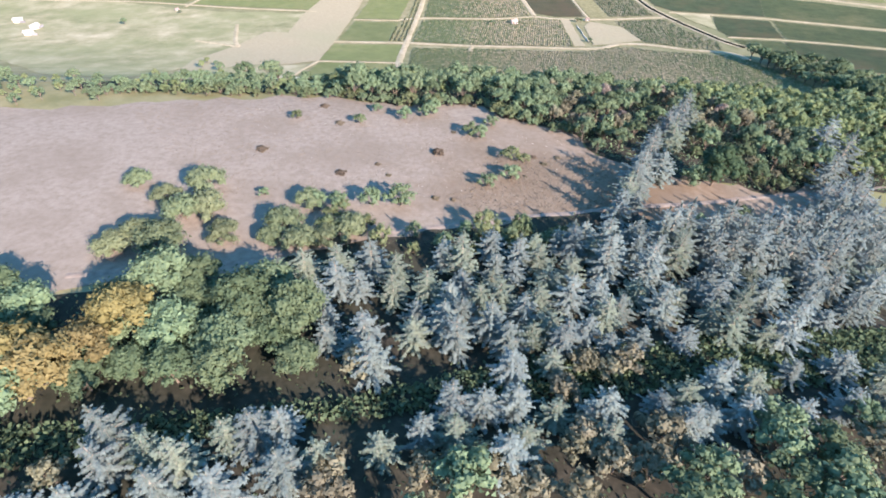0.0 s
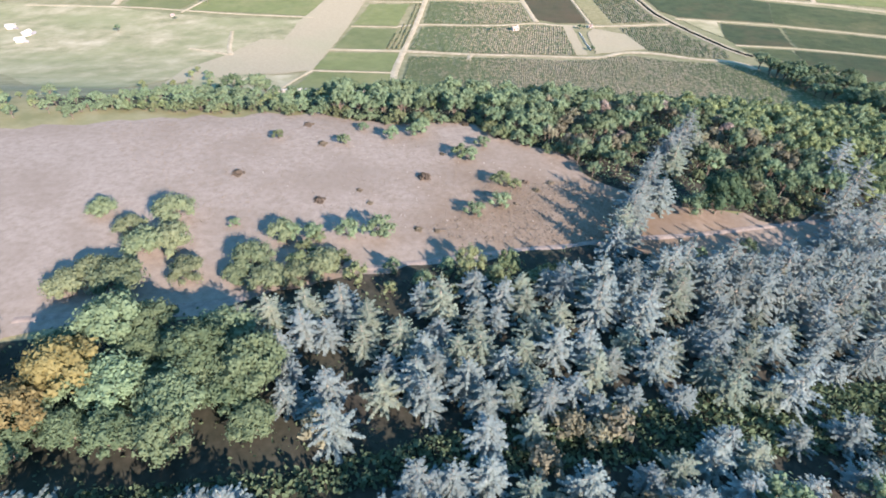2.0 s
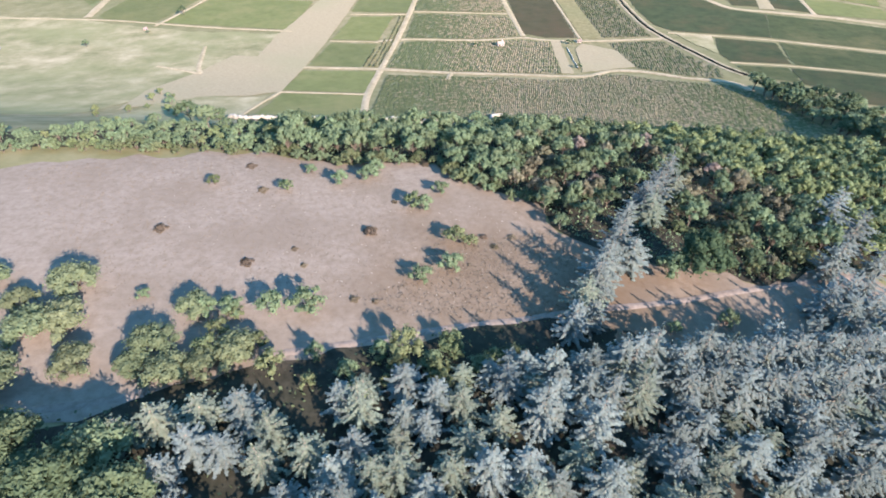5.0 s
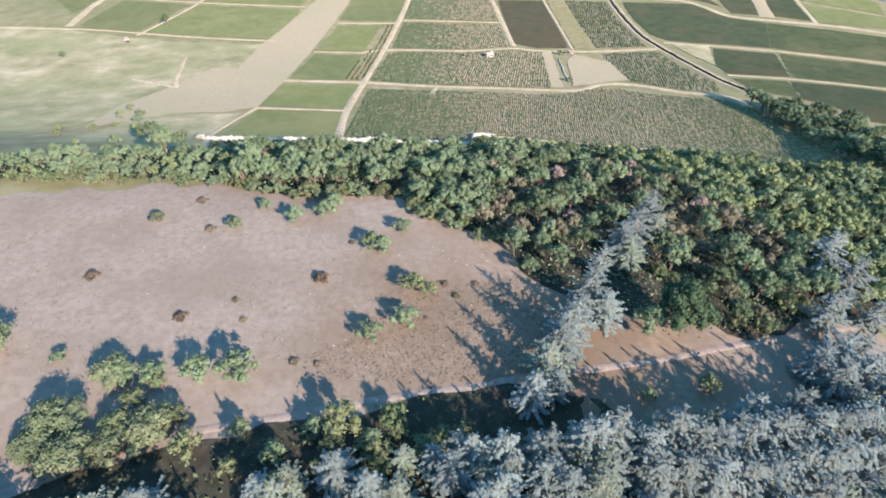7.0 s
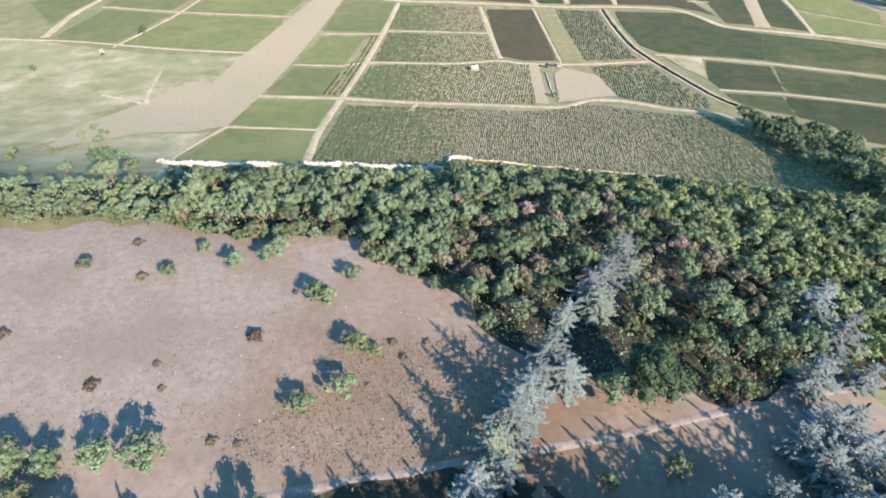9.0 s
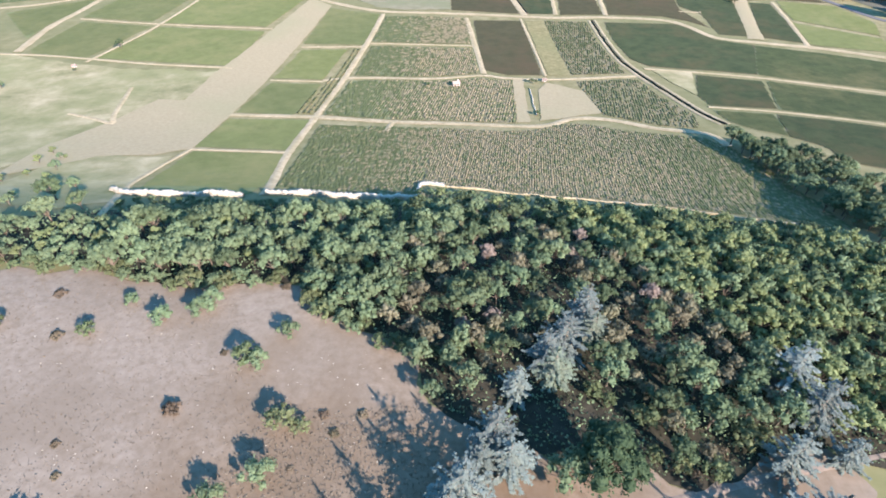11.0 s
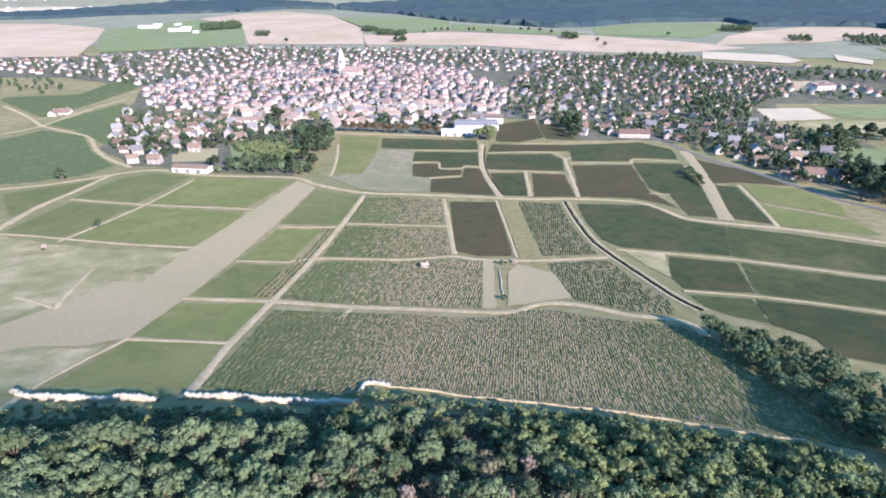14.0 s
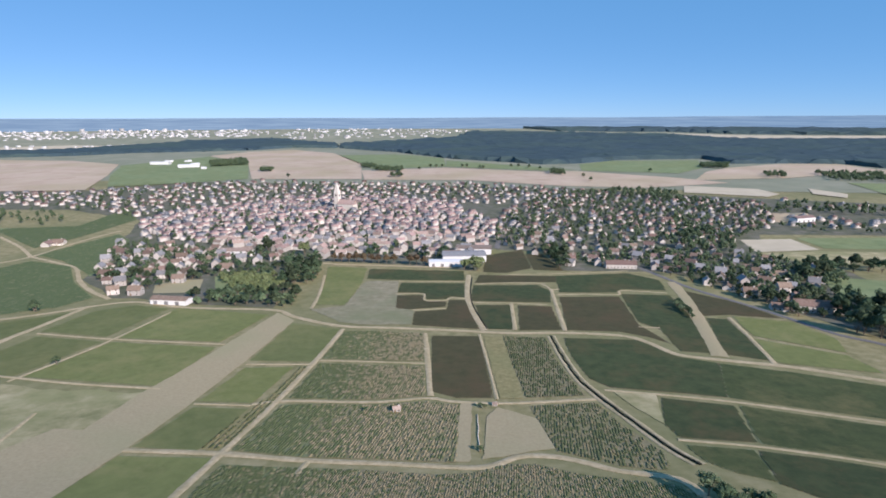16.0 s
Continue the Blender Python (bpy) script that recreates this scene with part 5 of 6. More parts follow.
plant([(21.0, 44.5), (24.7, 43.7), (27.3, 44.9), (16.9, 39.6), (16.6, 30.6), (18.3, 32.2), (-1.5, 26.6), (-11.1, 42.8), (5.9, 27.5), (8.2, 25.6), (-12.3, 26.2), (2.1, 25.4)], 7, [(olives, 3), (limes, 1)], 0.8, 1.1)
# Bramble added in a dark leaf colour to deepen the hollow's shade.
undergrowth("bramble_bank", [(-62, 30), (-44, 33), (-30, 35), (-12, 38), (6, 44), (20, 48), (44, 52), (66, 56), (80, 58), (80, 46), (44, 42), (10, 38), (-20, 33), (-50, 26)], 15000, 44, M_DARK_OAK, 0.2, 1.6, 0.4, "dark bramble added to deepen the shade between tree belts")
plant(scatter([(-52.9, 24.6), (-45.1, 25.5), (-33.6, 25.6), (-22.1, 26.3), (-10.1, 26.1), (8.3, 25.4), (21.2, 27.1), (19.2, 19.3), (-47.7, 17.7)], 6.0, 66), 8, [(olives, 4), (amber, 1), (oaks, 2)])

# ---- bushes of the meadow and along the track ----
for (x, y), s in zip([(10.5, 95.1), (16.0, 98.7), (10.1, 118.1), (13.4, 125.2), (20.2, 131.2), (-2.0, 131.1), (-3.9, 129.4), (-9.4, 126.8), (-17.1, 131.3)], (1.1, 1.1, 1.0, 0.9, 1.1, 1.2, 1.0, 1.0, 0.7)):
    bright_bushes[int(s * 10) % 2].put(x, y, 50 * s + x, s)
for (x, y), s in zip([(16.8, 107.2), (19.8, 106.3), (7.8, 119.0), (18.5, 130.1), (-20.8, 123.1), (-19.5, 83.7), (15.8, 133.9)], (0.95, 0.7, 0.8, 1.0, 0.75, 0.7, 1.0)):
    bushes[int(s * 10) % 2].put(x, y, 50 * s + x, s)
for (x, y), s in zip([(-0.5, 108.6), (22.5, 109.1), (28.4, 109.5), (24.6, 106.0), (-31.7, 132.8), (-26.0, 122.3), (-11.6, 97.5), (-14.4, 102.2), (-1.0, 89.1), (2.7, 88.9), (19.5, 100.2), (3.3, 120.3), (9.3, 137.6), (13.5, 138.0), (-22.1, 97.4), (-41.7, 106.4)], (0.8, 0.6, 0.6, 0.6, 0.9, 0.8, 0.5, 0.5, 0.6, 0.5, 0.4, 0.5, 0.7, 0.7, 0.9, 1.0)):
    dry_bushes[0].put(x, y, 50 * s + x, s, 0.8 if s < 0.85 else 0.6)
for (x, y), s in zip([(-20.9, 79.6), (-21.3, 75.5), (-14.2, 77.3), (-37.1, 124.1)], (0.9, 1.0, 0.9, 0.7)):
    bushes[int(s * 20) % 2].put(x, y, 50 * s + x, s)
thorns = [Kind(broadleaf, 160 + k, 5.2, 4.0, M_THORN, "spreading pale green hawthorn on dry grass", "hawthorn_tree", "tree", "shrubs of the meadow", 28, 90, 0.12, 0.24) for k in range(3)]
for k, (x, y, r) in enumerate([(-47.6, 88.2, 5.0), (-48.3, 77.6, 5.2), (-44.5, 79.5, 3.4), (-39.1, 72.0, 3.2), (-48.4, 68.0, 4.6), (-53.5, 70.5, 3.6), (-61.5, 88.6, 2.9), (-56.6, 67.0, 3.3), (-54.0, 83.5, 2.9), (-29.2, 75.8, 3.8), (-25.2, 70.8, 3.5), (-16.9, 75.4, 3.6), (-21.1, 72.6, 2.9), (-26.3, 84.3, 3.1), (-31.0, 72.0, 2.6)]):
    thorns[k % 3].put(x, y, 77 * k, r / 4.0, 0.95)
for x, y, r in ((-20.5, 84.6, 2.3), (-13.8, 85.3, 2.9), (-8.2, 85.8, 3.2), (-24.5, 84.2, 2.2), (-36.1, 87.3, 1.3)):
    bright_bushes[int(r * 10) % 2].put(x, y, 80 * r, r / 2.3)
for (x, y), s in zip([(0.7, 72.6), (8.9, 77.7), (16.0, 79.0), (25.7, 76.0), (-4.9, 76.1), (-10.8, 73.2), (5.0, 77.1), (13.2, 75.3), (20.6, 74.9), (65.3, 88.8), (54.7, 86.1)], (0.9, 1.3, 1.0, 1.1, 0.8, 1.0, 0.8, 0.9, 0.9, 0.9, 0.6)):
    (bright_bushes if s < 1 else bushes)[int(s * 20) % 2].put(x, y, 80 * s + x, s, 1.1)
lone = Kind(broadleaf, 111, 11.0, 5.6, M_DEEP_OAK, "broad round dark green oak beside the track", "oak_tree", "tree", "", 42, 80, 0.12, 0.26)
lone.put(64.0, 102.0)
bright_bushes[0].put(58.6, 100.7, 20, 1.5)
undergrowth("dry_tussocks", [(14.3, 111.3), (26.4, 109.4), (36.5, 112.8), (40.0, 105.1), (44.7, 96.2), (44.0, 90.2), (22.6, 86.3), (8.4, 85.6), (-0.7, 89.6), (6.4, 94.0), (11.6, 103.3)], 9000, 5, M_STRAW, 0.02, 0.2, 0.17, "tufts of brown dry grass and thistle")
undergrowth("dry_tussocks", [(-63.8, 132.7), (-27.5, 138.0), (1.5, 133.8), (14.3, 111.3), (6.4, 94.0), (-2.3, 89.5), (-27.2, 78.1), (-51.5, 90.6), (-82.1, 127.1)], 14000, 6, M_STRAW, 0.02, 0.14, 0.17, "tufts of pale dry grass")
# Dark tufts added over the litter so the floor reads as shaded.
undergrowth("bramble_scrub", WOOD_FLOOR, 20000, 7, M_DARK_OAK, 0.1, 1.1, 0.33, "dark bramble scrub added to darken the floor under trees")

# ---- the wooded scarp below the meadow ----
SCARP_LEFT = [(-95.5, 135.6), (-68.2, 138.9), (-48.5, 140.7), (-29.4, 142.5), (-25.5, 137.7), (0.4, 139.2), (13.7, 141.6), (17.0, 134.0), (23.2, 130.5), (30.2, 127.3)] + [(48.7, 178.5), (35.7, 169.7), (17.3, 169.9), (-2.6, 167.4), (-26.2, 164.0), (-52.4, 165.2), (-76.3, 158.6)]
SCARP_MID = [(30.2, 127.3), (35.7, 122.1), (43.6, 124.0), (51.7, 129.2), (64.1, 145.9), (64.4, 128.2), (65.5, 116.5), (73.4, 112.4), (72.9, 104.7), (78.8, 103.2), (91.3, 110.4), (99.6, 113.9), (99.6, 125.6), (85.5, 142.7), (74.8, 164.2), (62.9, 179.3), (46.8, 184.6), (29.7, 183.8)]
SCARP_RIGHT = [(46.8, 184.6), (62.9, 179.3), (74.8, 164.2), (85.5, 142.7), (99.6, 125.6), (99.6, 113.9), (113.3, 109.7), (128.2, 115.9), (148.0, 143.8)] + [(146.2, 164.3), (136.3, 171.7), (119.3, 175.0), (99.9, 182.1), (78.5, 185.1)]


CEDAR_LINE = [(36, 83), (43, 93.5), (50, 104), (54, 114), (62, 122.5), (67, 131)]


def lane_gap(x, y):
    """The lane through the wood, the cedar line with its open ground, and the lone oak."""
    if abs(x - 62 - (y - 170) * -0.35) < 2.2 and 165 < y < 190:
        return True
    p = Vector((x, y, 0))
    near = min((p - Vector((*a, 0)).lerp(Vector((*b, 0)), k / 4)).length for a, b in zip(CEDAR_LINE, CEDAR_LINE[1:]) for k in range(5))
    return near < 4.6 or math.hypot(x - 64.5, y - 102.5) < 8.5 or bool(inside([(48, 100), (54, 118), (61, 117), (66, 110), (60, 98)], x, y))


TALL = (0.95, 1.3)
plant([q for q in scatter(SCARP_LEFT, 3.8, 29, lane_gap) if q[0] < -32], 29, [(oaks, 5), (limes, 2)], 0.42, 0.62, (0.8, 1.05))
plant([q for q in scatter(SCARP_LEFT, 4.0, 21, lane_gap) if q[0] >= -32], 21, [(oaks, 8), (limes, 1), (dark_oaks, 1)], 0.6, 0.9, TALL)
plant(scatter([(33.4, 120.8), (40.9, 122.1), (51.1, 129.2), (60.4, 138.4), (62.9, 125.5), (51.3, 119.3), (40.2, 111.6), (36.3, 114.9)], 3.7, 27, lane_gap), 27, [(olives, 4), (oaks, 3), (dark_oaks, 2), (pinks, 0.5)], 0.5, 0.8, TALL)
plant(scatter(SCARP_MID, 3.9, 22, lane_gap), 22, [(oaks, 3), (olives, 5), (dark_oaks, 3), (pinks, 0.7)], 0.55, 0.85, TALL)
plant(scatter([(-90, 126), (-112, 123), (-150, 118), (-155, 140), (-115, 147), (-90, 146)], 4.4, 30), 30, [(oaks, 4), (limes, 3)], 0.38, 0.58, (0.75, 1.0))
# the close hazel thicket, past counting
thicket_kinds = [Kind(broadleaf, 170 + k, 4.6, 1.9, m, "bushy yellow-green hazel in a close thicket", "hazel_bush", "shrub", "", 8, 30, 0.1, 0.26) for k, m in enumerate((M_THICKET, M_THICKET, M_OAK, M_DARK_OAK))]
trng = random.Random(23)
thicket = [set_down(thicket_kinds[trng.choice((0, 0, 1, 1, 0, 2, 3))], x, y, trng.uniform(0, 360), trng.uniform(0.7, 1.35), trng.uniform(0.85, 1.2)) for x, y in scatter(SCARP_RIGHT, 2.9, 23, lane_gap)]
crowd("hazel_thicket", thicket, "close yellow-green hazel thicket on the slope", "thicket")
undergrowth("hazel_scrub", SCARP, 30000, 24, M_OAK, 0.1, 1.3, 0.3, "green hazel scrub under the trees of the slope")

rim = random.Random(25)
young = []
saplings = [Kind(broadleaf, 150, 2.9, 1.5, M_LIME, "young bright green hazel beside the vineyard wall", "hazel_sapling", "shrub", "", 7, 20, 0.1, 0.28), Kind(broadleaf, 151, 2.9, 1.5, M_OAK, "young green hazel beside the vineyard wall", "hazel_sapling", "shrub", "", 7, 20, 0.1, 0.28)]
for q in smooth_line([(8.0, 174.5), (15.0, 175.3), (33.2, 177.2)], 3.6):
    rim.choice(oaks + dark_oaks).put(q.x + rim.uniform(-1, 1), q.y + rim.uniform(-1, 1), rim.uniform(0, 360), rim.uniform(0.4, 0.62), 0.9)
for q in smooth_line([(32.1, 197.9), (40.3, 197.5), (56.6, 194.6), (80.0, 191.1), (102.3, 187.4), (122.9, 180.3), (139.6, 177.4)], 2.6):
    young.append(set_down(rim.choice(saplings), q.x + rim.uniform(-1, 1), q.y + rim.uniform(-1, 1), rim.uniform(0, 360), rim.uniform(0.9, 1.35), 0.9))
for x, y in scatter([(-54.3, 185.5), (-18.0, 187.2), (31.4, 188.9), (32.7, 179.6), (-8.0, 175.8), (-43.8, 172.1)], 2.6, 28):
    young.append(set_down(rim.choice(saplings), x, y, rim.uniform(0, 360), rim.uniform(0.45, 0.95), 0.95))
crowd("young_growth", young, "young green hazel growth along the vineyard wall", "shrubs")
for q in smooth_line([(-28.9, 141.4), (-16.5, 138.0), (0.6, 138.3), (12.6, 140.0), (17.2, 131.8), (23.2, 129.6), (35.7, 122.5), (43.6, 124.3), (51.6, 128.7)], 2.6):
    rim.choice(bushes + bright_bushes).put(q.x + rim.uniform(-1, 1), q.y + rim.uniform(-2.2, 1.0), rim.uniform(0, 360), rim.uniform(0.55, 1.1))
for q in smooth_line([(-94.9, 135.0), (-67.5, 137.9), (-47.9, 139.7), (-28.7, 140.9)], 3.0):
    rim.choice(bushes + bright_bushes).put(q.x + rim.uniform(-1, 1), q.y + rim.uniform(-1, 1.5), rim.uniform(0, 360), rim.uniform(0.5, 0.95))
for q in smooth_line([(65.5, 116.5), (73.0, 111.0), (73.2, 104.1), (78.6, 102.7), (91.0, 109.7)], 3.2):
    rim.choice(bushes + dry_bushes).put(q.x + rim.uniform(-1, 1), q.y + rim.uniform(-0.5, 1.5), rim.uniform(0, 360), rim.uniform(0.55, 1.1))
for x, y in scatter([(-11.2, 67.0), (-4.9, 73.5), (5.1, 76.6), (16.0, 78.1), (28.9, 75.3), (28.8, 72.0), (16.7, 71.4), (2.7, 67.7)], 3.6, 26):
    rim.choice(bushes + bright_bushes + bushes).put(x, y, rim.uniform(0, 360), rim.uniform(0.4, 0.95), 1.15)

# ---- the tall hedge beside the vines, trees of the rough grass ----
HEDGE = [(144.6, 248.9), (157.8, 239.1), (168.4, 226.7), (179.5, 208.8), (187.9, 185.0), (155.1, 151.1), (149.7, 170.0), (150.9, 183.7), (152.6, 199.7), (149.9, 219.4), (144.1, 234.9)]
plant(scatter(HEDGE, 4.2, 31), 31, [(dark_oaks, 6), (oaks, 2)], 0.75, 1.08)
plant([(134.0, 170.3), (139.6, 168.9), (142.0, 163.5), (134.1, 164.8), (133.0, 172.7), (144.0, 161.6), (137.1, 161.1)], 34, [(oaks, 1), (dark_oaks, 1)], 0.6, 0.8)
plant([(-80.8, 195.2), (-72.7, 195.8), (-101.8, 219.5), (-96.0, 225.0), (-89.1, 176.5), (-97.9, 224.6), (-176.3, 303.1), (-106.6, 191.8), (-103.5, 229.3), (-101.2, 202.0), (-98.2, 208.8), (-84.0, 186.0), (-78.0, 178.0), (-92.0, 214.0), (-112.0, 200.0), (-88.0, 204.0)], 35, [(limes, 3), (oaks, 1)], 0.35, 0.65)
plant([(-70.4, 184.4), (-56.4, 175.5), (-244, 471), (236, 494), (235, 483), (-149.8, 365.6)], 33, [(oaks, 2), (dark_oaks, 2)], 0.7, 1.1)

stone_wall([(78.0, 168.5), (79.5, 165.0), (81.5, 161.5)], 1.6, 1.8, "pale limestone outcrop between the trees", seed=12, name="rock_outcrop")


def stones(poly, count, seed):
    """Small pale stones strewn over dry grass."""
    rng = np.random.default_rng(seed)
    xs, ys = [q[0] for q in poly], [q[1] for q in poly]
    x, y = rng.uniform(min(xs), max(xs), count * 3), rng.uniform(min(ys), max(ys), count * 3)
    keep = inside(poly, x, y)
    x, y = x[keep][:count], y[keep][:count]
    n = len(x)
    s = rng.uniform(0.05, 0.17, n)
    c = np.stack([x, y, terrain(x, y) + 0.1], -1)
    spikes = [np.array(d) for d in ((1, 0, 0), (0, 1, 0), (-1, 0, 0), (0, -1, 0), (0, 0, 0.7), (0, 0, -0.7))]
    verts = np.stack([c + d * (s * rng.uniform(0.6, 1.2, n))[:, None] for d in spikes], 1).reshape(-1, 3)
    base = np.arange(n) * 6
    faces = np.concatenate([np.stack([base + a, base + (a + 1) % 4, base + t], -1) for a in range(4) for t in (4, 5)])
    tagged(array_mesh("strewn_stones", verts, faces, M_STONE), "small pale stones strewn over dry grass", "stones", kind="stuff")


stones([(-21.0, 103.6), (-3.0, 116.0), (19.0, 125.6), (36.7, 118.7), (39.8, 102.7), (27.3, 89.3), (6.9, 85.5), (-7.1, 91.2)], 160, 9)
stones([(-61.1, 128.8), (-30.0, 135.5), (2.0, 131.8), (12.5, 123.5), (-9.2, 109.7), (-40.1, 97.6)], 70, 10)

# ---- huts among the vines ----
hut = house(5.0, 4.0, 2.6, 0.55, M_OLD_ROOF, "small pale stone vineyard hut with a tiled roof", True, name="vineyard_hut", group="")
(hx, hy), = [(41.8, 312.5)]
SMALL = Matrix.Diagonal((0.66, 0.66, 0.66, 1))
hut.matrix_basis = pose(hx, hy, zt(hx, hy), 0, 0, 12) @ SMALL
for (x, y), turn in zip([(85.4, 319.8)] + [(-159.5, 334.7)], (-8, 20)):
    copy_thing(hut, pose(x, y, zt(x, y), 0, 0, turn) @ SMALL)
plant([(78.7, 317.1), (80.6, 315.9), (76.8, 275.2)], 41, [(dark_oaks, 1)], 0.3, 0.4)
plant([(-155.8, 329.1), (28.3, 311.7)], 42, [(dark_oaks, 1)], 0.3, 0.4)
ruin = [(77.1, 309.2), (76.4, 275.2)]
stone_wall(ruin, 0.45, 0.4, "low ruined stone wall beside a hut", seed=9, name="ruined_wall")

# ---- the village ----
TOWN = [(-279, 575), (-360, 764), (-414, 902), (-594, 995), (-906, 992), (-1150, 1224), (-746, 1226), (-656, 1325), (-475, 1467), (-219, 1417), (99, 1417), (308, 1298), (651, 1136), (998, 1009), (788, 796), (473, 809), (407, 698), (453, 621), (432, 476), (349, 384), (328, 453), (311, 511), (276, 618), (175, 616), (168, 709), (110, 720), (86, 614), (17, 638), (-70, 657), (-88, 636), (-74, 487), (-142, 494), (-192, 510), (-213, 513)]
drape("village_ground", TOWN, M_TOWN, lift=0.1, step=40.0, ragged=3.0, label="gardens, yards and lanes of the village", category="ground")
drape("village_field", [(426, 774), (492, 779), (490, 720), (411, 707)], M_PALE_FIELD, lift=0.3, step=25.0, label="pale stubble field inside the village", category="field")
drape("village_field", [(503, 785), (619, 790), (749, 792), (679, 717), (569, 724), (500, 726)], M_GREEN_FIELD, lift=0.3, step=25.0, label="green field inside the village", category="field")
drape("village_field", [(408, 701), (484, 711), (671, 708), (614, 648), (445, 650)], M_SCRUBLAND, lift=0.3, step=25.0, label="dry grass field beside the village", category="field")
drape("village_field", [(411, 598), (461, 582), (523, 551), (452, 476), (392, 492), (379, 521)], M_GREEN_FIELD, lift=0.3, step=25.0, label="dark green crop field beside the village", category="field")
drape("village_field", [(557, 972), (634, 973), (599, 903), (536, 894)], M_TAN_FIELD, lift=0.3, step=25.0, label="tan stubble field beside the village", category="field")
drape("village_field", [(-209, 570), (-168, 577), (-152, 532), (-188, 528)], M_PLOUGH, lift=0.3, step=25.0, label="bare brown field behind a barn", category="field")
drape("village_field", [(-162, 588), (-115, 611), (-88, 530), (-122, 520), (-144, 548)], M_GREEN_FIELD, lift=0.3, step=25.0, label="green paddock beside trees", category="field")
drape("village_field", [(-71, 721), (-12, 728), (-8, 697), (-65, 691)], M_GREEN_FIELD, lift=0.3, step=25.0, label="small green park lawn", category="field")

SUBURB = "pale rendered village house with a brown tiled roof"
OLD = "old stone town house with a pinkish tiled roof"
homes = [Kind(house, 9.5, 7, 4.9, 0.75, M_ROOF, SUBURB, True), Kind(house, 11, 7.5, 3.1, 0.7, M_ROOF, SUBURB, True, None, "houses of the village", "house", 2.5),
         Kind(house, 8.5, 7, 5.0, 0.9, M_SLATE, "white rendered house with a grey roof", True)]
far_homes = [Kind(house, 10, 7.2, 4.2, 0.75, M_ROOF, SUBURB, False), Kind(house, 8.2, 7, 5.0, 0.9, M_ROOF, SUBURB, False),
             Kind(house, 9.5, 7.5, 3.6, 0.7, M_SLATE, "white rendered house with a grey roof", False)]
old_homes = [Kind(house, 12, 7.5, 6.0, 0.7, M_OLD_ROOF, OLD, False), Kind(house, 15.5, 8, 5.6, 0.65, M_OLD_ROOF, OLD, False),
             Kind(house, 9, 7.5, 6.6, 0.8, M_OLD_ROOF, OLD, False), Kind(house, 10.5, 8, 5.6, 0.8, M_SLATE, "old town house with a grey roof", False)]
used = []


masses = []


def settle(poly, spacing, seed, kinds, turns, low=0.85, high=1.2, single=0):
    """Houses over a quarter, in the directions of its streets: the nearest singly, the rest as one mass."""
    rng = random.Random(seed)
    for k, (x, y) in enumerate(sorted(scatter(poly, spacing, seed), key=lambda q: q[0] ** 2 + q[1] ** 2)):
        if all((x - a) ** 2 + (y - b) ** 2 > (spacing * 0.55) ** 2 for a, b in used):
            kind, spot = rng.choice(kinds), (x, y, rng.choice(turns) + rng.uniform(-15, 15), rng.uniform(low, high), rng.uniform(0.9, 1.1), 0.3)
            if k < single:
                kind.put(*spot)
            else:
                masses.append(set_down(kind, *spot))
            used.append((x, y))


def building(ob, xy, turn):
    ob.matrix_basis = pose(xy[0], xy[1], zt(*xy), 0, 0, turn)
    used.append(xy)


FRONT = [(311, 491), (340, 488), (371, 593), (236, 636), (266, 625), (-264, 586), (-185, 566), (309, 529), (-200, 524)]
for (xy, turn, kind) in zip(FRONT, (-14, -10, -8, -5, 80, 5, 10, -12, 4), (1, 1, 1, 1, 0, 1, 0, 0, 0)):
    homes[kind].put(xy[0], xy[1], turn, 1.25 if kind else 1.1, 1.0, sink=0.3)
    used.append(xy)
terrace = house(34, 10, 5.6, 0.7, M_ROOF, "long white terrace with a red tiled roof", True, name="terraced_house", group="")
building(terrace, [(336, 485)][0], -12)
terrace2 = house(30, 10, 4.6, 0.6, M_ROOF, "long white house with a red tiled roof", True, name="long_house", group="")
building(terrace2, [(234, 631)][0], -4)
barn = shed(30, 10, 4.2, M_WHITE, M_ROOF, "long low white barn with a reddish roof", "barn", 0.35)
building(barn, [(-156, 498)][0], -6)
halls = shed(46, 24, 7.0, M_WHITE, M_SLATE, "large grey-roofed winery hall at the village edge")
building(halls, [(76, 665)][0], 4)
white_hall = shed(34, 12, 5.0, M_WHITE, M_WHITE, "low white cladded warehouse at the vineyard edge")
building(white_hall, [(57, 638)][0], 2)
hall2 = shed(40, 20, 6.5, M_WHITE, M_OLD_ROOF, "broad winery hall with a pale roof")
building(hall2, [(88, 702)][0], -4)
school = shed(36, 13, 6.0, M_WHITE, M_OLD_ROOF, "long white public building with a tiled roof", "public_building", 0.4)
building(school, [(-178, 683)][0], 6)
farm = shed(60, 26, 9.0, M_WHITE, M_WHITE, "large white farm hall in open fields", "farm_hall")
building(farm, [(-928, 1916)][0], 5)
(fx, fy), = [(-779, 1808)]
copy_thing(farm, pose(fx, fy, zt(fx, fy), 0, 0, 20))
for fx, fy, turn, wide, deep in ((-948, 2008, 30, 0.45, 0.6), (-816, 1832, -15, 0.3, 0.5), (-800, 1892, 50, 0.5, 0.5), (-706, 1752, 10, 0.25, 0.45), (-890, 2030, 80, 0.35, 0.6)):
    copy_thing(farm, pose(fx, fy, zt(fx, fy), 0, 0, turn) @ Matrix.Diagonal((wide, deep, 0.75, 1)))
(fx, fy), = [(582, 903)]
copy_thing(school, pose(fx, fy, zt(fx, fy), 0, 0, 20))
spire = church("pale stone village church with a pointed spire")
building(spire, [(-132, 999)][0], -20)

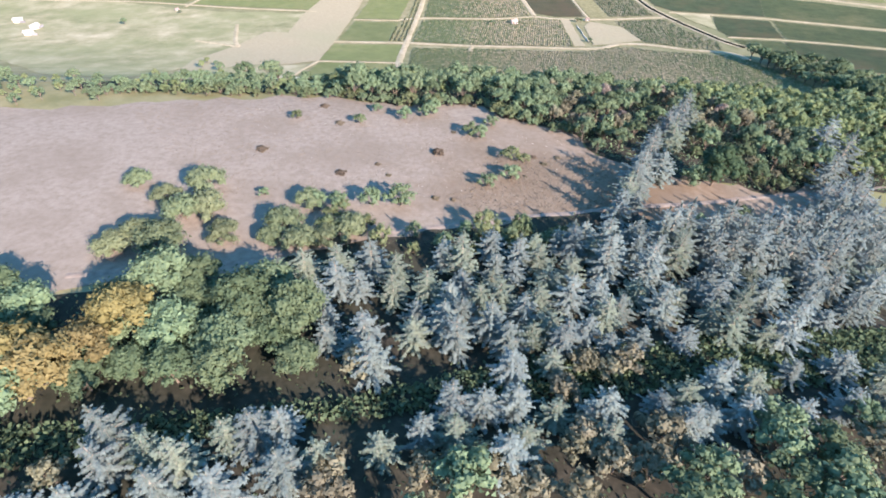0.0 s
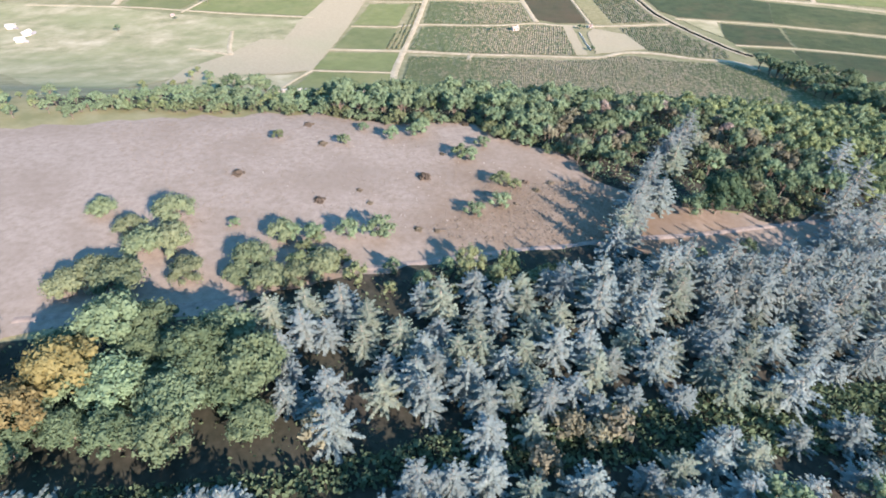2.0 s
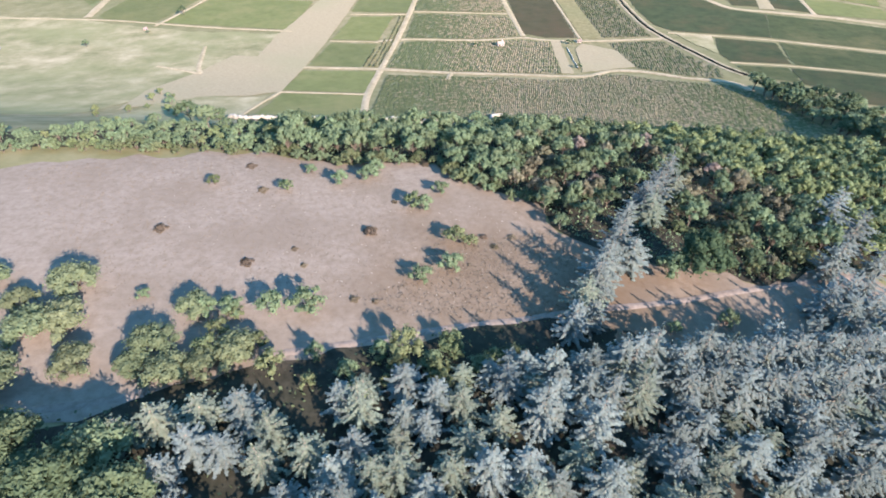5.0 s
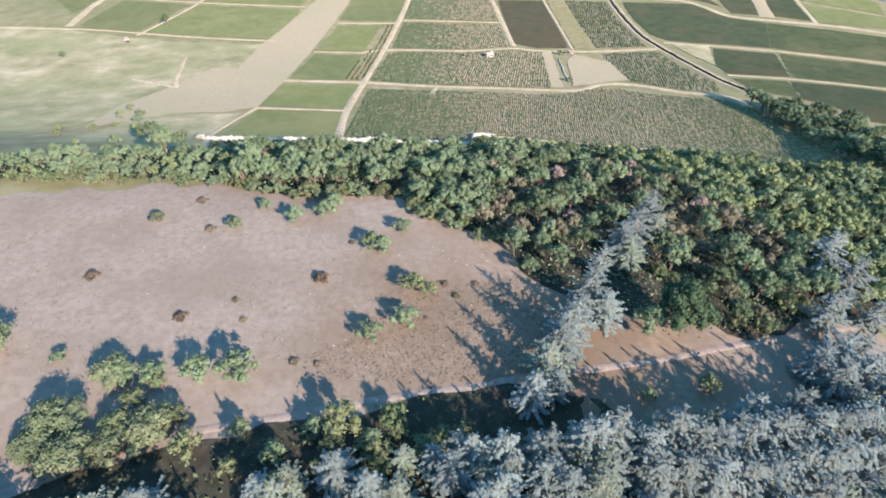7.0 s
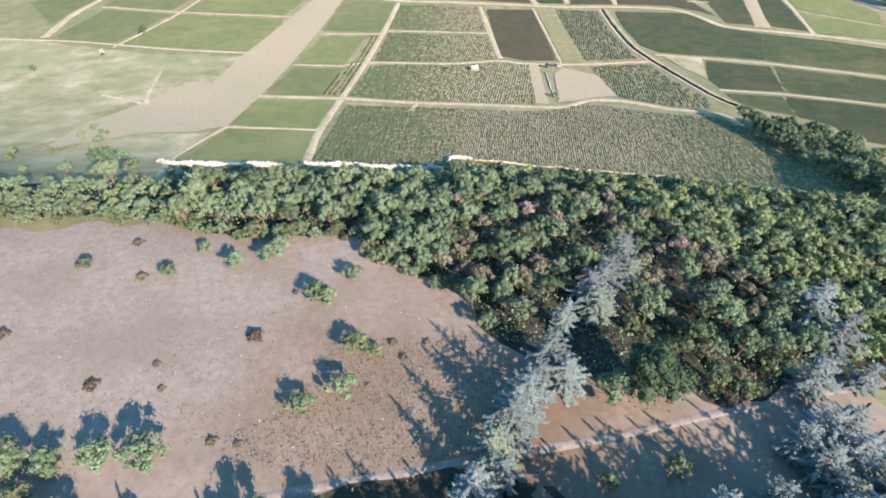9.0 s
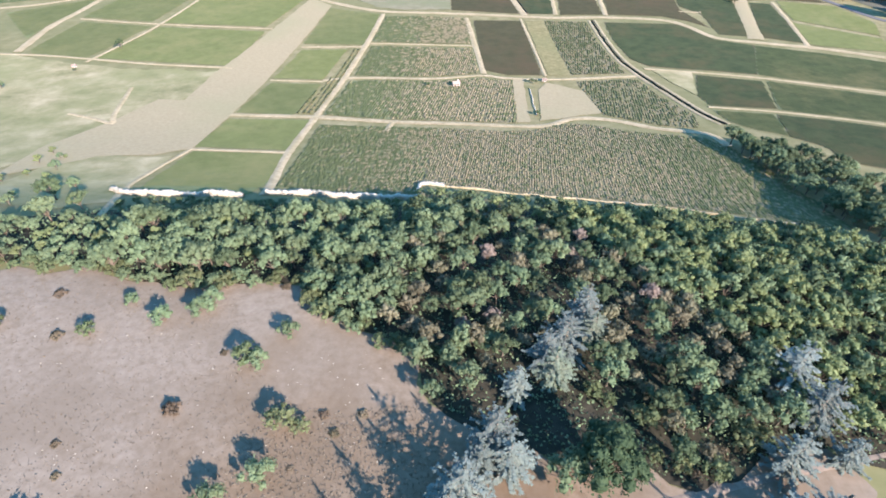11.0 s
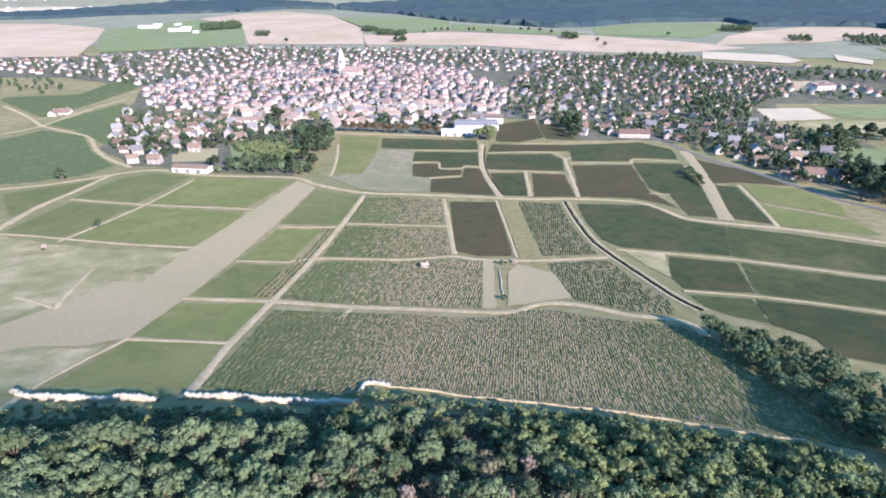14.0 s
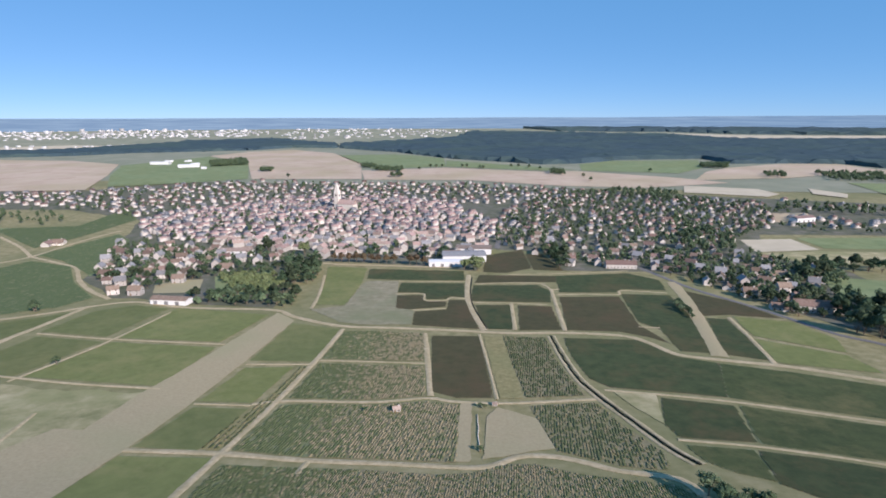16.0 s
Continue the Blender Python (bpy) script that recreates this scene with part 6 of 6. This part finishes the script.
settle([(-283, 581), (-354, 755), (-287, 743), (-184, 698), (-127, 684), (-128, 630), (-172, 610), (-187, 583), (-215, 566), (-205, 524), (-221, 518)], 18.5, 51, homes, (5, 95, 30), single=60)
settle([(180, 640), (182, 680), (237, 725), (330, 726), (397, 692), (416, 598), (350, 474), (328, 476), (311, 511), (291, 565), (263, 629)], 20.0, 52, homes, (-12, 78, -30), 0.85, 1.15, single=100)
settle([(-414, 902), (-379, 974), (-307, 1033), (-244, 1123), (-161, 1146), (-49, 1131), (60, 1062), (105, 931), (127, 863), (105, 754), (-7, 746), (-77, 714), (-132, 699), (-190, 713), (-277, 765), (-322, 755)], 13.2, 53, old_homes, (-15, 75, 20), 0.6, 1.05, single=90)
settle([(116, 723), (127, 863), (157, 1013), (287, 1189), (434, 1190), (613, 1066), (521, 868), (428, 791), (376, 712), (238, 731), (176, 680)], 20, 54, far_homes, (-10, 80, 35), 0.7, 1.1, single=60)
settle([(-1005, 1140), (-882, 1199), (-733, 1209), (-644, 1304), (-456, 1416), (-211, 1381), (98, 1382), (302, 1269), (400, 1189), (162, 1063), (60, 1089), (-166, 1170), (-323, 1072), (-427, 926), (-572, 1007), (-762, 1055)], 24, 55, far_homes, (0, 90, 30), 0.75, 1.15)
settle([(577, 951), (705, 905), (823, 871), (769, 813), (649, 830), (540, 860)], 26, 56, far_homes, (0, 90, 30))
settle([(651, 1136), (721, 1080), (905, 1008), (867, 964), (626, 1006)], 45, 57, far_homes, (0, 90, 30))
settle([(-98, 720), (-6, 740), (90, 723), (112, 754), (101, 688), (51, 670), (-7, 686), (-62, 676), (-85, 668)], 17, 58, old_homes, (-5, 85), 0.8, 1.1, single=30)
crowd("far_houses", masses, "crowded pale houses of the far village quarters", "houses")
for xy, turn in zip([(-422, 738), (-429, 728), (382, 901)], (10, 100, 0)):
    homes[1].put(xy[0], xy[1], turn, 1.2, 1.0, sink=0.3)

# ---- trees of the village ----
town_trees = [Kind(broadleaf, 120 + k, 9.5, 4.2, M_TOWN_LEAF, "dark green garden tree between houses", "garden_tree", "tree", "trees of the village", 9, 20, 0.08, 1.0) for k in range(3)]
hedge_trees = [Kind(broadleaf, 140, 7.0, 4.0, M_LIME, "yellow-green clipped tree in a village grove", "lime_tree", "tree", "trees of the village", 9, 22, 0.06, 1.1),
               Kind(broadleaf, 141, 8.0, 4.0, M_OAK, "green leafy tree in a village grove", "garden_tree", "tree", "trees of the village", 9, 22, 0.06, 1.1)]
far_trees = [Kind(broadleaf, 125 + k, 9.5, 4.4, M_TOWN_LEAF, "dark green tree among far houses", "garden_tree", "tree", "trees of the village", 5, 3, 0.08, 1.8) for k in range(2)]
rust_trees = [Kind(broadleaf, 130, 10, 3.6, M_RUST, "plane tree turned rust brown in a row", "plane_tree", "tree", "row of brown trees", 7, 34, 0.25, 1.1)]
yellow_trees = [Kind(broadleaf, 131, 12, 5.5, M_LIME, "yellow-green poplar beside a lane", "poplar_tree", "tree", "trees of the village", 9, 40, 0.2, 1.2)]
woods = []


def grove(poly, spacing, seed, low=0.7, high=1.3, single=0, kinds=None):
    """Trees over a quarter: the nearest singly, the rest as one mass."""
    rng = random.Random(seed)
    for k, (x, y) in enumerate(sorted(scatter(poly, spacing, seed), key=lambda q: q[0] ** 2 + q[1] ** 2)):
        if all((x - a) ** 2 + (y - b) ** 2 > 36 for a, b in used):
            spot = (x, y, rng.uniform(0, 360), rng.uniform(low, high), rng.uniform(0.85, 1.2))
            if k < single:
                rng.choice(kinds or town_trees).put(*spot)
            else:
                woods.append(set_down(rng.choice(far_trees), *spot))


grove([(-274, 575), (-350, 748), (-181, 689), (-87, 676), (-74, 624), (-115, 611), (-162, 588), (-203, 537)], 9.0, 61, 0.45, 1.0, single=70)
grove([(-109, 635), (-80, 636), (-63, 607), (-57, 559), (-88, 558)], 8.5, 62, 0.8, 1.3, single=40)
grove([(-158, 592), (-115, 611), (-88, 558), (-88, 530), (-132, 544)], 6.0, 77, 0.6, 0.8, single=60, kinds=hedge_trees[:1])
grove([(-152, 514), (-130, 538), (-83, 545), (-57, 530), (-56, 488), (-70, 490), (-140, 497)], 7.5, 78, 0.5, 0.95, single=60, kinds=hedge_trees[1:] + town_trees)
grove([(166, 700), (194, 709), (183, 628), (171, 621)], 11, 63, 0.9, 1.5, single=15)
grove([(183, 653), (237, 725), (393, 684), (437, 598), (358, 474), (315, 457), (308, 506), (288, 560), (261, 622)], 9.0, 64, 0.55, 1.05, single=90)
grove([(116, 723), (127, 863), (224, 1148), (434, 1190), (613, 1066), (521, 868), (419, 774), (238, 731)], 12.5, 65, 0.6, 1.1)
grove([(323, 726), (385, 846), (434, 820), (396, 727), (393, 684), (356, 697)], 11, 67, 0.9, 1.4)
grove([(366, 567), (435, 645), (500, 634), (480, 608), (431, 605), (397, 577)], 12, 68, 1.0, 1.5, single=20)
grove([(342, 474), (393, 522), (395, 497), (419, 462), (366, 403), (339, 424)], 11, 69, 1.0, 1.7, single=30)
grove([(-388, 858), (-287, 980), (-153, 1109), (106, 957), (99, 787), (-75, 736), (-193, 719), (-320, 765)], 16.5, 70, 0.55, 1.0)
grove([(-990, 1125), (-715, 1183), (-442, 1381), (97, 1349), (400, 1189), (60, 1110), (-328, 1086), (-419, 911), (-622, 1006)], 25, 71, 0.7, 1.2)
grove([(270, 1189), (453, 1251), (508, 1150), (468, 1078), (416, 1135)], 15, 72, 1.0, 1.5)
grove([(556, 961), (643, 1067), (783, 1007), (857, 954), (803, 892), (731, 938)], 18, 73, 1.0, 1.5)
grove([(521, 868), (648, 837), (742, 823), (716, 795), (517, 821)], 20, 74, 0.8, 1.2)
grove([(-98, 720), (-5, 734), (57, 698), (52, 648), (-6, 677), (-60, 668), (-80, 649)], 13, 76, 0.6, 1.1, single=30)
grove([(-711, 994), (-615, 972), (-512, 892), (-529, 856), (-613, 877)], 18, 75, 0.7, 1.0)
# copses and hedgerow trees of the fields
grove([(907, 1609), (943, 1579), (902, 1494), (859, 1508)], 13, 84, 1.0, 1.6)
grove([(1044, 1609), (1193, 1549), (1336, 1495), (1239, 1385), (978, 1419)], 13, 85, 1.0, 1.6)
grove([(-519, 1712), (-475, 1694), (-458, 1643), (-500, 1660)], 9, 86, 1.0, 1.6)
grove([(-785, 1962), (-715, 2116), (-621, 1892), (-706, 1808)], 9, 87, 1.0, 1.6)
grove([(338, 1658), (371, 1641), (357, 1564), (324, 1579)], 9, 88, 1.0, 1.6)
grove([(-179, 1766), (-94, 1729), (-86, 1642), (-166, 1676)], 9, 89, 1.0, 1.6)
grove([(-240, 1868), (-191, 1846), (-182, 1786), (-226, 1786)], 9, 90, 1.0, 1.6)
grove([(867, 1905), (934, 1861), (877, 1744), (814, 1782)], 9, 91, 1.0, 1.6)
grove([(-110, 1550), (-77, 1550), (-73, 1507), (-105, 1507)], 9, 92, 1.0, 1.6)
crowd("village_trees", woods, "dark green trees crowding between far houses", "trees")
for x, y in [(-61, 649), (-53, 649), (-45, 647), (-37, 647), (-29, 645), (-21, 645), (-13, 642), (-5, 642), (3, 642), (20, 638), (27, 638), (35, 635)]:
    rust_trees[0].put(x, y, x * 17, 1.0 + 0.02 * (x % 7))
for (x, y), s in zip([(76, 619), (85, 624), (93, 634), (-102, 684), (89, 615)], (1.0, 1.1, 0.9, 1.3, 0.8)):
    yellow_trees[0].put(x, y, x * 13, s)
for (x, y), s in zip([(-147, 695), (-154, 689), (329, 435), (332, 433), (336, 424), (-247, 473), (239, 494), (238, 483), (242, 507), (237, 472), (240, 500), (239, 488), (238, 477), (236, 466)], (1.9, 1.3, 1.9, 1.7, 2.0, 0.9, 0.6, 0.6, 0.5, 0.5, 0.6, 0.5, 0.6, 0.45)):
    town_trees[int(s * 10) % 3].put(x, y, x * 13, s)

# ---- the far plain ----
FAR = dict(lift=1.5, step=160.0, ragged=0.0, category="field")
drape("far_plain", [(-4000, 1500), (-1200, 1480), (0, 1330), (600, 1250), (1400, 1150), (4000, 1300), (4600, 4600), (-4600, 4600)], M_FAR, lift=0.7, step=150.0, ragged=0.0, label="open plain beyond the village, haze put into its grey-green", category="plain")
drape("far_field", [(-2197, 2024), (-1651, 2119), (-1334, 2067), (-1073, 1917), (-878, 1550), (-734, 1245), (-1223, 1180)], M_TAN_FIELD, label="broad tan stubble field on the plain", **FAR)
drape("far_field", [(-1036, 1872), (-936, 2300), (-647, 1961), (-461, 1467), (-578, 1381), (-722, 1304), (-871, 1550)], M_GREEN_FIELD, label="dull green field on the plain", **FAR)
drape("far_field", [(-951, 2334), (-881, 2583), (-717, 2734), (-475, 2510), (-256, 1958), (-172, 1467), (-453, 1467), (-647, 1961)], M_TAN_FIELD, label="pale orange stubble field on the plain", **FAR)
drape("far_field", [(-419, 2361), (-191, 2429), (19, 2195), (36, 1825), (-185, 1748)], M_GREEN_FIELD, label="green meadow on the plain", **FAR)
drape("far_field", [(-211, 1693), (37, 1785), (314, 1658), (413, 1675), (632, 1494), (707, 1384), (478, 1289), (301, 1328), (99, 1442), (-163, 1454)], M_TAN_FIELD, label="long tan stubble field before the village", **FAR)
drape("far_field", [(32, 2081), (321, 1823), (421, 1709), (319, 1692), (36, 1825)], M_GREEN_FIELD, label="green field with a line of trees", **FAR)
drape("far_field", [(472, 1907), (613, 2050), (930, 2073), (822, 1782), (678, 1609), (433, 1692)], M_GREEN_FIELD, label="yellow-green field on the plain", **FAR)
drape("far_field", [(899, 1781), (1134, 1925), (1317, 1924), (1299, 1689), (1436, 1608), (1313, 1469), (1135, 1609), (916, 1494), (653, 1443), (776, 1657)], M_TAN_FIELD, label="tan stubble field on the plain", **FAR)
drape("far_field", [(580, 1329), (712, 1270), (714, 1191), (670, 1151), (534, 1215)], M_PALE_FIELD, label="pale stubble field behind the village", **FAR)
drape("far_field", [(825, 1280), (848, 1192), (810, 1137), (781, 1192)], M_PALE_FIELD, label="pale stubble field behind the village", **FAR)
drape("far_field", [(981, 1385), (1191, 1331), (1034, 1154), (923, 1192)], M_GREEN_FIELD, label="dull green field on the plain", **FAR)
drape("far_field", [(1434, 3727), (1742, 3467), (2670, 3015), (2546, 2872), (1660, 3299)], M_PALE_FIELD, label="pale clearing beyond the forest", **FAR)
drape("far_field", [(-2091, 2649), (-1870, 2839), (-1316, 2887), (-1269, 2790), (-1693, 2622), (-1970, 2502)], M_PALE_FIELD, label="pale field beyond the woods", **FAR)


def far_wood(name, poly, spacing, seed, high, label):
    """A wood seen from far off: a close uneven canopy that falls to the ground at its edge."""
    bm = bmesh.new()
    f = bm.faces.new([bm.verts.new((x, y, 0)) for x, y in poly])
    bmesh.ops.triangulate(bm, faces=[f])
    for axis in (0, 1):
        w = [p[axis] for p in poly]
        for k in range(math.floor(min(w) / spacing) + 1, math.ceil(max(w) / spacing)):
            at = (k * spacing, 0, 0) if axis == 0 else (0, k * spacing, 0)
            bmesh.ops.bisect_plane(bm, geom=bm.verts[:] + bm.edges[:] + bm.faces[:], plane_co=at, plane_no=(1 - axis, axis, 0), dist=1e-3)
    for v in bm.verts:
        q = Vector((v.co.x / 60, v.co.y / 60, seed))
        up = -1.0 if v.is_boundary else high * (0.85 + 0.35 * noise.noise(q) + 0.25 * noise.noise(q * 3))
        v.co.z = zt(v.co.x, v.co.y) + up
    bmesh.ops.recalc_face_normals(bm, faces=bm.faces[:])
    if sum(f.normal.z for f in bm.faces) < 0:
        bmesh.ops.reverse_faces(bm, faces=bm.faces[:])
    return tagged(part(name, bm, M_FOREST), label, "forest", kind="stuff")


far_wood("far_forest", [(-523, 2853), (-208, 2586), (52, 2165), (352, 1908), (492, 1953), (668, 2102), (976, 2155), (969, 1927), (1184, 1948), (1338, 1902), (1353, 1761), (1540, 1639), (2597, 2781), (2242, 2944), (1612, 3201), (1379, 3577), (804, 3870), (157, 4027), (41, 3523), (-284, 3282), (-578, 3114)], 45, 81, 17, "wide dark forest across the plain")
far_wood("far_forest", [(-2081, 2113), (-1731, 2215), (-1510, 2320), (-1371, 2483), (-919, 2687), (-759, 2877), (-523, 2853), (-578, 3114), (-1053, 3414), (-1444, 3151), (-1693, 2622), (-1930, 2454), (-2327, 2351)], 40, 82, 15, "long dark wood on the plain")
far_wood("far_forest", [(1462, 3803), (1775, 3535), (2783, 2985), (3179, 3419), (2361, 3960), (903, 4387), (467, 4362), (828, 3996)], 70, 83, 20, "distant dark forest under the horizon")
for x, y in [(-42, 1711), (-13, 1805), (5, 1805), (23, 1805), (86, 1804), (100, 1804), (141, 1765), (149, 1746), (239, 1804), (261, 1804), (291, 1784), (316, 1727), (-371, 1507), (617, 1657), (392, 1418), (395, 1507)]:
    town_trees[0].put(x, y, x * 11, 1.25)


def distant_town(name, poly, count, seed, label):
    """Many pale blocks of a town on the skyline, too far and too many to count."""
    rng = np.random.default_rng(seed)
    xs, ys = [p[0] for p in poly], [p[1] for p in poly]
    x, y = rng.uniform(min(xs), max(xs), count * 6), rng.uniform(min(ys), max(ys), count * 6)
    keep = inside(poly, x, y)
    x, y = x[keep][:count], y[keep][:count]
    n = len(x)
    z = terrain(x, y)
    a, b = rng.uniform(3, 13, n), rng.uniform(4, 8, n)
    h = rng.choice([5, 6, 8, 11, 18], n, p=[0.4, 0.3, 0.17, 0.09, 0.04]) * 1.0
    corners = [np.stack([x + sx * a, y + sy * b, z + (h if top else -2)], -1) for top in (0, 1) for sx, sy in ((-1, -1), (1, -1), (1, 1), (-1, 1))]
    verts = np.stack(corners, 1).reshape(-1, 3)
    base = np.arange(n) * 8
    faces = [np.stack([base + i for i in q], -1) for q in ((4, 5, 6, 7), (0, 1, 5, 4), (1, 2, 6, 5), (2, 3, 7, 6), (3, 0, 4, 7))]
    return tagged(array_mesh(name, verts, np.concatenate(faces), M_BLOCKS), label, "town", kind="stuff")


distant_town("distant_town", [(-2806, 2681), (-2342, 2954), (-1921, 3250), (-1272, 3535), (-1121, 3856), (-1465, 4042), (-2245, 3776), (-2745, 3446), (-3269, 3113)], 560, 191, "pale blocks of a distant town")
distant_town("distant_town", [(-1016, 3302), (-659, 3502), (-33, 3648), (159, 4115), (-394, 4296), (-1119, 4119)], 160, 192, "pale blocks of a distant suburb")
distant_town("distant_town", [(-1970, 2502), (-1731, 2677), (-1284, 2822), (-1347, 2952), (-2132, 2699)], 30, 93, "scattered pale sheds on the plain")


# ---- the last blue hills: a self-glowing strip, haze painted into its colour ----
def hills():
    m = bpy.data.materials.new("glowing_haze_hills")
    m.use_nodes = True
    nt = m.node_tree
    bsdf = nt.nodes["Principled BSDF"]
    geo = nt.nodes.new("ShaderNodeNewGeometry")
    mapping = nt.nodes.new("ShaderNodeMapping")
    mapping.inputs["Scale"].default_value = (0.004, 0.004, 0.13)
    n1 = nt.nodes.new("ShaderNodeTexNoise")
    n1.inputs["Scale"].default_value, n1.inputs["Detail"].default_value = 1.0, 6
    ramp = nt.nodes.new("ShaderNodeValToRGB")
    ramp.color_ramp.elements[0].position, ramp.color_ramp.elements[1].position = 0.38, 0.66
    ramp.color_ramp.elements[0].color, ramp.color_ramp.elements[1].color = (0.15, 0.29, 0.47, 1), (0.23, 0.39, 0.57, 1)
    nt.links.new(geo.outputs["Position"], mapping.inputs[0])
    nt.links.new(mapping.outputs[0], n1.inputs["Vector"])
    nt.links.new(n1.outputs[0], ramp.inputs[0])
    # The strip emits its haze blue itself instead of catching sunlight.
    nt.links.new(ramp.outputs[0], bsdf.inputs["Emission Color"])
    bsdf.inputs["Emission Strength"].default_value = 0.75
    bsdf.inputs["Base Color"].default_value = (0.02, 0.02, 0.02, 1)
    bsdf.inputs["Roughness"].default_value = 1
    rows = []
    for k in range(161):
        a = radians(-60 + 120 * k / 160)
        top = 121 + 4 * noise.noise(Vector((a * 5, 0.3, 0))) + 12 * max(0, math.sin(a * 1.3 + 0.1)) ** 2
        x, y = 4300 * math.sin(a), 4300 * math.cos(a)
        rows += [(x, y, 40), (x, y, 95), (x * 1.003, y * 1.003, top)]
    faces = np.array([(3 * k + j, 3 * k + j + 3, 3 * k + j + 4, 3 * k + j + 1) for k in range(160) for j in range(2)])
    tagged(array_mesh("backdrop", np.array(rows), faces, m), "blue horizon hills with painted-in haze and their own glow", "hills", kind="structure")


hills()

white_shed = shed(4.0, 2.8, 2.0, M_SPIRE, M_SPIRE, "small white shed in rough grass", "shed", 0.3)
building(white_shed, [(-215.4, 281.0)][0], 15)
for xy, turn in zip([(-220.3, 293.7), (-237.3, 306.5)], (70, 10)):
    copy_thing(white_shed, pose(xy[0], xy[1], zt(*xy), 0, 0, turn))
